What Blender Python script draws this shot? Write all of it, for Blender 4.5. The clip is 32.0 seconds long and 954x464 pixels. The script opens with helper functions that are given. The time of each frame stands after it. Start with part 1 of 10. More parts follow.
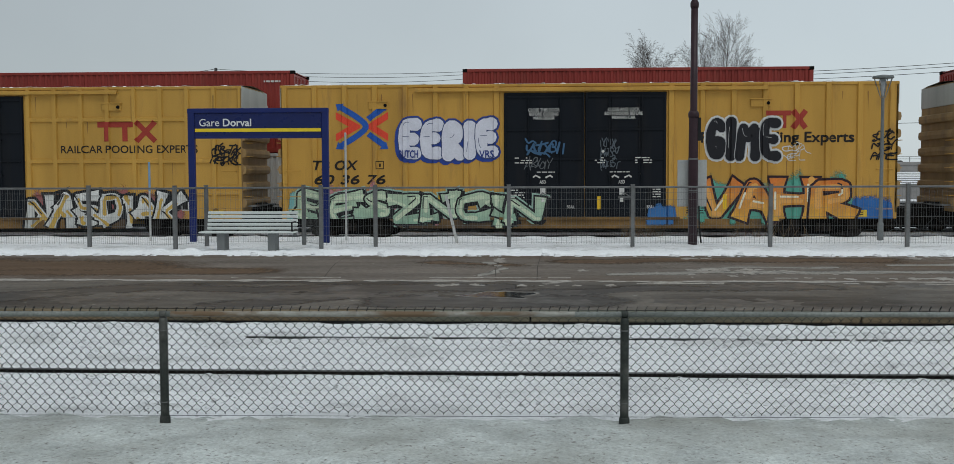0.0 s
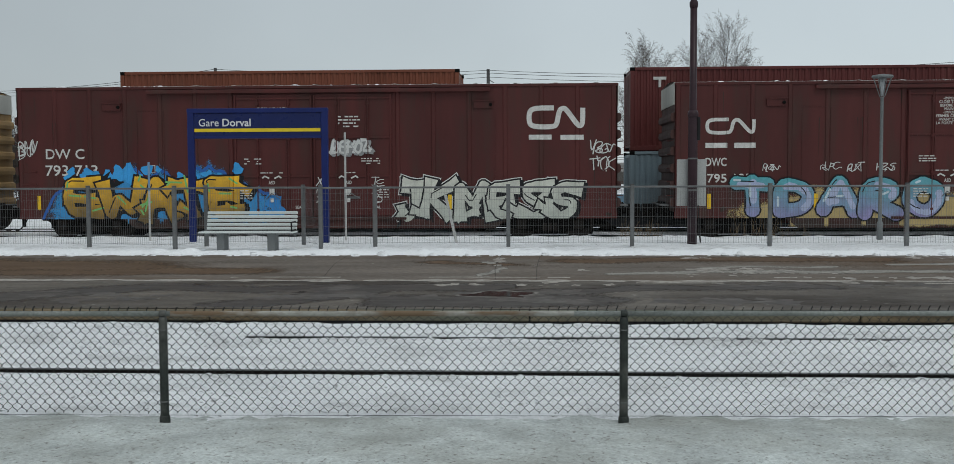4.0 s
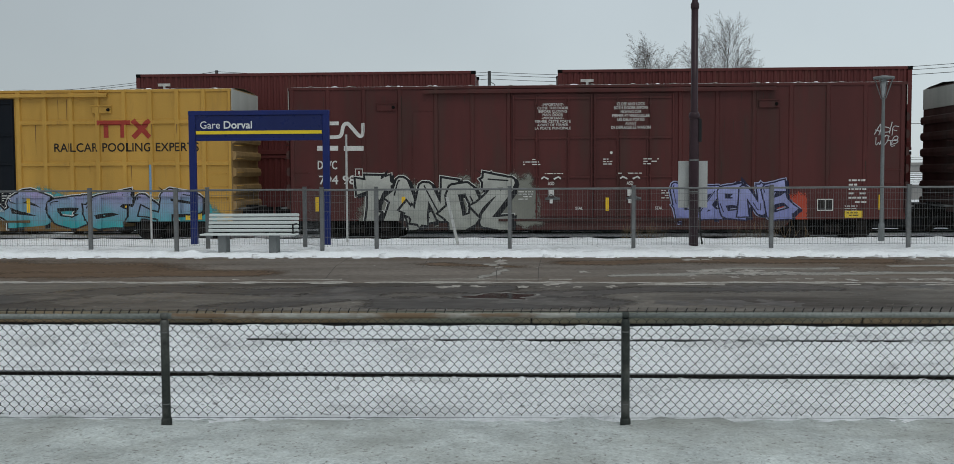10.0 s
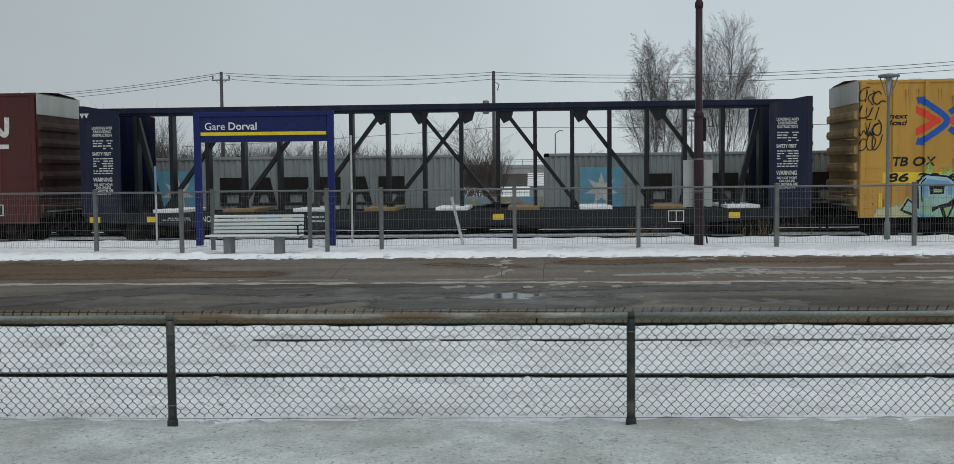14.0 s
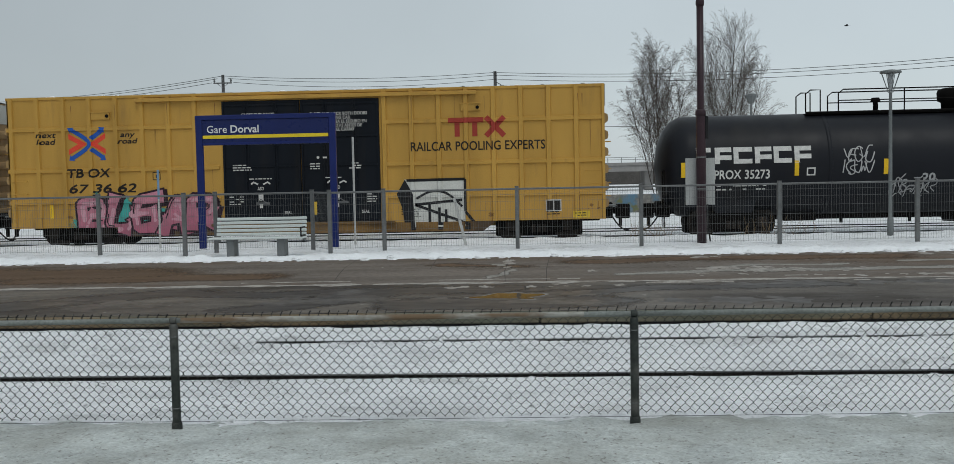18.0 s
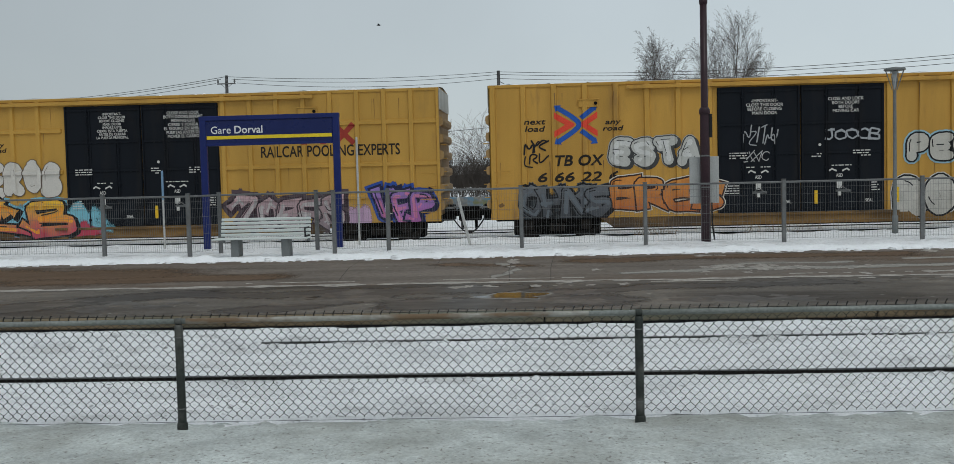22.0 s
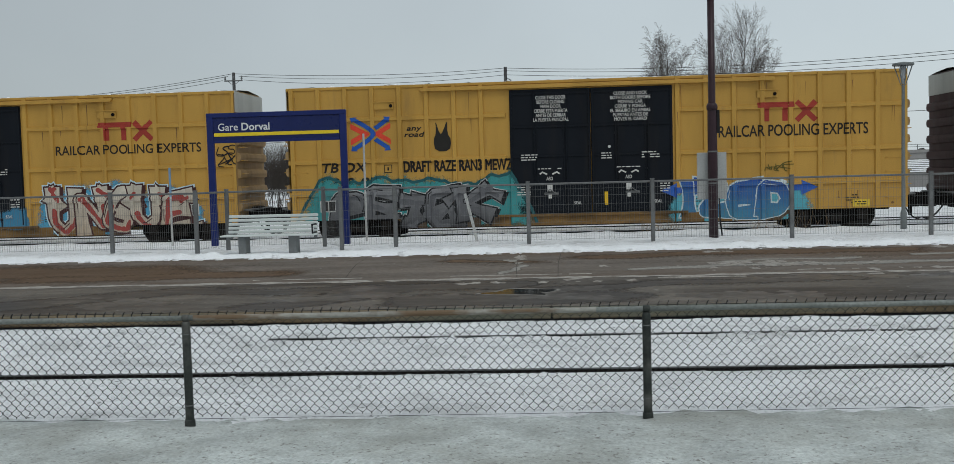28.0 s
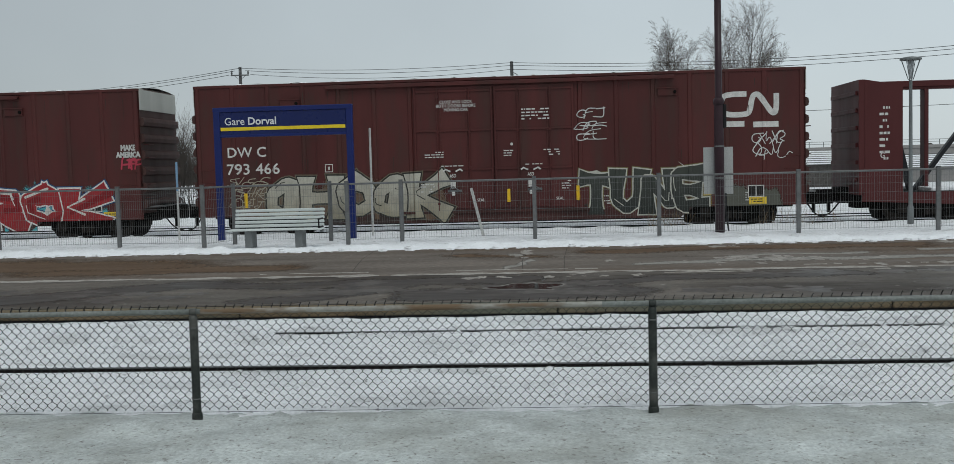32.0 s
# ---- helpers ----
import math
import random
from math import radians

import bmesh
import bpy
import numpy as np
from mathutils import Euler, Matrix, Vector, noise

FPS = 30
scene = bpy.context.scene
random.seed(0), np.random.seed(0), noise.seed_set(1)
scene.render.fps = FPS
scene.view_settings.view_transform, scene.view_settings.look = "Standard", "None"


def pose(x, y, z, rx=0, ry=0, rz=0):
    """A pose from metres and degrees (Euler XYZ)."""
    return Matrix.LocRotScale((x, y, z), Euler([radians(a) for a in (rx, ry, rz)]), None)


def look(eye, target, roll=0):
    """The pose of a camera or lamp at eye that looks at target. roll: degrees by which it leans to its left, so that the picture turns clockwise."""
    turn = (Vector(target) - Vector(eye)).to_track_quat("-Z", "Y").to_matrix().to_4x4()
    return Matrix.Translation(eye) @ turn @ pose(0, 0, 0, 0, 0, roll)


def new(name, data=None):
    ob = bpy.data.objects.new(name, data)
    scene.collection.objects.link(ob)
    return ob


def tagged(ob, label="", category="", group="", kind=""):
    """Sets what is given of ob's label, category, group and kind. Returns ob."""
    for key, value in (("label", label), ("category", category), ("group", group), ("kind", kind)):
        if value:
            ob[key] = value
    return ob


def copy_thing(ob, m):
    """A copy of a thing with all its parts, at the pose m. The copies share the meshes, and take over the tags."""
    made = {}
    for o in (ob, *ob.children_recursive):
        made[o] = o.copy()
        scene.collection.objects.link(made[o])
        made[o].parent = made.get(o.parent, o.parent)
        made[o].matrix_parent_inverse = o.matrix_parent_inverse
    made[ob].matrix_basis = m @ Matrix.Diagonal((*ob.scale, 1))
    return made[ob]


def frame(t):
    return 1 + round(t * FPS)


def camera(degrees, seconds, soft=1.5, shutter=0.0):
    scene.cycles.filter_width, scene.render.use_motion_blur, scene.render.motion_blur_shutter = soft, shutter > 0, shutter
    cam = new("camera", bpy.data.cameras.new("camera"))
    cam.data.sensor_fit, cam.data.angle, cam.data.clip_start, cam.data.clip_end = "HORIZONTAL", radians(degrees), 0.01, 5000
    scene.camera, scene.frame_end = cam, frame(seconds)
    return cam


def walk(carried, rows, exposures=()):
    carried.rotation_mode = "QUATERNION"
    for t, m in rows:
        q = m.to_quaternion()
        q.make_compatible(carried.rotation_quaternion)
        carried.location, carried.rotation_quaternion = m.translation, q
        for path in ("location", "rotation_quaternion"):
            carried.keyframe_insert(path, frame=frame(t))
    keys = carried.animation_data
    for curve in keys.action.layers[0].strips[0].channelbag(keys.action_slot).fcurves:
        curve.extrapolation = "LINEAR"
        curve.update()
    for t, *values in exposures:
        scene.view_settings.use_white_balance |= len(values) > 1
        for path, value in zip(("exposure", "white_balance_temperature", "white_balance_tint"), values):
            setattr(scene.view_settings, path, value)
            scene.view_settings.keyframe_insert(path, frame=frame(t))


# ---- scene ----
cam = camera(49.8, 32.0, soft=0.6)
PATH = [
    (0.0, pose(-0.000, 0.000, 1.700, 86.715, 0.172, 2.990)),
    (0.5, pose(0.001, 0.003, 1.699, 86.711, 0.181, 2.979)),
    (1.0, pose(0.001, 0.005, 1.698, 86.708, 0.183, 2.962)),
    (1.5, pose(0.002, 0.004, 1.697, 86.706, 0.166, 2.949)),
    (2.0, pose(0.003, 0.002, 1.697, 86.697, 0.189, 2.947)),
    (2.5, pose(0.003, 0.001, 1.697, 86.697, 0.236, 2.947)),
    (3.0, pose(0.002, -0.002, 1.695, 86.705, 0.247, 2.948)),
    (3.5, pose(0.003, -0.008, 1.696, 86.707, 0.240, 2.957)),
    (5.5, pose(0.000, -0.005, 1.702, 86.707, 0.241, 2.986)),
    (6.0, pose(0.001, -0.005, 1.700, 86.723, 0.246, 2.997)),
    (6.5, pose(0.003, -0.004, 1.700, 86.737, 0.271, 3.011)),
    (7.0, pose(0.006, -0.006, 1.700, 86.758, 0.283, 3.031)),
    (7.5, pose(0.005, -0.009, 1.699, 86.769, 0.266, 3.045)),
    (8.0, pose(0.002, -0.009, 1.699, 86.760, 0.253, 3.058)),
    (8.5, pose(0.001, -0.006, 1.700, 86.757, 0.266, 3.081)),
    (9.0, pose(0.002, -0.004, 1.700, 86.767, 0.285, 3.088)),
    (9.5, pose(0.002, -0.005, 1.700, 86.786, 0.298, 3.059)),
    (10.0, pose(0.002, -0.008, 1.699, 86.811, 0.315, 3.038)),
    (10.5, pose(0.004, -0.007, 1.698, 86.820, 0.342, 3.047)),
    (11.0, pose(0.003, -0.000, 1.697, 86.822, 0.386, 3.073)),
    (11.5, pose(0.001, 0.002, 1.695, 86.832, 0.435, 3.115)),
    (12.0, pose(0.002, -0.002, 1.696, 86.832, 0.475, 3.170)),
    (12.5, pose(0.003, -0.007, 1.698, 86.822, 0.509, 3.221)),
    (13.0, pose(0.004, -0.008, 1.699, 86.818, 0.529, 3.256)),
    (13.5, pose(0.004, -0.006, 1.699, 86.818, 0.544, 3.279)),
    (14.0, pose(0.003, -0.006, 1.699, 86.820, 0.586, 3.300)),
    (14.5, pose(0.002, -0.006, 1.697, 86.833, 0.685, 3.310)),
    (16.5, pose(0.011, -0.005, 1.698, 86.846, 0.941, 3.387)),
    (17.0, pose(0.008, -0.003, 1.697, 86.853, 1.028, 3.390)),
    (17.5, pose(0.007, -0.004, 1.697, 86.849, 1.098, 3.416)),
    (18.0, pose(0.009, -0.006, 1.697, 86.843, 1.159, 3.441)),
    (18.5, pose(0.009, -0.006, 1.698, 86.838, 1.220, 3.458)),
    (19.0, pose(0.008, -0.005, 1.699, 86.835, 1.261, 3.479)),
    (19.5, pose(0.005, -0.005, 1.699, 86.836, 1.275, 3.504)),
    (20.0, pose(0.002, -0.002, 1.698, 86.830, 1.284, 3.531)),
    (20.5, pose(0.002, 0.001, 1.698, 86.815, 1.310, 3.558)),
    (21.0, pose(0.005, 0.000, 1.697, 86.808, 1.346, 3.585)),
    (21.5, pose(0.007, -0.004, 1.698, 86.809, 1.380, 3.615)),
    (22.0, pose(0.007, -0.007, 1.698, 86.816, 1.416, 3.650)),
    (22.5, pose(0.007, -0.010, 1.698, 86.825, 1.447, 3.690)),
    (23.0, pose(0.008, -0.014, 1.699, 86.824, 1.451, 3.723)),
    (23.5, pose(0.006, -0.012, 1.699, 86.815, 1.452, 3.740)),
    (24.0, pose(0.005, -0.007, 1.700, 86.803, 1.469, 3.766)),
    (24.5, pose(0.006, -0.004, 1.700, 86.794, 1.481, 3.802)),
    (25.0, pose(0.008, -0.007, 1.700, 86.798, 1.498, 3.837)),
    (25.5, pose(0.011, -0.016, 1.700, 86.810, 1.529, 3.880)),
    (27.5, pose(0.010, 0.003, 1.696, 86.751, 1.595, 4.001)),
    (28.0, pose(0.008, 0.006, 1.696, 86.630, 1.544, 4.045)),
    (28.5, pose(0.007, 0.006, 1.696, 86.549, 1.514, 4.092)),
    (29.0, pose(0.009, 0.003, 1.695, 86.510, 1.512, 4.143)),
    (29.5, pose(0.011, -0.002, 1.695, 86.485, 1.517, 4.195)),
    (30.0, pose(0.009, -0.003, 1.697, 86.443, 1.502, 4.230)),
    (30.5, pose(0.006, -0.001, 1.698, 86.402, 1.485, 4.259)),
    (31.0, pose(0.005, -0.002, 1.697, 86.389, 1.483, 4.302)),
    (31.5, pose(0.006, -0.004, 1.696, 86.378, 1.493, 4.348)),
    (32.0, pose(0.008, -0.007, 1.695, 86.340, 1.499, 4.390)),
]
walk(cam, PATH, exposures=[(0.0, -0.12, 6500, 10), (32.0, -0.12, 6500, 10)])

# ---- overcast winter daylight ----
world = bpy.data.worlds.new("overcast_sky")
scene.world = world
world.use_nodes = True
wn, wl = world.node_tree.nodes, world.node_tree.links
sky = wn.new("ShaderNodeTexSky")
sky.sky_type, sky.sun_disc = "NISHITA", False
sky.sun_elevation, sky.sun_rotation = radians(40), radians(199)
grey = wn.new("ShaderNodeMix")
grey.data_type = "RGBA"
grey.inputs[0].default_value = 0.90
grey.inputs[7].default_value = (5.58, 6.27, 6.58, 1)
wl.new(sky.outputs[0], grey.inputs[6])
# the cloud is a little thinner towards the east than the west
way = wn.new("ShaderNodeTexCoord")
axes = wn.new("ShaderNodeSeparateXYZ")
thin = wn.new("ShaderNodeMapRange")
thin.inputs["From Min"].default_value, thin.inputs["From Max"].default_value = -0.55, 0.10
thin.inputs["To Min"].default_value, thin.inputs["To Max"].default_value = 0.075, 0.106
wl.new(way.outputs["Generated"], axes.inputs[0])
wl.new(axes.outputs["X"], thin.inputs["Value"])
# faint unevenness of the overcast
veil, uneven, stir = wn.new("ShaderNodeTexNoise"), wn.new("ShaderNodeMapRange"), wn.new("ShaderNodeMath")
veil.inputs["Scale"].default_value, veil.inputs["Detail"].default_value = 3.5, 4.0
uneven.inputs["To Min"].default_value, uneven.inputs["To Max"].default_value = 0.95, 1.05
uneven.inputs["From Min"].default_value, uneven.inputs["From Max"].default_value = 0.3, 0.7
stir.operation = "MULTIPLY"
wl.new(way.outputs["Generated"], veil.inputs["Vector"])
wl.new(veil.outputs["Fac"], uneven.inputs["Value"])
wl.new(thin.outputs["Result"], stir.inputs[0])
wl.new(uneven.outputs["Result"], stir.inputs[1])
wl.new(stir.outputs[0], wn["Background"].inputs[1])
wl.new(grey.outputs[2], wn["Background"].inputs[0])
sun = new("sun", bpy.data.lights.new("sun", "SUN"))
sun.data.energy, sun.data.angle, sun.data.color = 0.78, radians(25), (0.97, 0.97, 0.93)
sun.matrix_world = look((0, 0, 0), (-0.22, 0.50, -0.85))

# ---- building helpers ----
class Geo:
    """Gathers simple solids into one mesh."""

    def __init__(self):
        self.v, self.f = [], []

    def add(self, verts, faces):
        n = len(self.v)
        self.v += [tuple(p) for p in verts]
        self.f += [tuple(n + i for i in f) for f in faces]
        return self

    def box(self, x0, x1, y0, y1, z0, z1, b=0.0):
        if b <= 0:
            return self.add([(x, y, z) for x in (x0, x1) for y in (y0, y1) for z in (z0, z1)],
                            [(0, 1, 3, 2), (4, 6, 7, 5), (0, 4, 5, 1), (2, 3, 7, 6), (0, 2, 6, 4), (1, 5, 7, 3)])
        b = min(b, (x1 - x0) * 0.49, (y1 - y0) * 0.49, (z1 - z0) * 0.49)
        lo, hi = (x0, y0, z0), (x1, y1, z1)
        ids, verts = {}, []
        for sx in (0, 1):
            for sy in (0, 1):
                for sz in (0, 1):
                    s = (sx, sy, sz)
                    for a in range(3):
                        p = [(hi[k] - (b if k != a else 0)) if s[k] else (lo[k] + (b if k != a else 0)) for k in range(3)]
                        ids[s, a] = len(verts)
                        verts.append(p)
        faces = []
        for a in range(3):
            u, w = [k for k in range(3) if k != a]
            for side in (0, 1):
                ring = []
                for cu, cw in ((0, 0), (1, 0), (1, 1), (0, 1)):
                    s = [0, 0, 0]
                    s[a], s[u], s[w] = side, cu, cw
                    ring.append(ids[tuple(s), a])
                flip = (side == 0) == (a != 1)
                faces.append(tuple(ring[::-1] if flip else ring))
        for a in range(3):
            u, w = [k for k in range(3) if k != a]
            for su in (0, 1):
                for sw in (0, 1):
                    s0, s1 = [0, 0, 0], [0, 0, 0]
                    s0[a], s1[a] = 0, 1
                    s0[u] = s1[u] = su
                    s0[w] = s1[w] = sw
                    q = [ids[tuple(s0), u], ids[tuple(s1), u], ids[tuple(s1), w], ids[tuple(s0), w]]
                    faces.append(tuple(q if (su == sw) == (a != 1) else q[::-1]))
        for sx in (0, 1):
            for sy in (0, 1):
                for sz in (0, 1):
                    s = (sx, sy, sz)
                    q = (ids[s, 0], ids[s, 1], ids[s, 2])
                    faces.append(q if (sx + sy + sz) % 2 else q[::-1])
        return self.add(verts, faces)

    def tube(self, p, q, r, n=6, r2=None, caps=True):
        p, q = Vector(p), Vector(q)
        d = (q - p)
        if d.length < 1e-6:
            return self
        d.normalize()
        u = d.orthogonal().normalized()
        w = d.cross(u)
        r2 = r if r2 is None else r2
        ring = [(u * math.cos(2 * math.pi * i / n) + w * math.sin(2 * math.pi * i / n)) for i in range(n)]
        verts = [p + k * r for k in ring] + [q + k * r2 for k in ring]
        faces = [(i, (i + 1) % n, n + (i + 1) % n, n + i) for i in range(n)]
        if caps:
            faces += [tuple(range(n))[::-1], tuple(range(n, 2 * n))]
        return self.add(verts, faces)

    def path(self, pts, r, n=6):
        """One bent round bar through the points."""
        pts = [Vector(p) for p in pts]
        verts, u = [], None
        for i, p in enumerate(pts):
            d = (pts[min(i + 1, len(pts) - 1)] - pts[max(i - 1, 0)]).normalized()
            u = d.orthogonal().normalized() if u is None else (u - d * u.dot(d)).normalized()
            w = d.cross(u)
            verts += [p + (u * math.cos(2 * math.pi * k / n) + w * math.sin(2 * math.pi * k / n)) * r for k in range(n)]
        faces = [(i * n + k, i * n + (k + 1) % n, i * n + n + (k + 1) % n, i * n + n + k) for i in range(len(pts) - 1) for k in range(n)]
        faces += [tuple(range(n))[::-1], tuple(range((len(pts) - 1) * n, len(pts) * n))]
        return self.add(verts, faces)

    def lathe(self, prof, n=16, at=(0, 0, 0), axis="z"):
        """prof: (radius, height) pairs turned about an axis."""
        verts, faces = [], []
        for r, h in prof:
            for i in range(n):
                a = 2 * math.pi * i / n
                c, s = r * math.cos(a), r * math.sin(a)
                p = {"z": (c, s, h), "x": (h, c, s), "y": (s, h, c)}[axis]
                verts.append((p[0] + at[0], p[1] + at[1], p[2] + at[2]))
        for k in range(len(prof) - 1):
            for i in range(n):
                j = (i + 1) % n
                faces.append((k * n + i, k * n + j, k * n + n + j, k * n + n + i))
        faces += [tuple(range(n))[::-1], tuple(range((len(prof) - 1) * n, len(prof) * n))]
        return self.add(verts, faces)

    def prism(self, outline, y0, y1):
        """An outline in x, z pushed through y."""
        n = len(outline)
        verts = [(x, y0, z) for x, z in outline] + [(x, y1, z) for x, z in outline]
        faces = [tuple(range(n)), tuple(range(2 * n - 1, n - 1, -1))]
        faces += [(i, n + i, n + (i + 1) % n, (i + 1) % n) for i in range(n)]
        return self.add(verts, faces)

    def mesh(self, name):
        me = bpy.data.meshes.new(name)
        me.from_pydata(self.v, [], self.f)
        me.update()
        return me


def thing(name, at, label, category, group="", kind=""):
    ob = new(name)
    ob.matrix_basis = at if isinstance(at, Matrix) else Matrix.Translation(at)
    ob.empty_display_size = 0.2
    return tagged(ob, label, category, group, kind)


def part(name, geo, material, parent=None, label="", smooth=False):
    me = geo.mesh(name) if isinstance(geo, Geo) else geo
    if not me.materials:
        for m in (material if isinstance(material, (list, tuple)) else [material]):
            me.materials.append(m)
    if smooth:
        me.shade_smooth()
    ob = new(name, me)
    ob.parent = parent
    return tagged(ob, label)


def grid(xs, ys, height):
    """A sheet over x and y with height(x, y)."""
    g = Geo()
    g.v = [(x, y, height(x, y)) for y in ys for x in xs]
    n = len(xs)
    g.f = [(j * n + i, j * n + i + 1, j * n + n + i + 1, j * n + n + i) for j in range(len(ys) - 1) for i in range(n - 1)]
    return g


def fbm(x, y, z=0.0, octaves=4):
    a, s, t = 1.0, 1.0, 0.0
    for _ in range(octaves):
        t += a * noise.noise((x * s, y * s, z + s))
        a *= 0.5
        s *= 2.03
    return t


# ---- materials ----
def material(name, rgb, rough=0.6, metal=0.0, dark=0.75, scale=3.0, stretch=(1, 1, 1), grain=40.0, grain_amount=0.12, bump=0.15,
             tint=None, tint_amount=0.0, tint_scale=1.5, tint_edge=(0.5, 0.7), rough_vary=0.15, relief=0.01, speck=None, gloss=0.25, gradient=None, lump=None):
    """A principled surface with stains at a large scale, grain at a small one, and fine relief."""
    m = bpy.data.materials.new(name)
    m.use_nodes = True
    n, l = m.node_tree.nodes, m.node_tree.links
    b = n["Principled BSDF"]
    tc = n.new("ShaderNodeTexCoord")
    mp = n.new("ShaderNodeMapping")
    mp.inputs["Scale"].default_value = stretch
    l.new(tc.outputs["Object"], mp.inputs["Vector"])

    def tex(s, detail=5.0, vec=None):
        t = n.new("ShaderNodeTexNoise")
        t.inputs["Scale"].default_value, t.inputs["Detail"].default_value, t.inputs["Roughness"].default_value = s, detail, 0.6
        l.new(vec or mp.outputs["Vector"], t.inputs["Vector"])
        return t.outputs["Fac"]

    def ramp(fac, lo, hi):
        r = n.new("ShaderNodeMapRange")
        r.inputs["From Min"].default_value, r.inputs["From Max"].default_value = lo, hi
        l.new(fac, r.inputs["Value"])
        return r.outputs["Result"]

    def mix(fac, a, c, mode="MIX"):
        x = n.new("ShaderNodeMix")
        x.data_type, x.blend_type = "RGBA", mode
        if isinstance(fac, float):
            x.inputs[0].default_value = fac
        else:
            l.new(fac, x.inputs[0])
        for i, val in ((6, a), (7, c)):
            if isinstance(val, tuple):
                x.inputs[i].default_value = (*val[:3], 1)
            else:
                l.new(val, x.inputs[i])
        return x.outputs[2]

    base = tuple(rgb)
    if gradient:
        other, z0, z1 = gradient
        sep = n.new("ShaderNodeSeparateXYZ")
        l.new(tc.outputs["Object"], sep.inputs[0])
        wob = n.new("ShaderNodeMath")
        wob.operation = "MULTIPLY_ADD"
        l.new(tex(1.3, 2.0), wob.inputs[0])
        wob.inputs[1].default_value = (z1 - z0) * 0.9
        l.new(sep.outputs["Z"], wob.inputs[2])
        off = (z1 - z0) * 0.45
        base = mix(ramp(wob.outputs[0], z0 + off, z1 + off), tuple(rgb), tuple(other))
    stain = ramp(tex(scale), 0.35, 0.72)
    col = mix(stain, base, tuple(c * dark for c in rgb) if not gradient else mix(0.35, base, (0.05, 0.05, 0.05)))
    fine = tex(grain, 3.0, tc.outputs["Object"])
    grain_mix = mix(ramp(fine, 0.3, 0.7), (1 - grain_amount,) * 3, (1 + grain_amount,) * 3)
    col = mix(1.0, col, grain_mix, "MULTIPLY")
    if tint:
        k = ramp(tex(tint_scale, 6.0), *tint_edge)
        mul = n.new("ShaderNodeMath")
        mul.operation = "MULTIPLY"
        l.new(k, mul.inputs[0])
        mul.inputs[1].default_value = tint_amount
        col = mix(mul.outputs[0], col, tuple(tint))
    if speck:
        k = ramp(tex(speck[1], 2.0, tc.outputs["Object"]), *speck[2])
        col = mix(k, col, tuple(speck[0]))
    l.new(col, b.inputs["Base Color"])
    rr = n.new("ShaderNodeMapRange")
    rr.inputs["To Min"].default_value, rr.inputs["To Max"].default_value = max(0.02, rough - rough_vary), min(1.0, rough + rough_vary)
    l.new(tex(scale * 2.0), rr.inputs["Value"])
    l.new(rr.outputs["Result"], b.inputs["Roughness"])
    b.inputs["Metallic"].default_value = metal
    b.inputs["Specular IOR Level"].default_value = gloss
    if bump:
        bp = n.new("ShaderNodeBump")
        bp.inputs["Strength"].default_value, bp.inputs["Distance"].default_value = bump, relief
        l.new(fine, bp.inputs["Height"])
        if lump:
            big = n.new("ShaderNodeBump")
            big.inputs["Strength"].default_value, big.inputs["Distance"].default_value = lump[1], lump[2]
            l.new(tex(lump[0], 4.0, tc.outputs["Object"]), big.inputs["Height"])
            l.new(big.outputs["Normal"], bp.inputs["Normal"])
        l.new(bp.outputs["Normal"], b.inputs["Normal"])
    return m


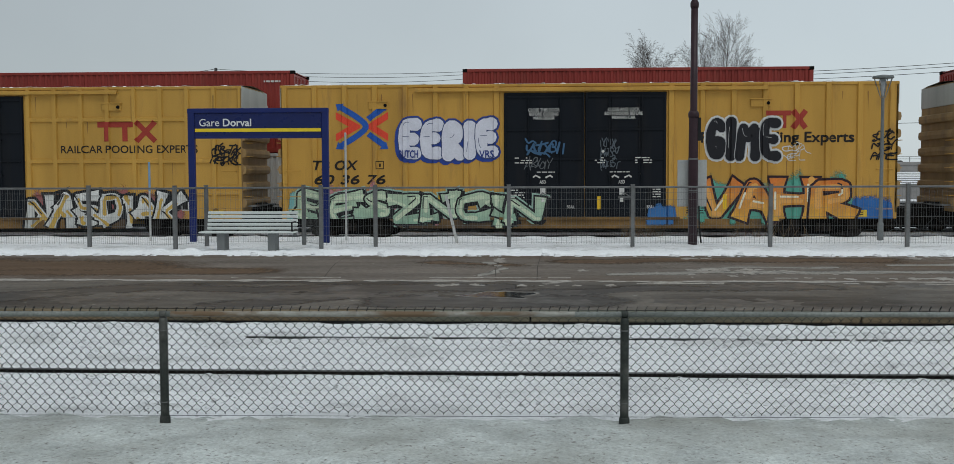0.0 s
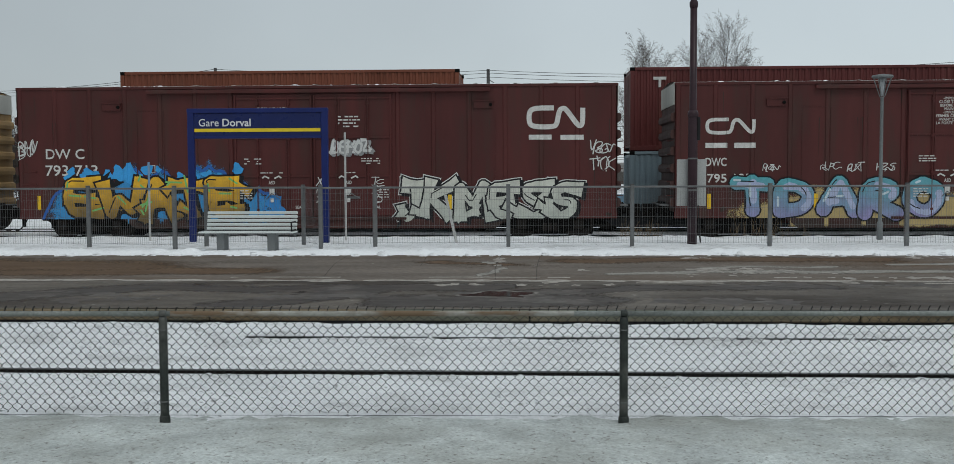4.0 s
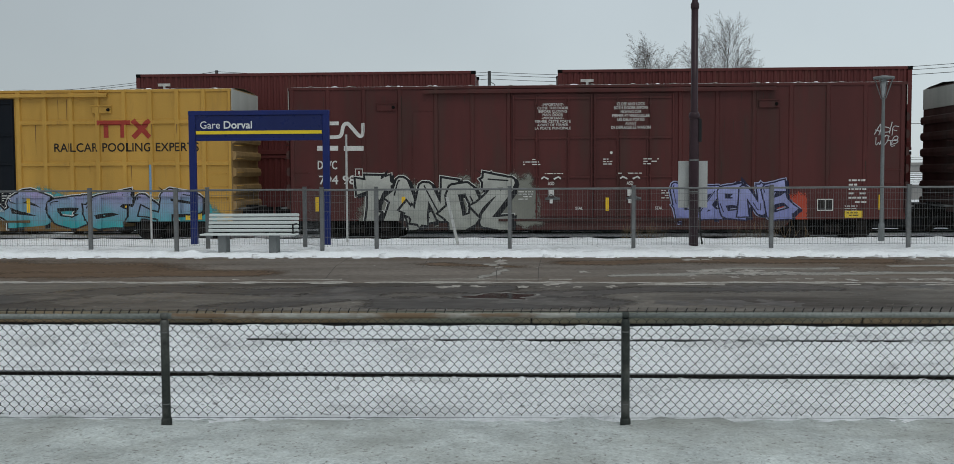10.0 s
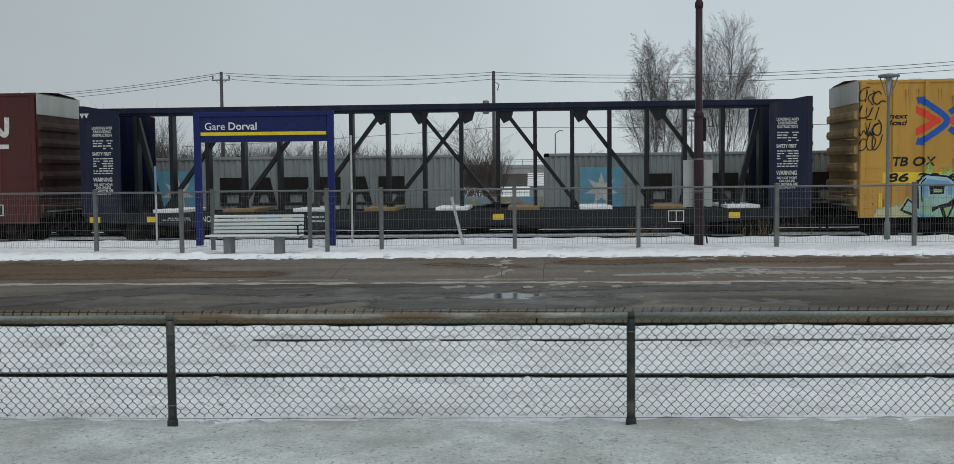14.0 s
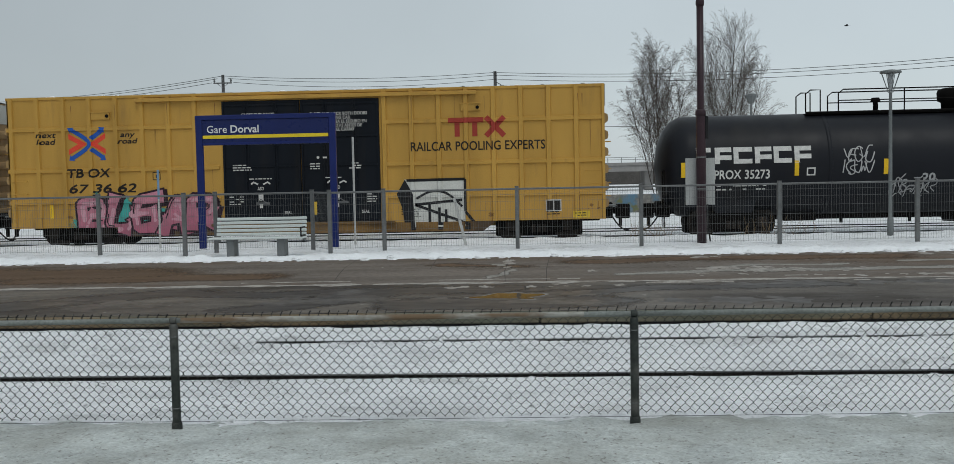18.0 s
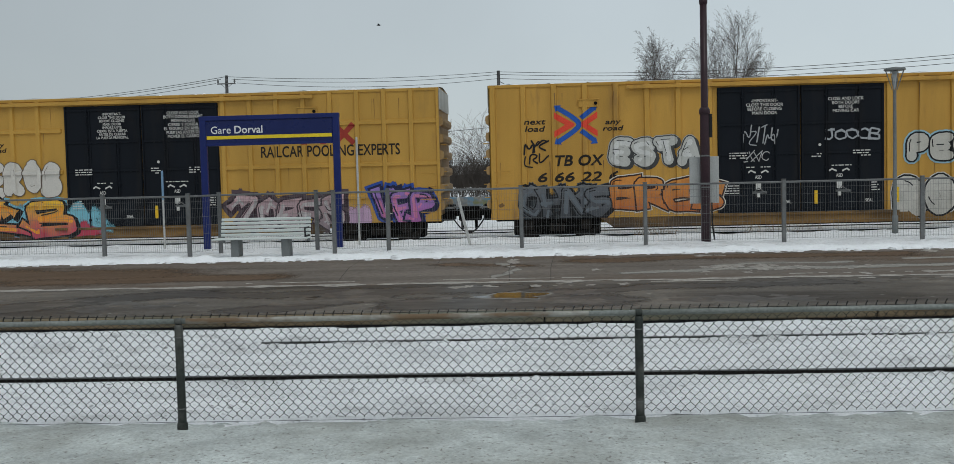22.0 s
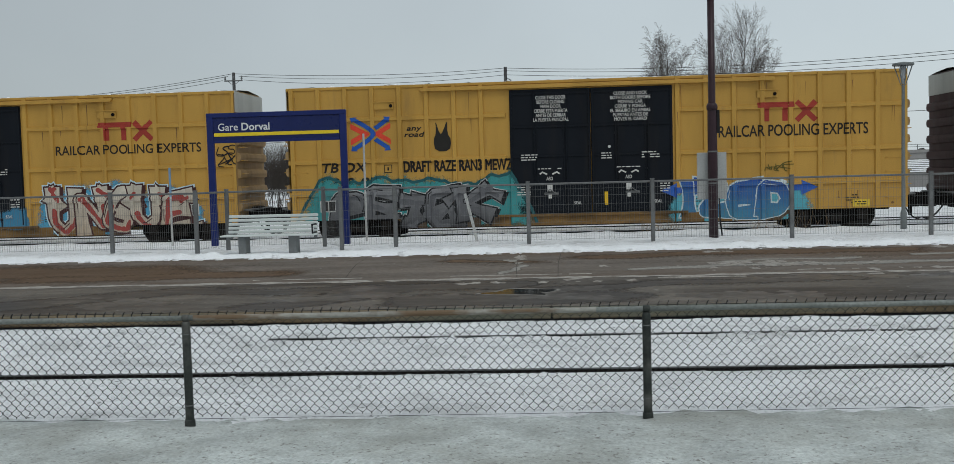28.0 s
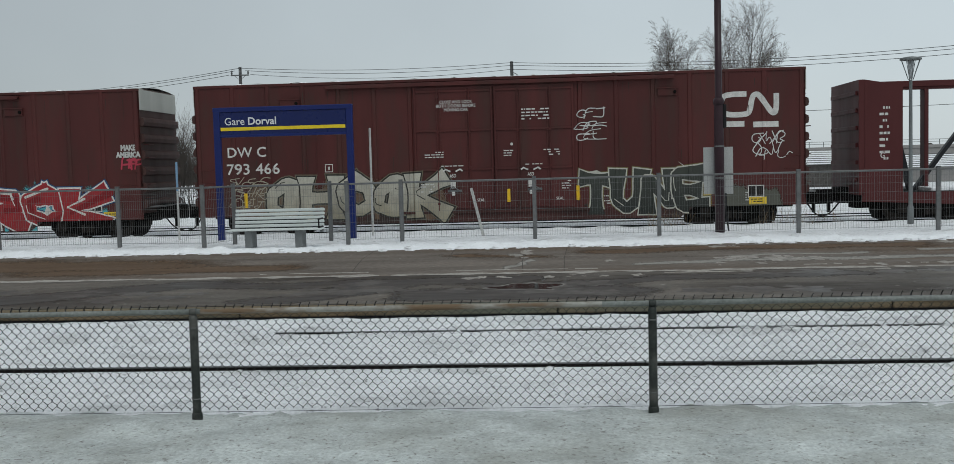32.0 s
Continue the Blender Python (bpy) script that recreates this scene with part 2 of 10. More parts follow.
STREAK = (1.0, 1.0, 0.18)
M = {
    "ice": material("packed_ice", (0.645, 0.68, 0.66), 0.5, dark=0.64, scale=2.4, grain=40, grain_amount=0.22, bump=0.8, relief=0.016, lump=(6.0, 0.8, 0.05), speck=((0.22, 0.21, 0.19), 30.0, (0.59, 0.72)), tint=(0.27, 0.268, 0.23), tint_amount=0.65, tint_scale=0.8, tint_edge=(0.44, 0.66)),
    "snow": material("snow", (0.97, 0.975, 0.985), 0.75, dark=0.82, scale=0.9, stretch=(0.6, 1, 1), grain=26, grain_amount=0.12, bump=0.8, relief=0.045, lump=(9.0, 0.9, 0.07), speck=((0.24, 0.235, 0.23), 15.0, (0.64, 0.74)), tint=(0.46, 0.455, 0.44), tint_amount=0.45, tint_scale=1.8, tint_edge=(0.52, 0.72)),
    "snow_clean": material("fresh_snow", (0.95, 0.96, 0.97), 0.8, dark=0.95, scale=3.0, grain=22, grain_amount=0.05, bump=0.5, relief=0.05, lump=(5.0, 0.5, 0.12)),
    "asphalt": material("platform_asphalt", (0.182, 0.152, 0.128), 0.72, dark=0.60, scale=1.1, stretch=(0.30, 1, 1), grain=9, grain_amount=0.22, bump=0.3, gloss=0.12, tint=(0.115, 0.072, 0.044), tint_amount=0.75, tint_scale=0.30, tint_edge=(0.47, 0.64), speck=((0.32, 0.30, 0.27), 7.0, (0.70, 0.76))),
    "wet_asphalt": material("wet_asphalt", (0.150, 0.126, 0.102), 0.5, dark=0.55, scale=1.3, stretch=(0.40, 1, 1), grain=14, grain_amount=0.30, bump=0.3, rough_vary=0.2, gloss=0.12, tint=(0.030, 0.019, 0.011), tint_amount=0.85, tint_scale=0.42, tint_edge=(0.47, 0.60), speck=((0.27, 0.25, 0.215), 6.0, (0.68, 0.74))),
    "slush": material("slush", (0.40, 0.365, 0.325), 0.7, dark=0.7, scale=3.0, grain=30, grain_amount=0.25, bump=0.5, tint=(0.20, 0.17, 0.145), tint_amount=0.8, tint_scale=5.0, tint_edge=(0.5, 0.62)),
    "rust_edge": material("weathered_edge_timber", (0.22, 0.165, 0.10), 0.8, dark=0.3, scale=2.2, stretch=(0.3, 1, 2), grain=50, grain_amount=0.3, bump=0.4, tint=(0.13, 0.14, 0.11), tint_amount=0.85, tint_scale=0.5, tint_edge=(0.47, 0.56)),
    "ice_rim": material("dirty_ice_rim", (0.24, 0.22, 0.195), 0.5, dark=0.6, scale=4.0, grain=30, grain_amount=0.3, bump=0.5),
    "wet_patch": material("standing_wet_asphalt", (0.060, 0.043, 0.030), 0.38, dark=0.55, scale=2.5, grain=9, grain_amount=0.4, bump=0.3, gloss=0.22, tint=(0.10, 0.085, 0.07), tint_amount=0.8, tint_scale=1.6, tint_edge=(0.50, 0.60)),
    "crack": material("dark_crack", (0.075, 0.062, 0.054), 0.9, dark=0.7),
    "rail": material("rail_steel", (0.014, 0.012, 0.011), 0.85, gloss=0.05, dark=0.6, scale=4.0, grain=60),
    "rail_top": material("worn_rail_head", (0.07, 0.075, 0.07), 0.45, metal=0.5, dark=0.6, scale=3.0, stretch=(0.3, 1, 1)),
    "galv": material("galvanised_steel", (0.17, 0.175, 0.175), 0.5, metal=0.3, dark=0.7, scale=5.0, grain=45, grain_amount=0.12, tint=(0.14, 0.13, 0.12), tint_amount=0.4, tint_scale=4.0),
    "galv_dark": material("weathered_green_grey_steel", (0.046, 0.053, 0.048), 0.55, metal=0.25, dark=0.55, scale=4.5, grain=50, grain_amount=0.2, tint=(0.26, 0.25, 0.23), tint_amount=0.35, tint_scale=5.0),
    "galv_rail": material("weathered_grey_rail", (0.24, 0.255, 0.24), 0.5, metal=0.1, dark=0.6, scale=6.0, stretch=(0.3, 1, 1), grain=50, grain_amount=0.25, tint=(0.10, 0.11, 0.095), tint_amount=0.6, tint_scale=5.0),
    "wire": material("chain_link_wire", (0.02, 0.021, 0.020), 0.55, metal=0.1, dark=0.7, scale=8.0),
    "mesh_wire": material("welded_mesh_wire", (0.17, 0.175, 0.175), 0.5, metal=0.2, dark=0.75, scale=6.0),
    "blue": material("sign_blue_paint", (0.009, 0.020, 0.125), 0.35, dark=0.8, scale=2.0, grain_amount=0.05, bump=0.05),
    "blue_board": material("sign_board_blue", (0.008, 0.017, 0.098), 0.3, dark=0.85, scale=2.0, grain_amount=0.04, bump=0.03),
    "sign_yellow": material("sign_yellow", (0.85, 0.62, 0.03), 0.4, dark=0.9, grain_amount=0.04, bump=0.03),
    "white_text": material("white_lettering", (0.75, 0.76, 0.77), 0.5, dark=0.85, scale=6.0, grain_amount=0.06, bump=0.0),
    "bench": material("bench_light_grey_slats", (0.64, 0.68, 0.66), 0.45, dark=0.85, scale=3.0, stretch=(0.3, 1, 1), grain_amount=0.06, bump=0.1),
    "bench_leg": material("bench_leg_grey", (0.18, 0.19, 0.19), 0.6, dark=0.8),
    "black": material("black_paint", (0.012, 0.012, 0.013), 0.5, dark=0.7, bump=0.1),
    "purple": material("dark_maroon_pole_paint", (0.040, 0.020, 0.026), 0.4, dark=0.7, scale=4.0, bump=0.08),
    "panel": material("grey_panel", (0.42, 0.43, 0.42), 0.5, dark=0.85, scale=2.5, bump=0.05),
    "lamp_pole": material("lamp_pole_grey", (0.20, 0.215, 0.215), 0.5, metal=0.3, dark=0.8),
    "opal": material("opal_glass", (0.45, 0.47, 0.48), 0.25, dark=0.9, bump=0.0),
    "white_pole": material("weathered_white_pole", (0.52, 0.52, 0.50), 0.6, dark=0.7, scale=5.0),
    "bark": material("bare_tree_bark", (0.075, 0.064, 0.056), 0.9, dark=0.6, scale=6.0, bump=0.2),
    "twig": material("bare_twigs", (0.16, 0.135, 0.118), 0.9, dark=0.8, bump=0.0),
    "birch_twig": material("birch_twigs", (0.12, 0.10, 0.088), 0.9, dark=0.8, bump=0.0),
    "brush": material("bare_brush", (0.095, 0.080, 0.070), 0.9, dark=0.7, bump=0.0),
    "wood_pole": material("grey_utility_pole_wood", (0.095, 0.095, 0.096), 0.85, dark=0.65, scale=3.0, stretch=(1, 1, 0.1), bump=0.2),
    "concrete": material("concrete", (0.30, 0.29, 0.28), 0.8, dark=0.75, scale=0.8, grain=20, bump=0.2),
    "far_dark": material("distant_dark_hedge", (0.10, 0.092, 0.085), 0.95, dark=0.55, scale=0.3, grain=4, grain_amount=0.35, bump=0.0),
    "dry_grass": material("dry_grass", (0.23, 0.16, 0.09), 0.9, dark=0.7, bump=0.0),
}


def water_material():
    m = bpy.data.materials.new("puddle_water")
    m.use_nodes = True
    b = m.node_tree.nodes["Principled BSDF"]
    b.inputs["Base Color"].default_value = (0.02, 0.018, 0.015, 1)
    b.inputs["Roughness"].default_value = 0.10
    b.inputs["IOR"].default_value = 1.33
    return m


M["water"] = water_material()


def thinning(m, lo=1.20, hi=1.55, haze_scale=4.0, fleck_scale=45.0):
    """Lets a surface thin out in specks where its "cover" runs down."""
    n, l = m.node_tree.nodes, m.node_tree.links
    cover = n.new("ShaderNodeAttribute")
    cover.attribute_name = "cover"
    tc, haze, fleck = n.new("ShaderNodeTexCoord"), n.new("ShaderNodeTexNoise"), n.new("ShaderNodeTexNoise")
    haze.inputs["Scale"].default_value, fleck.inputs["Scale"].default_value = haze_scale, fleck_scale
    add, both, edge = n.new("ShaderNodeMath"), n.new("ShaderNodeMath"), n.new("ShaderNodeMapRange")
    add.operation = both.operation = "ADD"
    for tex in (haze, fleck):
        l.new(tc.outputs["Object"], tex.inputs["Vector"])
    l.new(haze.outputs["Fac"], add.inputs[0])
    l.new(fleck.outputs["Fac"], add.inputs[1])
    l.new(add.outputs[0], both.inputs[0])
    l.new(cover.outputs["Fac"], both.inputs[1])
    edge.inputs["From Min"].default_value, edge.inputs["From Max"].default_value = lo, hi
    l.new(both.outputs[0], edge.inputs["Value"])
    clear, blend = n.new("ShaderNodeBsdfTransparent"), n.new("ShaderNodeMixShader")
    l.new(edge.outputs["Result"], blend.inputs[0])
    l.new(clear.outputs[0], blend.inputs[1])
    l.new(n["Principled BSDF"].outputs[0], blend.inputs[2])
    l.new(blend.outputs[0], n["Material Output"].inputs["Surface"])
    return m


M["wet_stain"] = thinning(material("wet_brown_stain", (0.042, 0.028, 0.018), 0.42, dark=0.6, scale=2.0, stretch=(0.5, 1, 1), grain=12, grain_amount=0.3, bump=0.2, gloss=0.2), 1.15, 1.75, 1.6, 12.0)
M["rusty_stain"] = thinning(material("rusty_brown_stain", (0.130, 0.082, 0.050), 0.7, dark=0.7, scale=1.2, stretch=(0.5, 1, 1), grain=12, grain_amount=0.25, bump=0.2, gloss=0.1), 1.1, 2.0, 1.0, 12.0)
M["salt"] = thinning(material("dried_salt_bloom", (0.30, 0.28, 0.25), 0.8, dark=0.7, scale=3.0, grain=20, grain_amount=0.25, bump=0.1), 1.3, 1.7, 3.0, 25.0)

# ---- the ground: one snow sheet to the horizon, with the two track beds ----
PROFILE = [(-60, 0.0), (6.7, 0.0), (7.4, -0.05), (8.4, -0.13), (9.1, -0.151), (9.27, -0.155), (9.29, -0.165), (9.37, -0.13), (11.0, -0.10), (12.1, -0.10), (12.3, -0.115), (12.5, -0.22), (12.66, -0.35), (12.8, -0.35), (20.6, -0.35), (20.9, -0.02), (24.4, -0.02), (27.0, -0.06),
           (28.6, -0.08), (29.6, -0.16), (30.6, -0.32), (31.9, -0.405), (39.5, -0.405), (44.0, -0.52), (70, -0.70), (110, -0.9), (300, -1.2), (2500, -1.2)]


def ground_z(x, y):
    for (y0, z0), (y1, z1) in zip(PROFILE, PROFILE[1:]):
        if y0 <= y <= y1:
            z = z0 + (z1 - z0) * (y - y0) / (y1 - y0)
            break
    else:
        z = -1.2
    if 2 < y < 46 and abs(x) < 45 and not 12.45 < y < 21.2:
        k = 0.012 if y < 6.8 else (0.035 if y < 12.6 else (0.05 if y < 30 else 0.018))
        if 8.8 < y < 9.5 or 10.8 < y < 11.25:
            k = 0.006
        if 10.8 < y < 11.25:
            # drifted snow hides stretches of the second rail
            z += 0.014 * fbm(x * 1.3, 4.0, 12.0, 3) + (0.03 if x < -3.2 else 0.006)
        if 11.8 < y < 12.6:
            k = 0.012
        z += k * fbm(x * 1.1, y * 1.9, 3.0)
        if 7 < y < 12.4 and not 8.95 < y < 9.45 and not 10.85 < y < 11.2:
            z += (0.042 if y < 11.8 else 0.014) * fbm(x * 4.0, y * 8, 7.0, 4)
    return z


def steps(a, b, d):
    n = max(1, round((b - a) / d))
    return [a + (b - a) * i / n for i in range(n)]


gx = [-2500, -900, -400, -200, -100, -60] + steps(-45, -14, 1.5) + steps(-14, 14, 0.11) + steps(14, 45, 1.5) + [45, 60, 100, 200, 400, 900, 2500]
gy = [-60, -20, -5] + steps(2, 6.6, 0.12) + steps(6.6, 12.6, 0.07) + [12.6, 12.66, 12.8, 20.6, 20.9] + steps(21.0, 31.9, 0.22) + steps(31.9, 37, 0.45) + steps(37, 46, 0.9) + [46, 55, 70, 90, 110, 160, 300, 700, 2500]
ground = part("ground", grid(gx, gy, ground_z), M["snow"], smooth=True)
tagged(ground, "snow-covered ground with tracked and trodden patches", "ground", kind="structure")

ice = part("pavement", grid(steps(-9, 9, 0.1) + [9], [-3, 0] + steps(2.5, 7.12, 0.1) + [7.12], lambda x, y: ground_z(x, y) + 0.014 + 0.016 * fbm(x * 2.5, y * 3.5, 9.0)), M["ice"], smooth=True)
tagged(ice, "platform surface under grey packed ice", "pavement", kind="structure")

# the near track, all but buried in snow
for k, (y, z) in enumerate(((9.33, -0.125), (11.05, -0.088))):
    g = Geo()
    g.box(-60, 60, y - 0.036, y + 0.036, z - 0.04, z, 0.008)
    g.box(-60, 60, y - 0.01, y + 0.01, z - 0.15, z - 0.035)
    g.box(-60, 60, y - 0.07, y + 0.07, z - 0.17, z - 0.15)
    rail = tagged(part("rail", g, M["rail"]), "dark rail half buried in packed snow", "rail", "near track rails", "structure")
    part("rail_head", Geo().box(-60, 60, y - 0.034, y + 0.030, z + 0.0005, z + 0.004), M["rail_top"], rail, "worn grey running surface")

# ---- the far platform ----
platform = thing("platform", (0, 0, 0), "low asphalt platform, wet along its track side", "platform", kind="structure")
part("wet_strip", grid(steps(-60, -12, 4) + steps(-12, 12, 0.25) + steps(12, 60, 4) + [60], [12.72] + steps(12.85, 16.0, 0.25) + [16.08], lambda x, y: 0.0), M["wet_asphalt"], platform, "dark wet asphalt with drying patches", True)
part("walking_strip", grid(steps(-60, -12, 4) + steps(-12, 12, 0.3) + steps(12, 60, 4) + [60], steps(15.98, 21.6, 0.3) + [21.6], lambda x, y: 0.010 * min(1.0, (y - 15.98) * 8) - 0.002), M["asphalt"], platform, "brown worn asphalt", True)
for x in range(-60, 60, 4):
    part("edge_board", Geo().box(x, x + 3.985, 12.56, 12.72, -0.132, -0.004, 0.014), M["rust_edge"], platform, "weathered rusty platform edge")
    # black strip set back under the board: the gap's shadow put in as colour
    part("edge_shade_strip", Geo().box(x, x + 4, 12.66, 12.72, -0.4, -0.133), M["black"], platform, "black strip standing in for the shade under the edge")


def ribbon(name, x0, x1, y0, w, mat, parent, label, seed, z, step=0.12, gaps=0.0):
    """A ragged thin strip of slush along x."""
    g = Geo()
    x = x0
    while x < x1:
        def edge(px, side):
            return y0 + side * w * (0.42 + 0.9 * fbm(px * 1.7, side * 3, seed, 5)) + 0.07 * fbm(px * 0.3, 0, seed)
        if fbm(x * 0.7, 9, seed) > gaps:
            a, b = (edge(x, -1), edge(x, 1)), (edge(x + step, -1), edge(x + step, 1))
            if a[1] > a[0] and b[1] > b[0]:
                g.add([(x, a[0], z - 0.008), (x + step, b[0], z - 0.008), (x + step, b[1], z), (x, a[1], z)], [(0, 1, 2, 3)])
        x += step
    return part(name, g, mat, parent, label)


ribbon("slush_line", -30, 30, 16.05, 0.20, M["slush"], platform, "pale ridge of slush on the joint", 11.0, 0.012, 0.06, gaps=-0.9)
ribbon("slush_line", -5, 14, 16.5, 0.05, M["slush"], platform, "", 21.0, 0.0185, gaps=0.12)
ribbon("slush_line", -1.5, 9, 15.75, 0.07, M["slush"], platform, "", 31.0, 0.0105, gaps=0.15)
rng = random.Random(5)
for px, py, sx, sy, count in ((3.5, 17.45, 1.3, 0.45, 16), (3.4, 17.9, 0.7, 0.2, 7), (7.9, 20.3, 0.9, 0.25, 7), (3.2, 20.3, 0.35, 0.1, 3), (-0.6, 19.9, 0.12, 0.5, 5), (0.5, 15.5, 0.8, 0.15, 3), (-1.1, 15.55, 0.5, 0.10, 2), (6.0, 16.5, 1.6, 0.2, 6)):
    g = Geo()
    for b in range(count * 3):
        cx, cy = px + sx * rng.gauss(0, 0.55), py + sy * rng.gauss(0, 0.55)
        w = rng.uniform(0.02, 0.10)
        blob = []
        for i in range(22):
            a = 2 * math.pi * i / 22
            r = 1 + 1.0 * fbm(math.cos(a) * 1.4, math.sin(a) * 1.4, 40.0 + cx * 7 + b, 3)
            blob.append((cx + w * max(0.1, r) * math.cos(a), cy + w * 1.7 * max(0.1, r) * math.sin(a), (0.0095 if py > 16 else 0.0015) + 0.00012 * b))
        g.add(blob, [tuple(range(22))])
    tagged(part("ice_patch", g, M["slush"], platform, "thin worn patch of dirty ice"), kind="stuff")
for px, py, sx, sy, count in ((-6.0, 13.9, 0.7, 0.7, 16), (-2.9, 14.3, 0.8, 0.7, 18), (-0.3, 14.2, 0.9, 0.6, 20), (-8.6, 14.4, 0.9, 0.5, 10), (2.3, 13.6, 0.8, 0.3, 8), (4.6, 15.5, 1.8, 0.12, 9)):
    g = Geo()
    for b in range(count):
        cx, cy = px + sx * rng.gauss(0, 0.6), min(15.6, max(13.1, py + sy * rng.gauss(0, 0.6)))
        w = rng.uniform(0.06, 0.36)
        blob = []
        for i in range(26):
            a = 2 * math.pi * i / 26
            r = 1 + 0.9 * fbm(math.cos(a) * 1.5, math.sin(a) * 1.5, 90.0 + cx * 5 + b, 4)
            blob.append((cx + w * max(0.1, r) * math.cos(a), cy + w * max(0.1, r) * math.sin(a), 0.0008 + 0.00006 * b))
        g.add(blob, [tuple(range(26))])
    tagged(part("wet_patch", g, M["wet_patch"], platform, "dark patch of standing wet"), kind="stuff")


def stain(name, x0, x1, y0, y1, z, flows, mat, label, step=0.12):
    """A stain that spreads along flows: each a width and the points of its middle line."""
    g = grid(steps(x0, x1, step) + [x1], steps(y0, y1, step) + [y1], lambda x, y: z)
    cover = []
    for x, y, _ in g.v:
        best = 0.0
        p = Vector((x + 0.35 * fbm(x * 0.9, y * 0.9, 51.0, 3), y + 0.25 * fbm(x * 0.9, y * 1.3, 57.0, 3)))
        for w, pts in flows:
            for a, b in zip(pts, pts[1:]):
                a, b = Vector(a), Vector(b)
                k = min(1.0, max(0.0, (p - a).dot(b - a) / (b - a).length_squared))
                best = max(best, 1 - (p - a.lerp(b, k)).length / w)
        rim = min(x - x0, x1 - x, y - y0, y1 - y)
        cover.append(max(0.0, best) * min(1.0, rim * 6) * 1.6)
    ob = part(name, g, mat, platform, label)
    ob.data.attributes.new("cover", "FLOAT", "POINT").data.foreach_set("value", cover)
    return ob


stain("wet_stain", -10, 5.5, 12.8, 15.85, 0.0006, (
    (0.75, ((-9.6, 13.4), (-7.4, 13.7), (-6.4, 14.6), (-5.6, 15.3))), (0.55, ((-5.8, 15.2), (-4.0, 14.9), (-2.3, 15.2))), (0.70, ((-3.8, 13.0), (-3.0, 14.0), (-2.2, 15.1), (-0.8, 15.2))),
    (0.95, ((-1.6, 13.4), (0.6, 13.6))), (0.45, ((-0.2, 14.5), (1.5, 15.0), (4.2, 15.4)))), M["wet_stain"], "dark brown wet running across the asphalt")
stain("rusty_stain", -12, -4.2, 16.4, 20.5, 0.0094, ((1.7, ((-11.5, 19.0), (-7.6, 18.4))), (0.8, ((-9.0, 17.2), (-5.0, 17.6)))), M["rusty_stain"], "rusty brown tinge on the asphalt", 0.25)
stain("rusty_stain", -2.5, 8.5, 18.2, 20.6, 0.0094, ((0.7, ((0.8, 19.6), (3.0, 20.1), (6.8, 19.9))), (0.4, ((-1.8, 19.5), (-0.4, 18.8)))), M["rusty_stain"], "", 0.25)
stain("salt_bloom", -1.2, 9.5, 16.4, 19.6, 0.0098, ((0.30, ((1.5, 17.2), (4.0, 17.6), (7.5, 17.5))), (0.18, ((3.0, 18.3), (5.6, 18.5))), (0.12, ((-0.62, 16.5), (-0.60, 19.4))), (0.2, ((6.5, 18.9), (9.0, 19.3)))), M["salt"], "pale dried salt on the asphalt")
# cracks sealed in the walking strip
for pts in (((-3.35, 16.4), (-3.5, 17.6), (-3.66, 19.0), (-3.75, 20.8)), ((-0.55, 16.2), (-0.62, 18.0), (-0.6, 20.9)), ((0.1, 16.2), (0.12, 18.5), (0.2, 20.9)), ((-2.0, 18.6), (-2.1, 20.9))):
    g = Geo()
    for (xa, ya), (xb, yb) in zip(pts, pts[1:]):
        g.add([(xa - 0.006, ya, 0.010), (xa + 0.006, ya, 0.010), (xb + 0.007, yb, 0.010), (xb - 0.007, yb, 0.010)], [(0, 1, 2, 3)])
    part("crack", g, M["crack"], platform, "dark crack")

ring, rim = [], []
for i in range(64):
    a = 2 * math.pi * i / 64
    r = 1 + 0.55 * fbm(math.cos(a) * 1.3, math.sin(a) * 1.3, 77.0)
    ring.append((-0.40 + 0.40 * r * math.cos(a), 14.28 + 0.34 * r * math.sin(a), 0.005))
    rim.append((-0.40 + (0.40 * r + 0.06) * math.cos(a), 14.28 + (0.34 * r + 0.09 + 0.05 * math.sin(5 * a)) * math.sin(a), 0.0025))
puddle = part("puddle", Geo().add(ring, [tuple(range(64))]), M["water"])
tagged(puddle, "shallow puddle mirroring the passing cars on wet asphalt", "puddle", kind="structure")
part("rim", Geo().add(rim, [tuple(range(64))]), M["ice_rim"], puddle, "thin icy rim")


def bank_z(x, y):
    k = min(1.0, max(0.0, (y - 20.74 - 0.10 * fbm(x * 1.3, 2.0, 1.0)) / 0.55))
    ridge = math.exp(-((y - 21.25) / 0.62) ** 2)
    return -0.03 + k * (0.02 + 0.09 * ridge) * (0.75 + 0.45 * fbm(x * 1.6, y * 1.5, 4.0)) + (0.02 + 0.06 * ridge) * k * abs(fbm(x * 2.5, y * 2.5, 2.0, 3)) + 0.025 * k * fbm(x * 9, y * 9, 6.0, 2) - max(0, y - 22.4) * 0.02


bank = part("snow_bank", grid(steps(-60, -14, 1.5) + steps(-14, 14, 0.08) + steps(14, 60, 1.5) + [60], steps(20.6, 22.3, 0.07) + steps(22.3, 25.2, 0.25) + [25.2], bank_z), M["snow_clean"], smooth=True)
tagged(bank, "low ridge of ploughed lumpy snow beside the platform", "snow bank", kind="stuff")

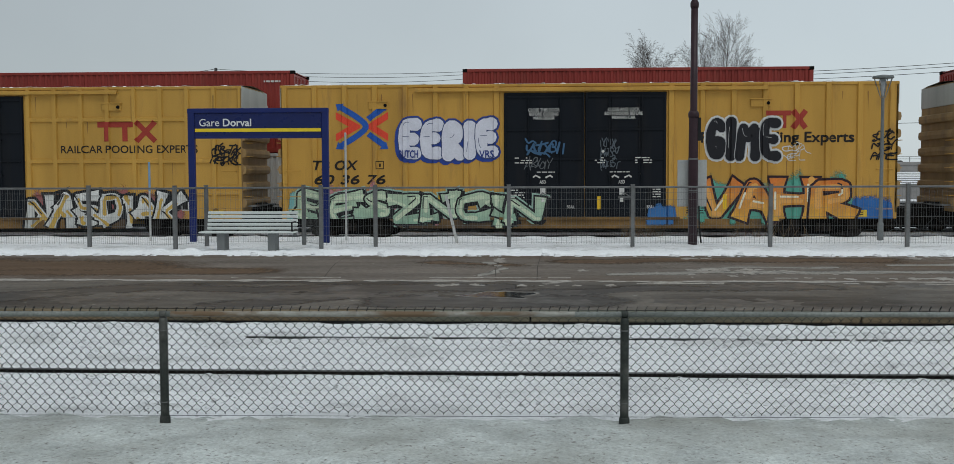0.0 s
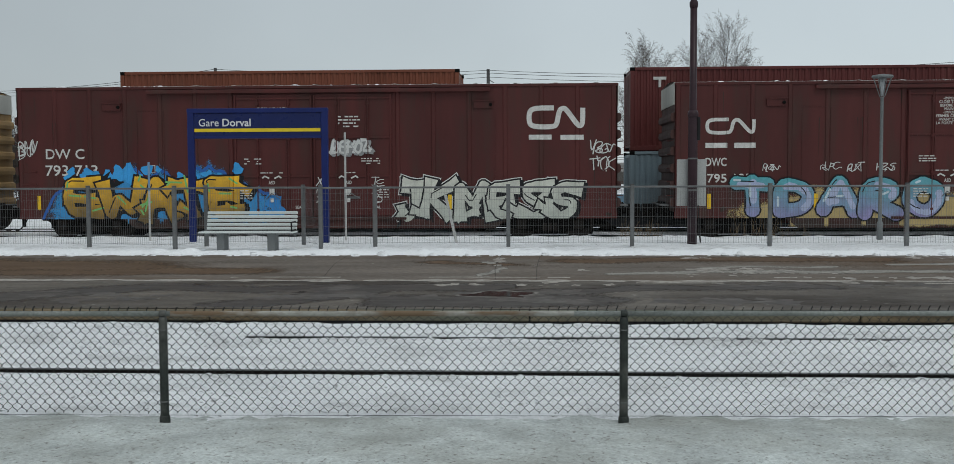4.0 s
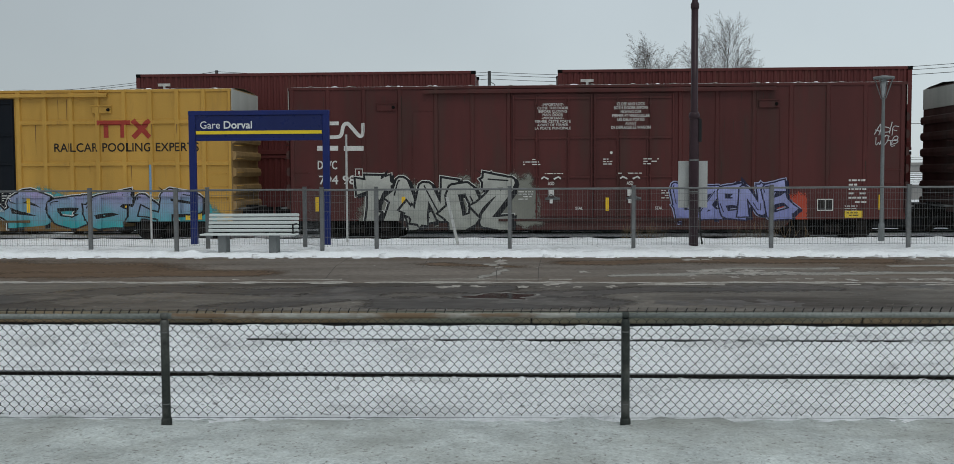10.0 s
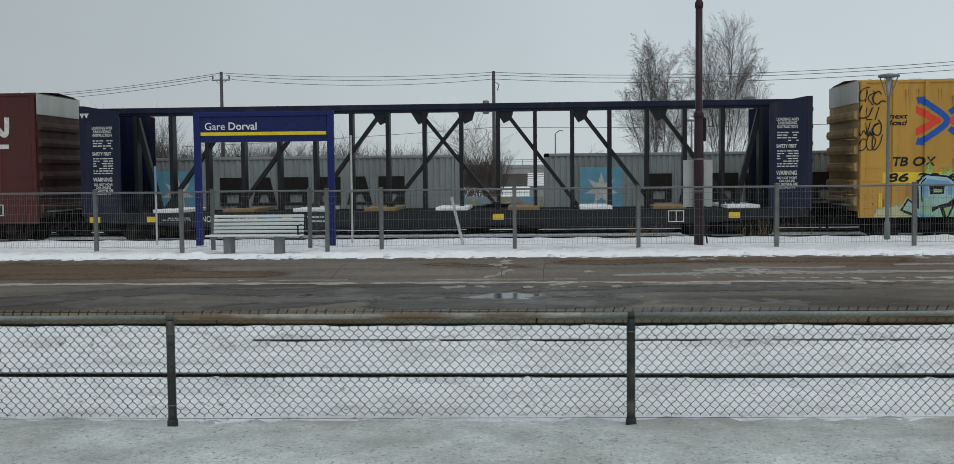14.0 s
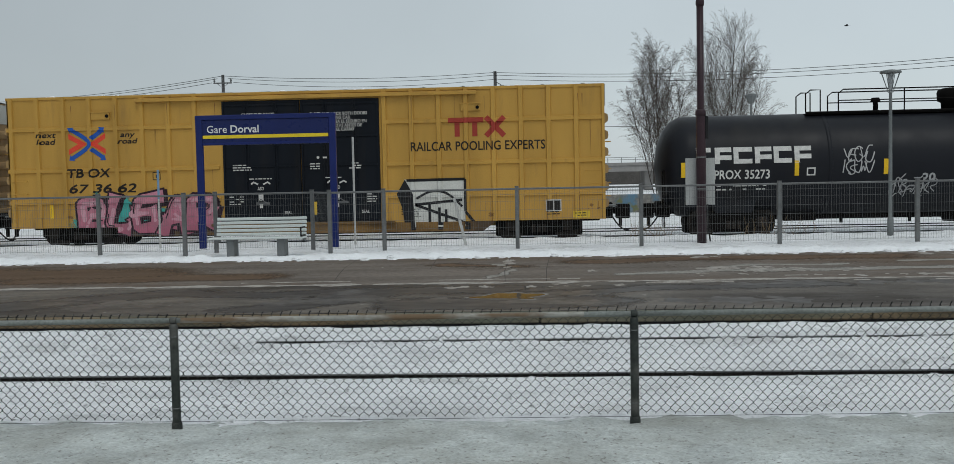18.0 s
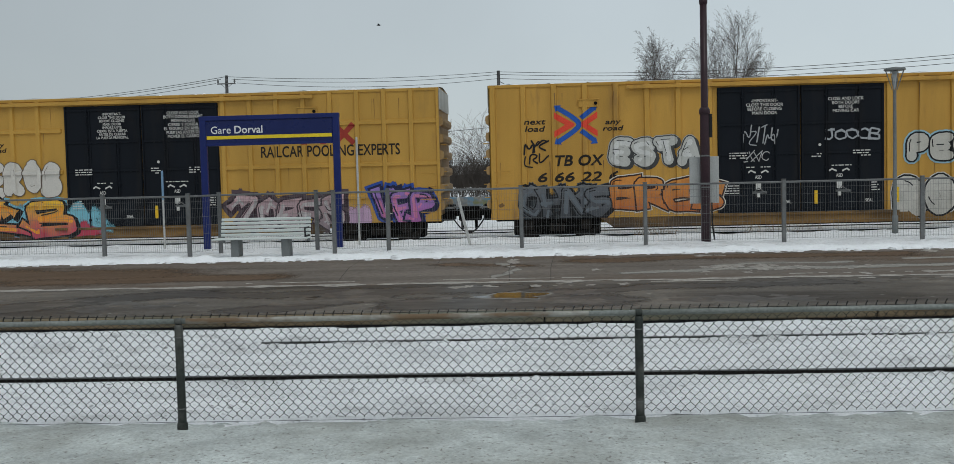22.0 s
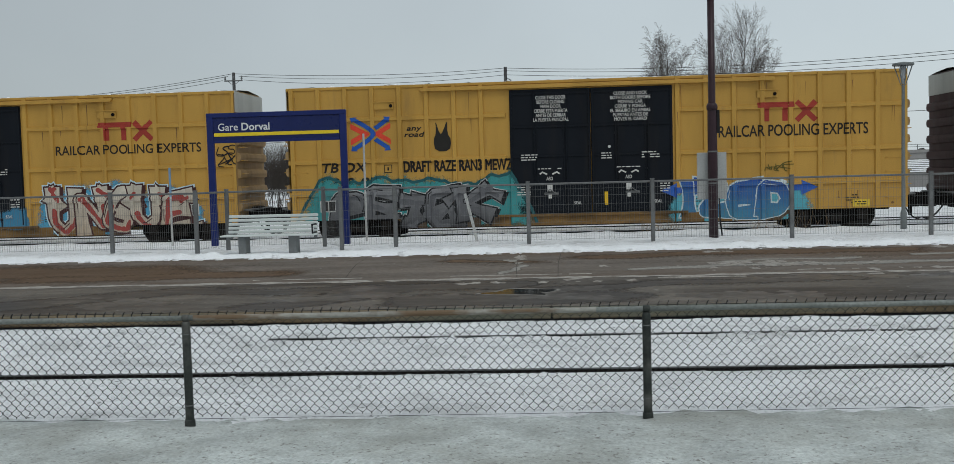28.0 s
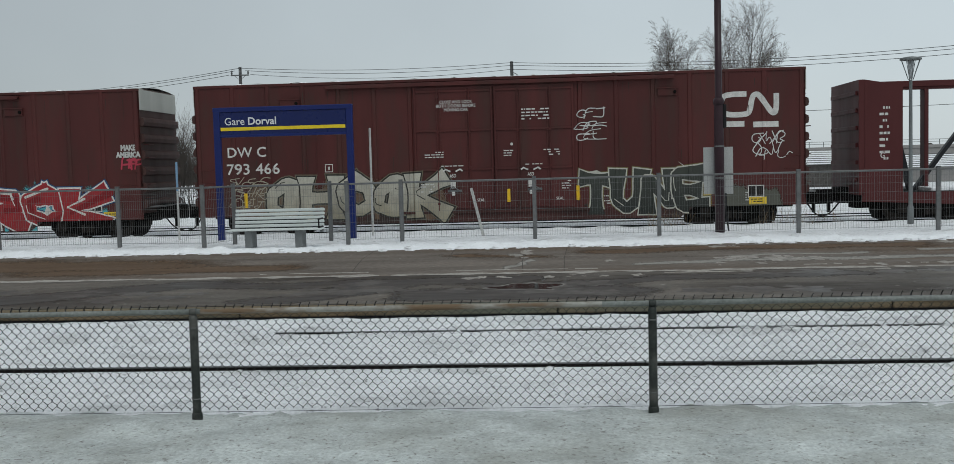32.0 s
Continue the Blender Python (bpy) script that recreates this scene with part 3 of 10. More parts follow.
def clod(g, x, y, z, r, rng):
    """One broken lump of snow, half sunk."""
    verts, n = [], 6
    for h, k in ((-0.5, 0.7), (0.15, 1.0), (0.75, 0.6)):
        for q in range(n):
            a = 2 * math.pi * q / n + h
            j = rng.uniform(0.75, 1.25)
            verts.append((x + r * 1.25 * k * j * math.cos(a), y + r * k * j * math.sin(a), z + r * h * rng.uniform(0.8, 1.1)))
    g.add(verts, [(k * n + q, k * n + (q + 1) % n, k * n + n + (q + 1) % n, k * n + n + q) for k in range(2) for q in range(n)] + [tuple(range(2 * n, 3 * n))])


# broken clods along the foot of the bank
g = Geo()
for i in range(420):
    x, y = rng.uniform(-14, 14), 20.76 + abs(rng.gauss(0, 0.13)) + 0.10 * fbm(i * 0.37, 2.0, 1.0)
    clod(g, x, y, bank_z(x, y), 0.018 + 0.075 * rng.random() ** 3, rng)
clods = part("snow_clods", g, M["snow_clean"])
tagged(clods, "broken clods of ploughed snow along the bank", "snow clods", kind="stuff")

# crumbled crust between and beside the buried rails
g = Geo()
for i in range(1500):
    y = rng.choice((rng.gauss(10.85, 0.16), rng.gauss(11.45, 0.25), rng.uniform(9.5, 12.0), rng.gauss(9.12, 0.06)))
    x = rng.uniform(-8.5, 7.5) - (1.5 if rng.random() < 0.4 else 0.0)
    if 9.26 < y < 9.42 or not 8.6 < y < 12.2:
        continue
    clod(g, x, y, ground_z(x, y), 0.008 + 0.035 * rng.random() ** 3, rng)
crust = part("snow_crust", g, M["snow"])
tagged(crust, "crumbled icy snow crust along the buried track", "snow crust", kind="stuff")

# ---- freight tracks ----
for name, yc in (("near freight track", 33.25), ("far freight track", 37.65)):
    for y in (yc - 0.755, yc + 0.755):
        g = Geo()
        g.box(-440, 440, y - 0.036, y + 0.036, -0.42, -0.37, 0.008)
        g.box(-440, 440, y - 0.012, y + 0.012, -0.56, -0.41)
        tagged(part("rail", g, M["rail"]), "dark steel freight rail in snow", "rail", "freight rails", "structure")
    g = Geo()
    for i in range(-700, 700):
        g.box(i * 0.6, i * 0.6 + 0.22, yc - 1.3, yc + 1.3, -0.66, -0.535)
    tagged(part("sleepers", g, M["bark"]), "dark wooden sleepers partly under snow", "sleepers", kind="stuff")

# ---- the chain-link fence by the camera ----
def near_y(x):
    return 6.99 + 0.025 * x


near_fence = thing("chain_link_fence", (0, 6.99, 0), "low weathered grey-green chain-link fence standing in packed ice", "fence")
POSTS = (-8.9, -5.72, -2.535, 0.64, 3.82, 7.0)
for x in POSTS:
    y = near_y(x) - 6.99
    part("post", Geo().lathe([(0.031, -0.1), (0.029, 0.06), (0.029, 0.690), (0.024, 0.712)], 14, (x, y, 0)), M["galv_dark"], near_fence, "", True)
    part("base_collar", Geo().lathe([(0.038, -0.05), (0.036, 0.018), (0.032, 0.026)], 14, (x, y, 0)), M["galv_dark"], near_fence, "", True)
    part("loop_cap", Geo().lathe([(0.0215, x - 0.022), (0.0235, x - 0.018), (0.0235, x + 0.018), (0.0215, x + 0.022)], 14, (0, y, 0.735), "x"), M["galv_dark"], near_fence, "cast loop round the rail", True)
    for z in (0.62, 0.12):
        part("tie_band", Geo().lathe([(0.032, z), (0.0335, z + 0.004), (0.032, z + 0.008)], 12, (x, y, 0)), M["galv"], near_fence, "thin wire tie")
for i, (xa, xb) in enumerate(zip(POSTS, POSTS[1:])):
    ya, yb = near_y(xa) - 6.99, near_y(xb) - 6.99
    part("top_rail", Geo().tube((xa + 0.01, ya, 0.735), (xb - 0.01, yb, 0.735), 0.0185, 12), M["galv_rail"], near_fence, "", True)
    part("tension_wire", Geo().tube((xa, ya - 0.012, 0.03), (xb, yb - 0.012, 0.03), 0.0016, 5), M["wire"], near_fence)
    g = Geo()
    d, hgt = 0.0331, 0.0715
    n = int((xb - xa - 0.06) / d)
    rows = 20
    for k in range(n + 1):
        x = xa + 0.03 + k * d
        sag = 0.004 * math.sin(x * 3.1)
        pts = []
        for r in range(rows + 1):
            side = 1 if (r + k) % 2 else -1
            z = 0.755 - r * hgt / 2
            px = x + side * d / 2 * 1.02
            for dz in (0.0045, -0.0045):
                pts.append((px + 0.002 * math.sin(37 * x + 11 * r), near_y(px) - 6.99 + 0.03 + 0.004 * side, z + sag + dz + 0.002 * math.sin(23 * r + 51 * x)))
        top = pts[0]
        g.tube((top[0] + 0.012, top[1], top[2] + 0.022), top, 0.0024, 4, caps=False)
        for a, b in zip(pts, pts[1:]):
            g.tube(a, b, 0.0024, 4, caps=False)
    part("chain_link_mesh", g, M["wire"], near_fence, "diamond wire mesh")
# a stretch of the rail bares its rusty and whitish layers
part("peeled_coating", Geo().tube((-2.48, near_y(-2.48) - 6.99, 0.7355), (0.30, near_y(0.30) - 6.99, 0.7355), 0.0191, 12), material("peeled_rail_coating", (0.42, 0.41, 0.37), 0.7, dark=0.30, scale=5.0, stretch=(0.35, 1, 1), tint=(0.16, 0.10, 0.055), tint_amount=0.9, tint_scale=2.5, tint_edge=(0.47, 0.56)), near_fence, "pale peeling coat on the rail")

# ---- the welded-mesh fence behind the platform, with its bay for the bench ----
far_fence = thing("mesh_fence", (0, 23.8, 0), "grey steel welded-mesh fence along the snowy platform edge", "fence")
FX = [-22.3, -19.3, -16.4, -13.4, -10.42, -8.13]
bay = [(-8.13, 23.1), (-7.72, 24.1), (-5.42, 24.3), (-4.80, 23.3)]
line = [(x, 23.74 + 0.01 * (x + 10)) for x in FX[:-1]] + bay + [(-3.62, 23.8), (-0.51, 23.84), (2.35, 23.87), (5.50, 23.9), (8.60, 23.93), (11.7, 23.96), (14.8, 24.0), (17.9, 24.0), (21, 24)]
for x, y in line:
    part("post", Geo().box(x - 0.045, x + 0.045, y - 23.8 - 0.03, y - 23.8 + 0.05, -0.1, 1.42, 0.008), M["galv"], far_fence)
    part("post_cap", Geo().box(x - 0.05, x + 0.05, y - 23.8 - 0.035, y - 23.8 + 0.055, 1.42, 1.435, 0.004), M["galv"], far_fence)
for (xa, ya), (xb, yb) in zip(line, line[1:]):
    L = math.hypot(xb - xa, yb - ya)
    ux, uy = (xb - xa) / L, (yb - ya) / L
    at = lambda s, dy=0.0: (xa + ux * s - uy * dy, ya - 23.8 + uy * s + ux * dy)
    p, q = at(0.045), at(L - 0.045)
    g = Geo()
    g.tube((*p, 1.365), (*q, 1.365), 0.024, 6)
    part("top_rail", g, M["galv"], far_fence)
    g = Geo()
    s = 0.06
    while s < L - 0.05:
        a = at(s, -0.02)
        g.tube((*a, 0.06), (*a, 1.34), 0.0026, 4, caps=False)
        s += 0.058
    for z in (0.08, 0.28, 0.48, 0.68, 0.88, 1.08, 1.24):
        for dy in (-0.026, -0.014):
            g.tube((*at(0.05, dy), z), (*at(L - 0.05, dy), z), 0.0032, 4, caps=False)
    part("mesh_panel", g, M["mesh_wire"], far_fence, "welded wire mesh panel")

# ---- station sign ----
sign = thing("station_sign", (-6.84, 25.6, -0.05), "blue station sign frame with white name and yellow stripe", "sign")
for x in (-1.70, 1.70):
    part("post", Geo().box(x - 0.085, x + 0.085, -0.06, 0.06, 0, 3.385, 0.015), M["blue"], sign)
part("top_beam", Geo().box(-1.79, 1.79, -0.065, 0.065, 3.27, 3.39, 0.015), M["blue"], sign)
part("board", Geo().box(-1.615, 1.615, -0.035, 0.035, 2.68, 3.268, 0.008), M["blue_board"], sign)
part("lower_bar", Geo().box(-1.615, 1.615, -0.055, 0.055, 2.635, 2.70, 0.01), M["blue"], sign)
part("stripe", Geo().box(-1.60, 1.60, -0.045, -0.036, 2.80, 2.885, 0.002), M["sign_yellow"], sign, "yellow stripe")

# ---- bench ----
bench = thing("bench", (-6.26, 22.75, 0.0), "light grey slatted metal bench dusted with snow", "bench")
for i in range(3):
    part("seat_slat", Geo().box(-1.08, 1.06, -0.42 + i * 0.14, -0.295 + i * 0.14, 0.385, 0.42, 0.01), M["bench"], bench)
for i in range(5):
    part("back_slat", Geo().box(-1.03, 1.03, 0.04 + i * 0.022, 0.07 + i * 0.022, 0.44 + i * 0.086, 0.506 + i * 0.086, 0.012), M["bench"], bench)
for x in (-0.62, 0.52):
    part("leg", Geo().box(x - 0.085, x + 0.085, -0.30, 0.06, -0.05, 0.385, 0.012), M["bench_leg"], bench, "grey block leg")
for x in (-1.0, 0.95):
    g = Geo().box(x - 0.04, x + 0.03, 0.14, 0.19, 0.30, 0.86, 0.01)
    part("back_bracket", g, M["bench_leg"], bench)
for x in (1.0,):
    g = Geo()
    g.path([(x, 0.02, 0.44), (x, -0.36, 0.44), (x, -0.38, 0.62), (x, 0.0, 0.62)], 0.022, 8)
    part("armrest", g, M["black"], bench, "black armrest loop")

# ---- dark pole with its cabinet panel ----
pole = thing("light_pole", (3.87, 24.8, 0.0), "tall dark maroon steel light pole with a panel strapped on", "pole")
part("shaft", Geo().lathe([(0.115, -0.1), (0.115, 1.9), (0.108, 3.02), (0.085, 3.14), (0.082, 5.60)], 16), M["purple"], pole, "", True)
part("joint_collar", Geo().lathe([(0.125, 3.0), (0.13, 3.04), (0.13, 3.10), (0.10, 3.16)], 16), M["purple"], pole, "", True)
part("upper_collar", Geo().lathe([(0.088, 5.58), (0.10, 5.62), (0.10, 5.70), (0.07, 5.76), (0.06, 9.0)], 16), M["purple"], pole, "", True)
for z in (2.0, 1.25):
    part("strap", Geo().lathe([(0.118, z), (0.121, z + 0.005), (0.121, z + 0.03), (0.118, z + 0.035)], 16), M["galv"], pole, "bright steel strap")
part("panel", Geo().box(-0.35, 0.345, 0.13, 0.17, 0.88, 2.0, 0.008), M["panel"], pole, "plain grey flat panel")
part("side_box", Geo().box(0.09, 0.17, -0.06, 0.08, 2.45, 3.0, 0.01), M["black"], pole, "slim black box")
part("cable", Geo().path([(0.16, 0.1, 0.9), (0.17, 0.1, 0.4), (0.22, 0.1, 0.0)], 0.02, 6), M["black"], pole, "black cable")

# ---- grey lamp behind the fence ----
lamp = thing("street_lamp", (8.98, 26.9, -0.13), "slim grey street lamp with a flared funnel head", "street lamp")
part("pole", Geo().lathe([(0.08, 0), (0.075, 0.5), (0.052, 0.55), (0.040, 3.7), (0.05, 3.72)], 12), M["lamp_pole"], lamp, "", True)
g = Geo()
for i in range(8):
    a = 2 * math.pi * i / 8
    g.tube((0.06 * math.cos(a), 0.06 * math.sin(a), 3.72), (0.235 * math.cos(a), 0.235 * math.sin(a), 4.22), 0.009, 5)
part("head_ribs", g, M["lamp_pole"], lamp)
part("diffuser", Geo().lathe([(0.035, 3.74), (0.045, 3.95), (0.075, 4.2)], 14), M["opal"], lamp, "opal funnel diffuser", True)
part("head_cap", Geo().lathe([(0.26, 4.21), (0.265, 4.24), (0.25, 4.27), (0.05, 4.30)], 18), M["lamp_pole"], lamp, "", True)

# ---- marker poles behind the fence ----
for x, y, z, label in ((-9.95, 26.4, 2.1, "thin weathered white marker pole in snow"), (-4.76, 26.3, 2.85, "tall thin white marker pole in snow")):
    ob = part("marker_pole", Geo().lathe([(0.028, -0.15), (0.028, z - 0.02), (0.02, z)], 8), M["white_pole"])
    ob.location = (x, y, -0.1)
    tagged(ob, label, "marker pole", "marker poles")
    if x < -9:
        part("blue_sleeve", Geo().lathe([(0.031, z - 0.75), (0.031, z - 0.05), (0.029, z + 0.01)], 8), material("faded_blue_sleeve", (0.20, 0.33, 0.48), 0.6, dark=0.8), ob, "faded blue sleeve")
stake = part("leaning_stake", Geo().box(-0.035, 0.035, -0.02, 0.02, -0.1, 1.25, 0.006), M["white_pole"])
stake.matrix_basis = pose(-1.82, 25.4, -0.06, 0, -13, 0)
tagged(stake, "weathered wooden stake leaning in the snow", "stake")

# ---- background ----
def bare_tree(name, at, height, half_width, seed, label, depth=5, stems=1):
    """A leafless tree: stems that fork, limbs that rise and arch over, fine hanging twigs."""
    rng = random.Random(seed)
    t = thing(name, at, label, "tree", "bare trees")
    trunk, crown = Geo(), Geo()

    def grow(p, d, length, r, level):
        n = 5 if level > 1 else 4
        sag = (0.02, 0.10, 0.20, 0.13, 0.06, 0.02)[min(level, 5)]
        for k in range(n):
            q = p + d * (length / n)
            geo = trunk if level >= depth - 1 else crown
            geo.tube(p, q, r, 6 if level > 3 else 3, max(0.005, r * 0.84), caps=False)
            p, r = q, max(0.0058, r * 0.84)
            bend = Vector((rng.uniform(-0.16, 0.16), rng.uniform(-0.16, 0.16), 0))
            d = (d + bend - Vector((0, 0, sag * (k + 1) / n * 1.6 if level < depth - 1 else -0.02))).normalized()
            if level > 0 and (k > 0 or level < depth):
                for _ in range(2):
                    a = rng.uniform(0, 2 * math.pi)
                    out = Vector((math.cos(a), math.sin(a), 0)) * rng.uniform(0.45, 0.8)
                    grow(p, (d * 0.75 + out + Vector((0, 0, 0.30))).normalized(), length * rng.uniform(0.45, 0.72), max(0.0065, r * 0.45), level - 1)

    for k in range(stems):
        grow(Vector((0.3 * k, 0, -0.3)), Vector((rng.uniform(-0.12, 0.12), 0, 1)).normalized(), 1.0, 0.017, depth)
    zs = max(v[2] for v in crown.v)
    wide = max(abs(v[0]) for v in crown.v)
    for g in (trunk, crown):
        g.v = []
    rng.seed(seed)
    trunk.f, crown.f = [], []
    k = height / zs
    for q in range(stems):
        grow(Vector((0.3 * q, 0, -0.3)), Vector((rng.uniform(-0.12, 0.12), 0, 1)).normalized(), k, 0.011 * k, depth)
    top = max(v[2] for v in crown.v)
    wide = sorted(abs(v[0]) for v in crown.v)[int(len(crown.v) * 0.96)]
    sx, sz = half_width / wide, height / top
    for g in (trunk, crown):
        g.v = [(x * sx, y * sx, z * sz) for x, y, z in g.v]
    part("trunk", trunk, M["bark"], t)
    part("crown", crown, M["twig"], t, "fine bare twigs")
    return t


def birch(at, height, half_width, seed, label, weep=1.0, leaders=7):
    """A leafless birch: slim leaders that fan out, upswept side branches, fine twigs that droop at their tips."""
    rng = random.Random(seed)
    t = thing("tree", at, label, "tree", "bare trees")
    trunk, crown = Geo(), Geo()

    def grow(p, d, length, r, level):
        n = (9, 6, 5, 4)[level]
        for k in range(n):
            q = p + d * (length / n)
            r2 = max(0.0030, r * (1 - 0.80 / n))
            (trunk if level < 2 else crown).tube(p, q, r, 5 if level == 0 else 3, r2, caps=False)
            p, r = q, r2
            u = (k + 1) / n
            bend = Vector((rng.uniform(-1, 1), rng.uniform(-1, 1), 0)) * (0.06, 0.10, 0.14, 0.18)[level]
            fall = (-0.02, 0.01, 0.06, 0.14)[level] * weep + ((0.26 * weep if level else 0.08 * weep) if u > 0.75 else 0.0)
            d = (d + bend - Vector((0, 0, fall))).normalized()
            if level < 3 and u > (0.25, 0.15, 0.15)[level]:
                for _ in range((3, 2, 2)[level]):
                    a = rng.uniform(0, 2 * math.pi)
                    side = Vector((math.cos(a), math.sin(a), 0))
                    e = (d * 0.9 + side * rng.uniform(0.40, 0.75) + Vector((0, 0, 0.15))).normalized()
                    grow(p, e, length * (0.46, 0.46, 0.55)[level] * (1.15 - 0.65 * u) * rng.uniform(0.7, 1.2), r * 0.42, level + 1)

    for k in range(leaders):
        s = (k + 0.5) / leaders * 2 - 1
        lean = s * 0.30 + rng.uniform(-0.05, 0.05)
        z = height * 0.18 * (1 - abs(s))
        grow(Vector((0.1 * s, 0, z - 0.3)), Vector((lean, rng.uniform(-0.25, 0.25), 1)).normalized(), height * (0.92 - 0.24 * s * s) * rng.uniform(0.85, 1.05) - z, 0.048, 0)
    top = max(v[2] for v in crown.v)
    wide = sorted(abs(v[0]) for v in crown.v)[int(len(crown.v) * 0.97)]
    sx, sz = half_width / wide, height / top
    for g in (trunk, crown):
        g.v = [(x * sx, y * sx, z * sz) for x, y, z in g.v]
    part("trunk", trunk, M["bark"], t)
    part("crown", crown, M["birch_twig"], t, "fine drooping bare twigs")
    return t


birch((7.2, 62, -0.7), 11.0, 2.1, 4, "tall bare birch tree with drooping twigs", 1.2, 9)
birch((11.3, 63, -0.7), 12.2, 2.25, 9, "tall bare birch tree with fine upswept twigs", 0.8, 9)
bare_tree("tree", (-4.2, 74, -0.7), 7.4, 2.6, 12, "bare leafless tree beside a utility pole", 3)
bare_tree("tree", (2.6, 74, -0.7), 4.6, 1.6, 15, "small bare tree beside the far road", 3)
bare_tree("tree", (-41, 80, -0.7), 7.6, 2.6, 22, "bare leafless tree in far scrub", 3)


def scrub(x0, x1, y, h, count, seed, label):
    rng = random.Random(seed)
    g = Geo()
    for _ in range(count):
        x, yy, hh = rng.uniform(x0, x1), y + rng.uniform(-2.5, 2.5), h * rng.uniform(0.72, 1.05)
        p = Vector((x, yy, ground_z(x, yy) - 0.1))
        d = Vector((rng.uniform(-0.3, 0.3), rng.uniform(-0.2, 0.2), 1)).normalized()
        q = p + d * hh * 0.55
        g.tube(p, q, 0.024, 3, 0.015, caps=False)
        for _ in range(10):
            e = Vector((rng.uniform(-0.7, 0.7), rng.uniform(-0.6, 0.6), 1)).normalized()
            s = p + d * hh * rng.uniform(0.2, 0.55)
            w = s + e * hh * rng.uniform(0.25, 0.5)
            g.tube(s, w, 0.014, 3, 0.007, caps=False)
            for _ in range(3):
                f = (e + Vector((rng.uniform(-0.7, 0.7), rng.uniform(-0.7, 0.7), 0.2))).normalized()
                m = s.lerp(w, rng.uniform(0.3, 0.9))
                g.tube(m, m + f * hh * 0.2, 0.008, 3, 0.004, caps=False)
    tagged(part("scrub", g, M["brush"]), label, "bushes", kind="stuff")


scrub(-46, -13, 78, 6.0, 380, 31, "thicket of bare grey-brown bushes")
scrub(-48, -29, 80, 8.3, 170, 37, "taller bare bushes at the edge of the thicket")
scrub(-13, -2.6, 73, 4.9, 130, 33, "bare bushes beside the far tracks")
scrub(-6, -3, 70, 3.0, 10, 36, "sparse bare bushes in snow")
scrub(12, 16, 66, 3.0, 12, 35, "bare bushes under the birches")
rng = random.Random(5)
g = Geo()
for _ in range(70):
    x = rng.choice((rng.uniform(5.6, 7.6), rng.uniform(2.5, 3.6)))
    y = rng.uniform(28.2, 29.6)
    z = ground_z(x, y)
    g.tube((x, y, z - 0.05), (x + rng.uniform(-0.25, 0.25), y, z + rng.uniform(0.2, 0.55)), 0.006, 3, 0.003, caps=False)
tagged(part("dry_weeds", g, M["dry_grass"]), "dry brown weeds sticking out of snow", "weeds", kind="stuff")

# utility poles and their wires
def utility_pole(x, y, top, label, arm=True, can=False):
    base = ground_z(x, y)
    t = thing("utility_pole", (x, y, base), label, "utility pole", "utility poles")
    h = top - base
    part("shaft", Geo().lathe([(0.17, -0.3), (0.13, h)], 10), M["wood_pole"], t, "", True)
    if arm:
        part("crossarm", Geo().box(-0.78, 0.78, -0.16, -0.05, h - 0.74, h - 0.64, 0.01), M["galv"], t)
        for dx in (-0.70, 0.0, 0.70):
            part("insulator", Geo().lathe([(0.05, h - 0.62), (0.09, h - 0.52), (0.06, h - 0.42), (0.08, h - 0.34), (0.02, h - 0.28)], 8, (dx, -0.1, 0)), M["galv"], t, "", True)
        part("brace", Geo().path([(-0.5, -0.1, h - 0.7), (0, -0.12, h - 1.1), (0.5, -0.1, h - 0.7)], 0.022, 5), M["galv"], t)
    if can:
        part("transformer", Geo().lathe([(0.22, h - 3.5), (0.27, h - 3.45), (0.27, h - 2.5), (0.2, h - 2.4)], 14, (-0.65, -0.1, 0)), M["galv"], t, "grey can transformer", True)
        part("bracket", Geo().box(-0.45, 0, -0.14, -0.06, h - 2.75, h - 2.65), M["galv"], t)
        part("cutout", Geo().path([(0.1, -0.1, h - 0.9), (0.45, -0.1, h - 1.1), (0.3, -0.1, h - 1.6)], 0.04, 5), M["galv"], t)
    return t


utility_pole(-26.2, 85, 10.5, "grey wooden utility pole with a crossarm")
utility_pole(-3.45, 85, 10.2, "grey wooden utility pole with a can transformer", False, True)
utility_pole(46, 62, 10.2, "grey wooden utility pole beyond the road")
utility_pole(-75, 120, 11.9, "distant grey wooden utility pole")


def wire(a, b, sag, r=0.022, label="thin black overhead wire"):
    a, b = Vector(a), Vector(b)
    pts = []
    for i in range(25):
        k = i / 24
        p = a.lerp(b, k)
        p.z -= sag * 4 * k * (1 - k)
        pts.append(p)
    tagged(part("overhead_wire", Geo().path(pts, r, 4), M["black"]), label, "wire", "overhead wires")


for dz, dx, sag in ((0.0, 0.0, 0.35), (-0.22, 0.45, 0.42), (-0.55, 0.9, 0.5)):
    wire((-26.2 + dx, 84.9, 10.4 + dz), (-3.45, 84.9, 10.1 + dz), sag)
    wire((-75, 120, 11.8 + dz), (-26.2 - dx, 84.9, 10.4 + dz), 0.8)
    wire((-3.45, 84.9, 10.1 + dz), (46, 62, 10.1 + dz), 1.3)
wire((-3.4, 84.9, 5.6), (46, 62, 5.4), 0.5)
wire((-75, 118, 5.0), (-3.4, 84.9, 5.6), 0.6)

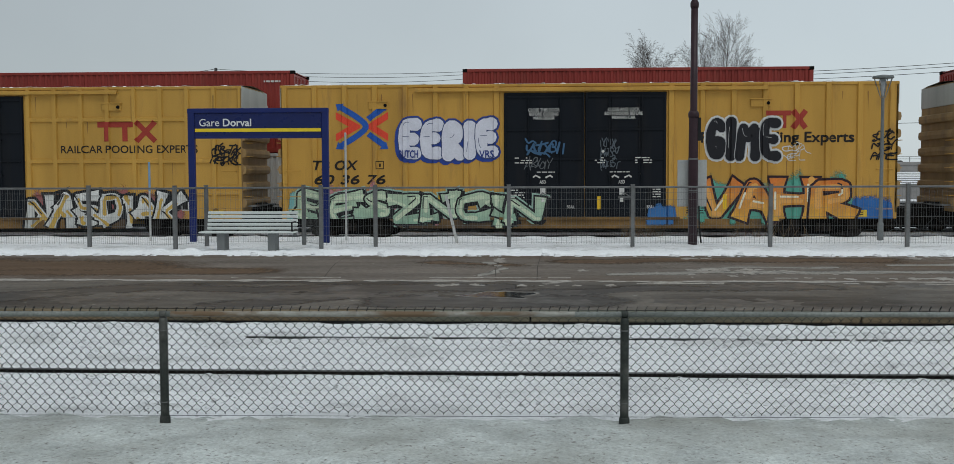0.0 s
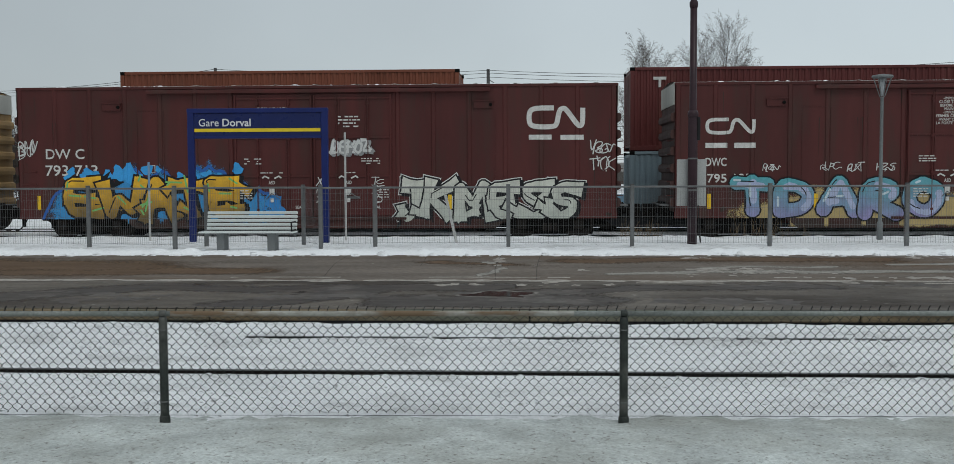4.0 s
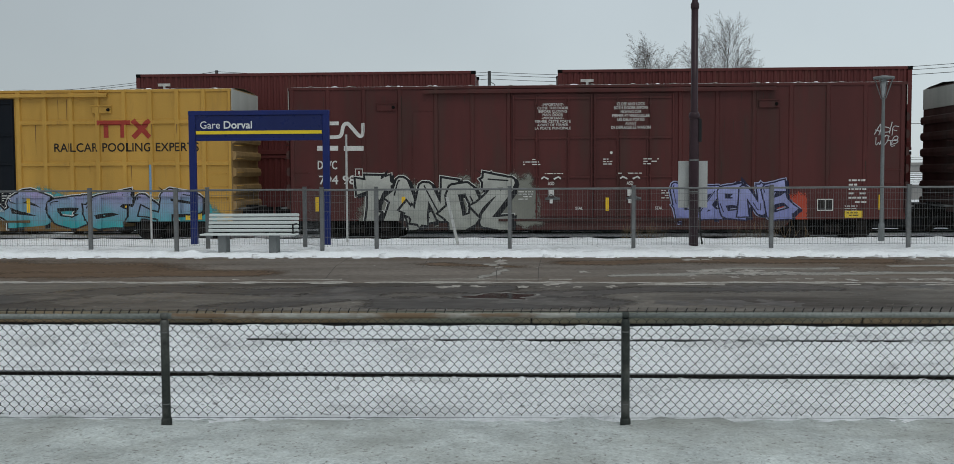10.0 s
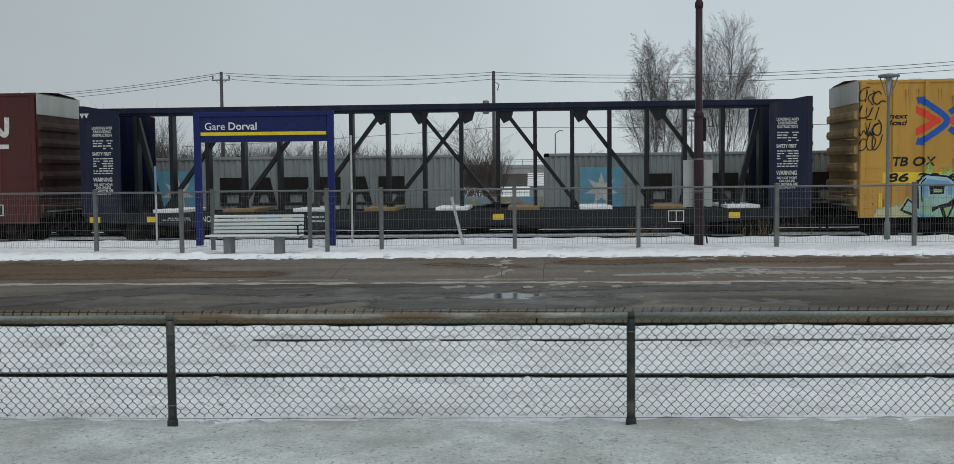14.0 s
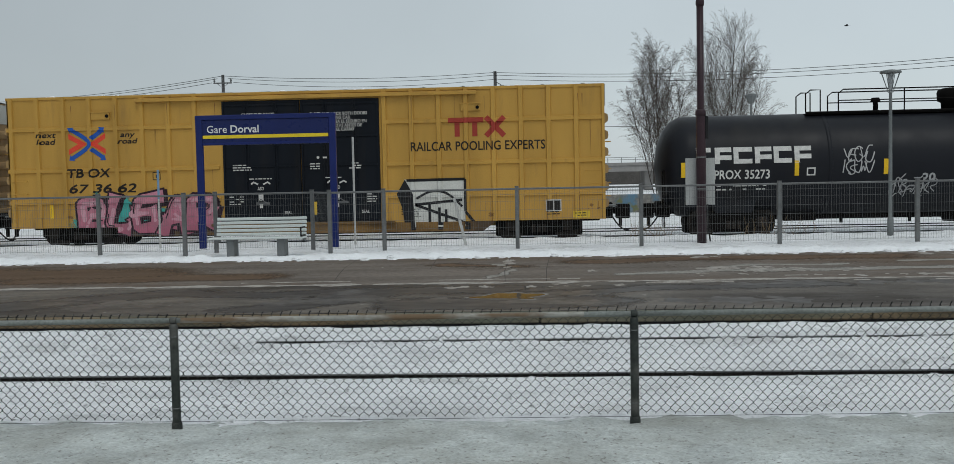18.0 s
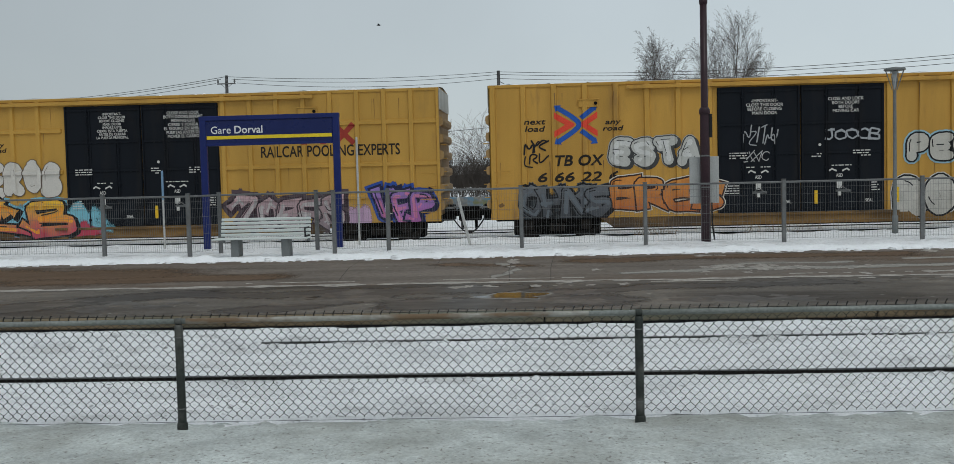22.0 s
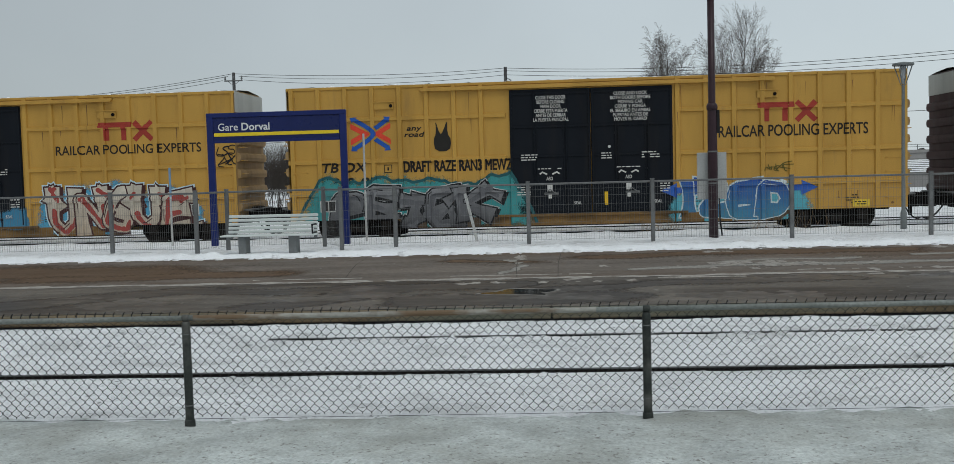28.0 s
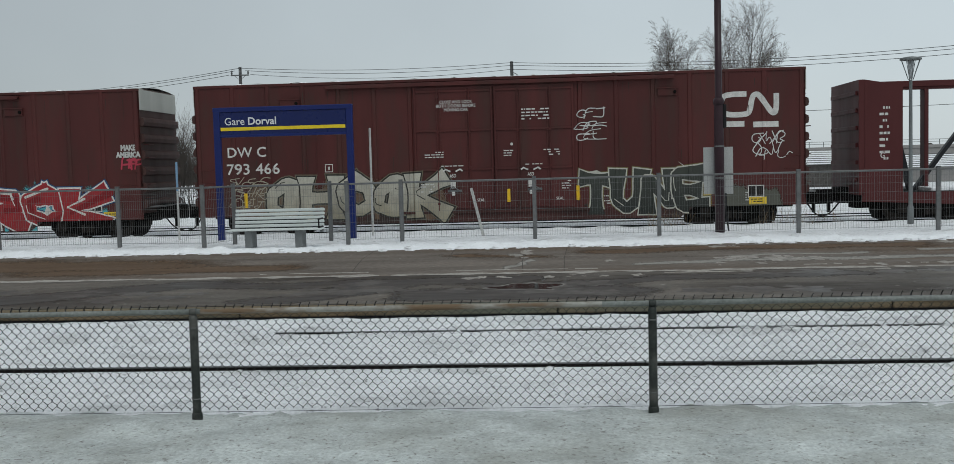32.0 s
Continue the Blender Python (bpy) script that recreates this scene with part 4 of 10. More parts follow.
# curved double street lamps far beyond the tracks
def crook_lamp(x, y, h, label):
    z0 = ground_z(x, y)
    t = thing("crook_lamp", (x, y, z0), label, "street lamp", "crook lamps")
    part("pole", Geo().lathe([(0.11, 0), (0.08, h)], 8), M["lamp_pole"], t, "", True)
    for s in (-1, 1):
        pts = [(s * 0.62 * (1 - math.cos(a)) / 1.0 * 0.6, 0, h + 0.55 * math.sin(a)) for a in [math.pi * i / 8 for i in range(9)]]
        part("arm", Geo().path(pts, 0.04, 5), M["lamp_pole"], t)
        part("lamp_head", Geo().lathe([(0.26, h - 0.34), (0.2, h - 0.16), (0.06, h)], 10, (s * 0.74, 0, 0)), M["lamp_pole"], t, "", True)


for x, y, h in ((31.2, 78, 4.6), (40.5, 96, 4.6), (36.2, 92, 4.8), (49, 110, 4.6), (58, 120, 4.6)):
    crook_lamp(x, y, h, "grey double crook-necked street lamp")
tall = thing("mast", (2.2, 118, -0.9), "thin grey street lamp mast beside the far road", "street lamp")
part("pole", Geo().lathe([(0.12, 0), (0.07, 7.2)], 8), M["lamp_pole"], tall)
part("arm", Geo().path([(0, 0, 7.2), (0.5, 0, 7.6), (0.9, 0, 7.5)], 0.06, 5), M["lamp_pole"], tall)
mast = thing("mast", (14.9, 100, -0.9), "tall thin grey lighting mast beside the far road", "street lamp")
part("pole", Geo().lathe([(0.14, 0), (0.08, 7.6)], 8), M["lamp_pole"], mast)
part("head", Geo().box(-0.9, 0.9, -0.15, 0.15, 7.5, 7.7, 0.03), M["lamp_pole"], mast)
box_lamp = thing("street_lamp", (11.2, 55, -0.64), "slim grey street lamp with a square lantern", "street lamp")
part("pole", Geo().lathe([(0.09, 0), (0.06, 5.8)], 8), M["lamp_pole"], box_lamp)
part("lantern", Geo().lathe([(0.12, 5.8), (0.32, 6.2), (0.32, 6.28), (0.1, 6.36)], 8), M["lamp_pole"], box_lamp)

# raised road with railing, a white-roofed shelter, far hedges
over = thing("overpass", (0, 150, -0.9), "long concrete road overpass with a railing", "overpass", kind="structure")
part("deck", Geo().box(-120, 190, 0, 9, 2.7, 3.55, 0.05), M["concrete"], over)
part("parapet", Geo().box(-120, 190, -0.15, 0.15, 3.55, 4.0, 0.03), M["concrete"], over)
for i in range(-7, 12):
    part("pier", Geo().box(i * 16 - 0.6, i * 16 + 0.6, 1.5, 7.5, 0, 2.7, 0.05), M["concrete"], over)
g = Geo()
for i in range(-60, 95):
    g.box(i * 2 - 0.04, i * 2 + 0.04, -0.05, 0.05, 4.0, 4.75)
for z in (4.4, 4.72):
    g.box(-120, 190, -0.04, 0.04, z, z + 0.06)
part("railing", g, M["lamp_pole"], over)
for x, y, w, d, h, wall in ((22.5, 88, 5.4, 6, 1.9, "far_dark"), (1.7, 92, 4.6, 6, 1.5, "concrete"), (36, 98, 9, 6, 1.4, "concrete")):
    z0 = ground_z(x, y)
    s = thing("shelter", (x, y, z0), "low shelter with a snow-covered stepped roof", "shelter")
    part("wall", Geo().box(-w / 2, w / 2, 0, d, 0, h, 0.02), M[wall], s)
    for i in range(7):
        part("roof_course", Geo().box(-w / 2 - 0.2, w / 2 + 0.2, -0.3 + i * 0.55, 0.27 + i * 0.55, h + i * 0.17, h + 0.12 + i * 0.17, 0.02), M["snow_clean"], s, "snow-covered roof course")
wall = part("low_wall", Geo().box(-14, 9, 59.8, 60.2, -0.9, 0.42, 0.03), material("painted_concrete_wall", (0.24, 0.23, 0.21), 0.8, dark=0.5, scale=0.9, grain=6, grain_amount=0.3, tint=(0.10, 0.22, 0.32), tint_amount=0.8, tint_scale=0.45, tint_edge=(0.52, 0.6), speck=((0.16, 0.17, 0.08), 1.3, (0.58, 0.66))))
tagged(wall, "low concrete wall covered in faded paint", "wall", kind="structure")
def hedge(x0, x1, y, h, seed):
    xs = steps(x0, x1, 1.4)
    g = Geo()
    for i, x in enumerate(xs[:-1]):
        a = h * (0.7 + 0.5 * abs(fbm(x * 0.15, seed)) + 0.25 * noise.noise((x * 1.7, seed, 0)))
        b = h * (0.7 + 0.5 * abs(fbm(xs[i + 1] * 0.15, seed)) + 0.25 * noise.noise((xs[i + 1] * 1.7, seed, 0)))
        g.add([(x, y, -2), (xs[i + 1], y, -2), (xs[i + 1], y, b), (x, y, a), (x, y + 8, -2), (xs[i + 1], y + 8, -2), (xs[i + 1], y + 3, b), (x, y + 3, a)],
              [(0, 1, 2, 3), (3, 2, 6, 7), (7, 6, 5, 4)])
    tagged(part("tree_line", g, M["far_dark"]), "distant dark line of bare woods", "woods", kind="stuff")


hedge(-420, 420, 330, 5.0, 3.0)
hedge(-300, 300, 240, 3.4, 8.0)

# ---- freight train materials ----
GRIME = dict(scale=0.9, stretch=STREAK, grain=30, grain_amount=0.07, bump=0.08)
TM = {
    "yellow": material("boxcar_yellow", (0.555, 0.308, 0.060), 0.5, dark=0.74, tint=(0.19, 0.10, 0.045), tint_amount=0.65, tint_scale=2.2, tint_edge=(0.56, 0.74), **GRIME),
    "yellow_b": material("boxcar_bright_yellow", (0.53, 0.302, 0.062), 0.45, dark=0.77, tint=(0.20, 0.11, 0.05), tint_amount=0.55, tint_scale=2.2, tint_edge=(0.58, 0.76), **GRIME),
    "maroon": material("boxcar_maroon", (0.090, 0.0225, 0.0205), 0.5, dark=0.60, tint=(0.060, 0.034, 0.027), tint_amount=0.75, tint_scale=1.8, tint_edge=(0.48, 0.72), **GRIME),
    "sill_grime": material("grimy_yellow_sill", (0.25, 0.14, 0.045), 0.7, dark=0.35, scale=1.4, stretch=(0.5, 1, 1), grain=25, grain_amount=0.2, bump=0.15, tint=(0.055, 0.040, 0.030), tint_amount=0.85, tint_scale=1.1, tint_edge=(0.46, 0.60)),
    "sill_maroon": material("grimy_maroon_sill", (0.075, 0.028, 0.024), 0.7, dark=0.5, scale=1.4, stretch=(0.5, 1, 1), grain=25, grain_amount=0.2, bump=0.15, tint=(0.035, 0.028, 0.024), tint_amount=0.8, tint_scale=1.1, tint_edge=(0.46, 0.60)),
    "door_black": material("door_black_paint", (0.0095, 0.012, 0.0165), 0.5, dark=0.8, gloss=0.10, tint=(0.025, 0.022, 0.02), tint_amount=0.4, tint_scale=2.0, **GRIME),
    "end_steel": material("end_wall_dirty_tan", (0.42, 0.27, 0.115), 0.65, dark=0.6, tint=(0.16, 0.11, 0.07), tint_amount=0.55, tint_scale=1.5, **GRIME),
    "end_maroon": material("end_wall_dirty_maroon", (0.075, 0.035, 0.03), 0.65, dark=0.6, tint=(0.06, 0.05, 0.045), tint_amount=0.6, tint_scale=1.5, **GRIME),
    "end_white": material("end_wall_pale_band", (0.50, 0.50, 0.46), 0.6, dark=0.75, **GRIME),
    "under": material("underframe_black_grime", (0.009, 0.008, 0.0075), 0.85, gloss=0.08, dark=0.6, scale=4.0, grain=40, bump=0.2),
    "wheel": material("wheel_brown_steel", (0.03, 0.024, 0.02), 0.6, metal=0.4, dark=0.6, scale=5.0),
    "hose": material("rubber_hose", (0.012, 0.012, 0.012), 0.6),
    "reflector": material("yellow_reflector_tape", (0.80, 0.50, 0.02), 0.35, dark=0.85, bump=0.0),
    "label_yellow": material("yellow_label", (0.75, 0.52, 0.05), 0.5, dark=0.85, bump=0.0),
    "snow_bits": M["snow_clean"],
    "white": material("white_stencil", (0.66, 0.65, 0.62), 0.6, dark=0.7, scale=6.0, bump=0.0),
    "black": material("black_stencil", (0.018, 0.015, 0.013), 0.55, dark=0.8, bump=0.0),
    "red_logo": material("red_lettering", (0.36, 0.045, 0.03), 0.5, dark=0.8, bump=0.0),
    "blue_logo": material("blue_logo_paint", (0.02, 0.10, 0.42), 0.45, dark=0.85, bump=0.0),
    "red_arrow": material("red_logo_paint", (0.75, 0.07, 0.035), 0.45, dark=0.85, bump=0.0),
    "red_faded": material("faded_red_logo_paint", (0.30, 0.075, 0.055), 0.6, dark=0.7, scale=4.0, bump=0.0),
    "blue_faded": material("faded_blue_logo_paint", (0.05, 0.15, 0.30), 0.6, dark=0.7, scale=4.0, bump=0.0),
    "tank": material("tank_black", (0.010, 0.011, 0.015), 0.45, dark=0.8, gloss=0.2, tint=(0.022, 0.021, 0.02), tint_amount=0.5, tint_scale=0.8, **GRIME),
    "navy": material("centerbeam_navy", (0.008, 0.012, 0.036), 0.45, dark=0.75, tint=(0.05, 0.04, 0.035), tint_amount=0.4, tint_scale=2.0, **GRIME),
    "beam_maroon": material("centerbeam_maroon", (0.085, 0.018, 0.018), 0.5, dark=0.75, **GRIME),
    "dark_frame": material("dark_frame_steel", (0.015, 0.016, 0.019), 0.5, dark=0.7, **GRIME),
    "wood": material("dunnage_wood", (0.33, 0.22, 0.11), 0.8, dark=0.6, scale=4, bump=0.2),
}
RAIL_TOP, FACE_Y = -0.37, 31.7
CAR_LENGTH = 18.8
Z_SILL, Z_SIDE, Z_EAVE, Z_ROOF = 0.33, 0.66, 4.76, 4.90
Z_DOOR = 4.60
DOOR = (6.92, 11.88)


def shift(t):
    """How far the near train has gone along x after t seconds, slowing a little."""
    return -12.51095 * t + 0.029164 * t * t - 0.0001178 * t ** 3


def shift_far(t):
    """The same for the container train, which runs the other way."""
    return 15.8 * t + 0.09 * t * t - 0.00217 * t ** 3


def relief_of(style):
    """Vertical and horizontal ribs of a car's side: (start, end) pairs, and how far they stand out."""
    if style == "posts":
        vs = [0.12 + i * 0.94 for i in range(8)] + [12.02 + i * 0.94 for i in range(8)]
        return [(v - 0.07, v + 0.07) for v in vs if not 6.75 < v < 12.0], [], 0.07
    if style == "grid":
        vs = [0.14 + i * 0.845 for i in range(9)] + [12.02 + i * 0.845 for i in range(9)]
        return [(v - 0.06, v + 0.06) for v in vs if not 6.80 < v < 12.0], [(1.42, 1.52), (2.42, 2.52), (3.72, 3.82)], 0.07
    vs = [0.10 + i * 1.12 for i in range(7)] + [12.05 + i * 1.105 for i in range(7)]
    return [(v - 0.05, v + 0.05) for v in vs if not 6.85 < v < 11.95], [], 0.03


def trapezoid(v, bands, depth, soft=0.025):
    d = 0.0
    for a, b in bands:
        if a - soft < v < b + soft:
            d = max(d, depth * min(1.0, (v - a + soft) / soft, (b + soft - v) / soft))
    return d


def cuts(bands, soft=0.025):
    return sorted({round(c, 4) for a, b in bands for c in (a - soft, a, b, b + soft)})


class Side:
    """The relief of a car's near side, for the wall and for the paint that lies on it."""

    def __init__(self, style):
        self.vs, self.hs, self.d = relief_of(style)
        self.style = style
        self.cut_x = cuts(self.vs) + [0.0, CAR_LENGTH, 3.5, 15.3, DOOR[0] - 0.025, DOOR[0], DOOR[1], DOOR[1] + 0.025]
        self.cut_z = cuts(self.hs) + [Z_SIDE, Z_SILL + 0.04]

    def holds(self, x, z):
        return 0 < x < CAR_LENGTH and z > (Z_SILL + 0.04 if 3.5 < x < 15.3 else Z_SIDE)

    def out(self, x, z):
        return max(trapezoid(x, [DOOR], 0.075), trapezoid(x, self.vs, self.d), trapezoid(z, self.hs, self.d * 0.8))

    def wall(self):
        xs = sorted({0.0, CAR_LENGTH, DOOR[0] - 0.12, DOOR[0] - 0.10, DOOR[1] + 0.08, DOOR[1] + 0.10, *[c for c in cuts(self.vs) if 0 < c < CAR_LENGTH]})
        zs = sorted({Z_SIDE, Z_EAVE, *cuts(self.hs)})
        g = Geo()
        n = len(xs)
        g.v = [(x, -max(trapezoid(x, self.vs, self.d), 0.0 if DOOR[0] - 0.11 < x < DOOR[1] + 0.09 else trapezoid(z, self.hs, self.d * 0.8)), z) for z in zs for x in xs]
        g.f = [(j * n + i, j * n + i + 1, j * n + n + i + 1, j * n + n + i) for j in range(len(zs) - 1) for i in range(n - 1)]
        return g


def door_leaf(car, x0, x1, style, paint):
    d = part("door", Geo().box(x0, x1, -0.045, 0.0, Z_SIDE + 0.06, Z_DOOR - 0.08, 0.006), paint, car)
    w = 0.05
    for a, b in ((x0 + 0.02, x0 + 0.02 + w), (x1 - 0.02 - w, x1 - 0.02)):
        part("door_stile", Geo().box(a, b, -0.085, -0.04, Z_SIDE + 0.08, Z_DOOR - 0.10, 0.005), paint, d)
    zs = (0.78, 1.55, 2.45, 3.35, 4.36) if style != "seam" else (0.78, 1.95, 3.15, 4.36)
    for z in zs:
        part("door_rail", Geo().box(x0 + 0.075, x1 - 0.075, -0.080, -0.04, z, z + 0.06, 0.005), paint, d)
    for k in (1, 2):
        x = x0 + (x1 - x0) * k / 3
        part("door_rib", Geo().box(x - 0.02, x + 0.02, -0.070, -0.04, Z_SIDE + 0.1, Z_DOOR - 0.12, 0.004), paint, d)
    return d


def truck(parent, x, y0=0.0):
    """Two axles in a cast frame, at x along the car."""
    t = part("truck", Geo().box(x - 0.28, x + 0.28, y0 + 0.42, y0 + 2.68, 0.42, 0.72, 0.03), TM["under"], parent, "black grimy cast truck")
    for y in (y0 + 0.46, y0 + 2.46):
        g = Geo().prism([(x - 1.25, 0.36), (x - 1.05, 0.30), (x - 0.45, 0.22), (x + 0.45, 0.22), (x + 1.05, 0.30), (x + 1.25, 0.36), (x + 1.25, 0.62), (x + 0.6, 0.80), (x - 0.6, 0.80), (x - 1.25, 0.62)], y, y + 0.17)
        part("side_frame", g, TM["under"], t)
        if y > y0 + 1:
            continue
        for dx in (-0.89, 0.89):
            part("bearing_box", Geo().box(x + dx - 0.16, x + dx + 0.16, y - 0.03, y + 0.2, 0.30, 0.62, 0.03), TM["wheel"], t)
        for dx in (-0.16, 0, 0.16):
            part("spring", Geo().lathe([(0.07, 0.26), (0.07, 0.5)], 8, (x + dx, y - 0.02, 0)), TM["wheel"], t)
    part("brake_beam", Geo().box(x - 1.38, x + 1.38, y0 + 1.15, y0 + 1.95, 0.10, 0.60, 0.04), TM["under"], t)
    for dx in (-0.89, 0.89):
        for y in (y0 + 0.73, y0 + 2.245):
            prof = [(0.10, 0.0), (0.36, 0.03), (0.44, 0.0), (0.445, 0.10), (0.475, 0.10), (0.475, 0.13), (0.1, 0.13)]
            prof = prof if y < 1.5 + y0 else [(r, 0.13 - h) for r, h in prof[::-1]]
            part("wheel", Geo().lathe(prof, 20, (x + dx, y, 0.455), "y"), TM["wheel"], t, "", True)
        part("axle", Geo().tube((x + dx, y0 + 0.8, 0.455), (x + dx, y0 + 2.3, 0.455), 0.08, 8), TM["under"], t)
    return t


def coupler(parent, x, side, y=1.55):
    g = Geo().box(min(x, x + side * 0.62), max(x, x + side * 0.62), y - 0.09, y + 0.09, 0.75, 0.96, 0.02)
    g.box(x + side * 0.62 - 0.20, x + side * 0.62 + 0.24, y - 0.18, y + 0.16, 0.60, 1.06, 0.03)
    g.box(min(x - side * 0.1, x + side * 0.30), max(x - side * 0.1, x + side * 0.30), y - 0.45, y + 0.45, 0.62, 1.12, 0.03)
    g.box(x + side * 0.55 - 0.05, x + side * 0.55 + 0.05, y - 0.24, y - 0.14, 0.34, 0.66, 0.01)
    c = part("coupler", g, TM["under"], parent, "dark cast knuckle coupler")
    pts = [(x + side * (0.25 + 0.6 * k), y - 0.45 + 0.2 * k, 0.72 - 0.48 * math.sin(math.pi * min(1, k * 0.62)) ) for k in [i / 8 for i in range(9)]]
    part("air_hose", Geo().path(pts, 0.024, 6), TM["hose"], c, "hanging rubber air hose")
    part("cut_lever", Geo().path([(x + side * 0.12, y - 1.35, 0.80), (x + side * 0.16, y - 0.5, 0.84), (x + side * 0.5, y - 0.12, 1.0)], 0.014, 5), TM["under"], c)


def boxcar(style, paint, door_paint, end_paint):
    """A sixty-foot boxcar, from its left end at x = 0, near side at y = 0, rail top at z = 0."""
    car = new("boxcar")
    car.empty_display_size = 0.3
    W = 3.1
    side = Side(style)
    part("side_wall", side.wall(), paint, car)
    part("far_side_wall", Geo().box(0.01, CAR_LENGTH - 0.01, W - 0.05, W, Z_SIDE, Z_EAVE), paint, car)
    part("floor", Geo().box(0.02, CAR_LENGTH - 0.02, 0.03, W - 0.06, 0.95, 1.10), TM["under"], car)
    sill = Geo().box(3.75, 15.05, -0.02, 0.05, Z_SILL + 0.03, Z_SIDE - 0.004, 0.01)
    sill.prism([(3.35, Z_SIDE - 0.004), (3.75, Z_SILL + 0.03), (3.75, Z_SIDE - 0.004)], -0.02, 0.05)
    sill.prism([(15.05, Z_SIDE - 0.004), (15.05, Z_SILL + 0.03), (15.45, Z_SIDE - 0.004)], -0.02, 0.05)
    part("side_sill", sill, TM["sill_maroon"] if paint is TM["maroon"] else TM["sill_grime"], car, "grimy side sill")
    part("far_side_sill", Geo().box(3.5, 15.3, W - 0.05, W, Z_SILL + 0.03, Z_SIDE), paint, car)
    part("top_chord", Geo().box(-0.01, CAR_LENGTH + 0.01, -0.035, 0.06, Z_EAVE - 0.06, Z_EAVE + 0.03, 0.012), paint, car)
    track = part("door_track", Geo().box(4.2, 14.9, -0.13, 0.0, Z_EAVE - 0.16, Z_EAVE - 0.085, 0.012), paint, car, "long door track rail")
    part("track_lip", Geo().box(4.2, 14.9, -0.145, -0.125, Z_EAVE - 0.20, Z_EAVE - 0.12, 0.006), paint, track)
    part("lower_door_track", Geo().box(6.5, 12.3, -0.10, 0.0, Z_SIDE - 0.03, Z_SIDE + 0.045, 0.01), TM["sill_maroon"] if style == "seam" else TM["sill_grime"], car, "rusty lower door track")
    roof = Geo()
    prof = [(0.0, Z_EAVE + 0.02), (0.5, Z_EAVE + 0.08), (1.55, Z_ROOF), (2.6, Z_EAVE + 0.08), (W, Z_EAVE + 0.02)]
    n = len(prof)
    roof.add([(x, y, z) for x in (0, CAR_LENGTH) for y, z in prof], [(i, i + 1, n + i + 1, n + i) for i in range(n - 1)])
    for k in range(15):
        x = 0.6 + k * 1.256
        roof.add([(xx, y, z + 0.025) for xx in (x - 0.05, x + 0.05) for y, z in prof], [(i, i + 1, n + i + 1, n + i) for i in range(n - 1)])
    part("roof", roof, TM["end_white"], car, "pale galvanised roof with cross ribs")
    bits = Geo()
    rs = random.Random(len(style))
    for k in range(30):
        x, y, r = rs.uniform(0.3, 18.3), rs.uniform(0.02, 0.5), rs.uniform(0.04, 0.16)
        bits.lathe([(r, Z_EAVE + 0.02), (r * 0.9, Z_EAVE + 0.035), (r * 0.4, Z_EAVE + 0.055)], 7, (x, y + 0.1, 0.02))
    tagged(part("roof_snow", bits, TM["snow_bits"], car, "melting clumps of snow on the roof", True), kind="stuff")
    for end, x in ((-1, 0.0), (1, CAR_LENGTH)):
        e = Geo().box(min(x, x - end * 0.06), max(x, x - end * 0.06), 0.0, W, 0.85, Z_EAVE + 0.02)
        e.prism([(x - 0.03, Z_EAVE), (x + 0.03, Z_EAVE), (x + 0.03, Z_EAVE + 0.04), (x - 0.03, Z_EAVE + 0.04)], 0.4, W - 0.4)
        ew = part("end_wall", e, TM["end_steel"] if paint is not TM["maroon"] else TM["end_maroon"], car)
        for k in range(6):
            z = 1.15 + k * 0.52
            rib = Geo()
            sec = [(0.0, -0.15), (0.10, -0.11), (0.12, 0.0), (0.10, 0.11), (0.0, 0.15)]
            for (a0, h0), (a1, h1) in zip(sec, sec[1:]):
                rib.add([(x + end * a0, 0.06, z + h0), (x + end * a1, 0.06, z + h1), (x + end * a1, W - 0.06, z + h1), (x + end * a0, W - 0.06, z + h0)], [(0, 1, 2, 3)])
            rib.add([(x + end * a, 0.06, z + h) for a, h in sec], [tuple(range(5))])
            part("end_rib", rib, end_paint, ew)
        part("end_band", Geo().box(min(x, x + end * 0.03), max(x, x + end * 0.03), 0.02, W - 0.02, 4.12, Z_EAVE + 0.02, 0.006), TM["end_white"], ew, "pale upper end panel")
        part("crossover_step", Geo().box(min(x + end * 0.05, x + end * 0.36), max(x + end * 0.05, x + end * 0.36), 0.3, W - 0.3, 1.02, 1.07, 0.006), TM["galv_s"], ew)
        g = Geo()
        for k in range(5):
            g.path([(x + end * 0.02, 0.18, 1.35 + k * 0.42), (x + end * 0.19, 0.18, 1.35 + k * 0.42), (x + end * 0.19, 0.62, 1.35 + k * 0.42), (x + end * 0.02, 0.62, 1.35 + k * 0.42)], 0.012, 4)
        part("end_ladder", g, paint, ew)
        coupler(car, x, end)
        xa = 0.14 if end < 0 else CAR_LENGTH - 0.62
        for k in range(4):
            part("grab_iron", Geo().path([(xa, 0.0, 0.95 + k * 0.40), (xa, -0.09, 0.95 + k * 0.40), (xa + 0.46, -0.09, 0.95 + k * 0.40), (xa + 0.46, 0.0, 0.95 + k * 0.40)], 0.012, 4), paint, car)
    mid = (DOOR[0] + DOOR[1]) / 2
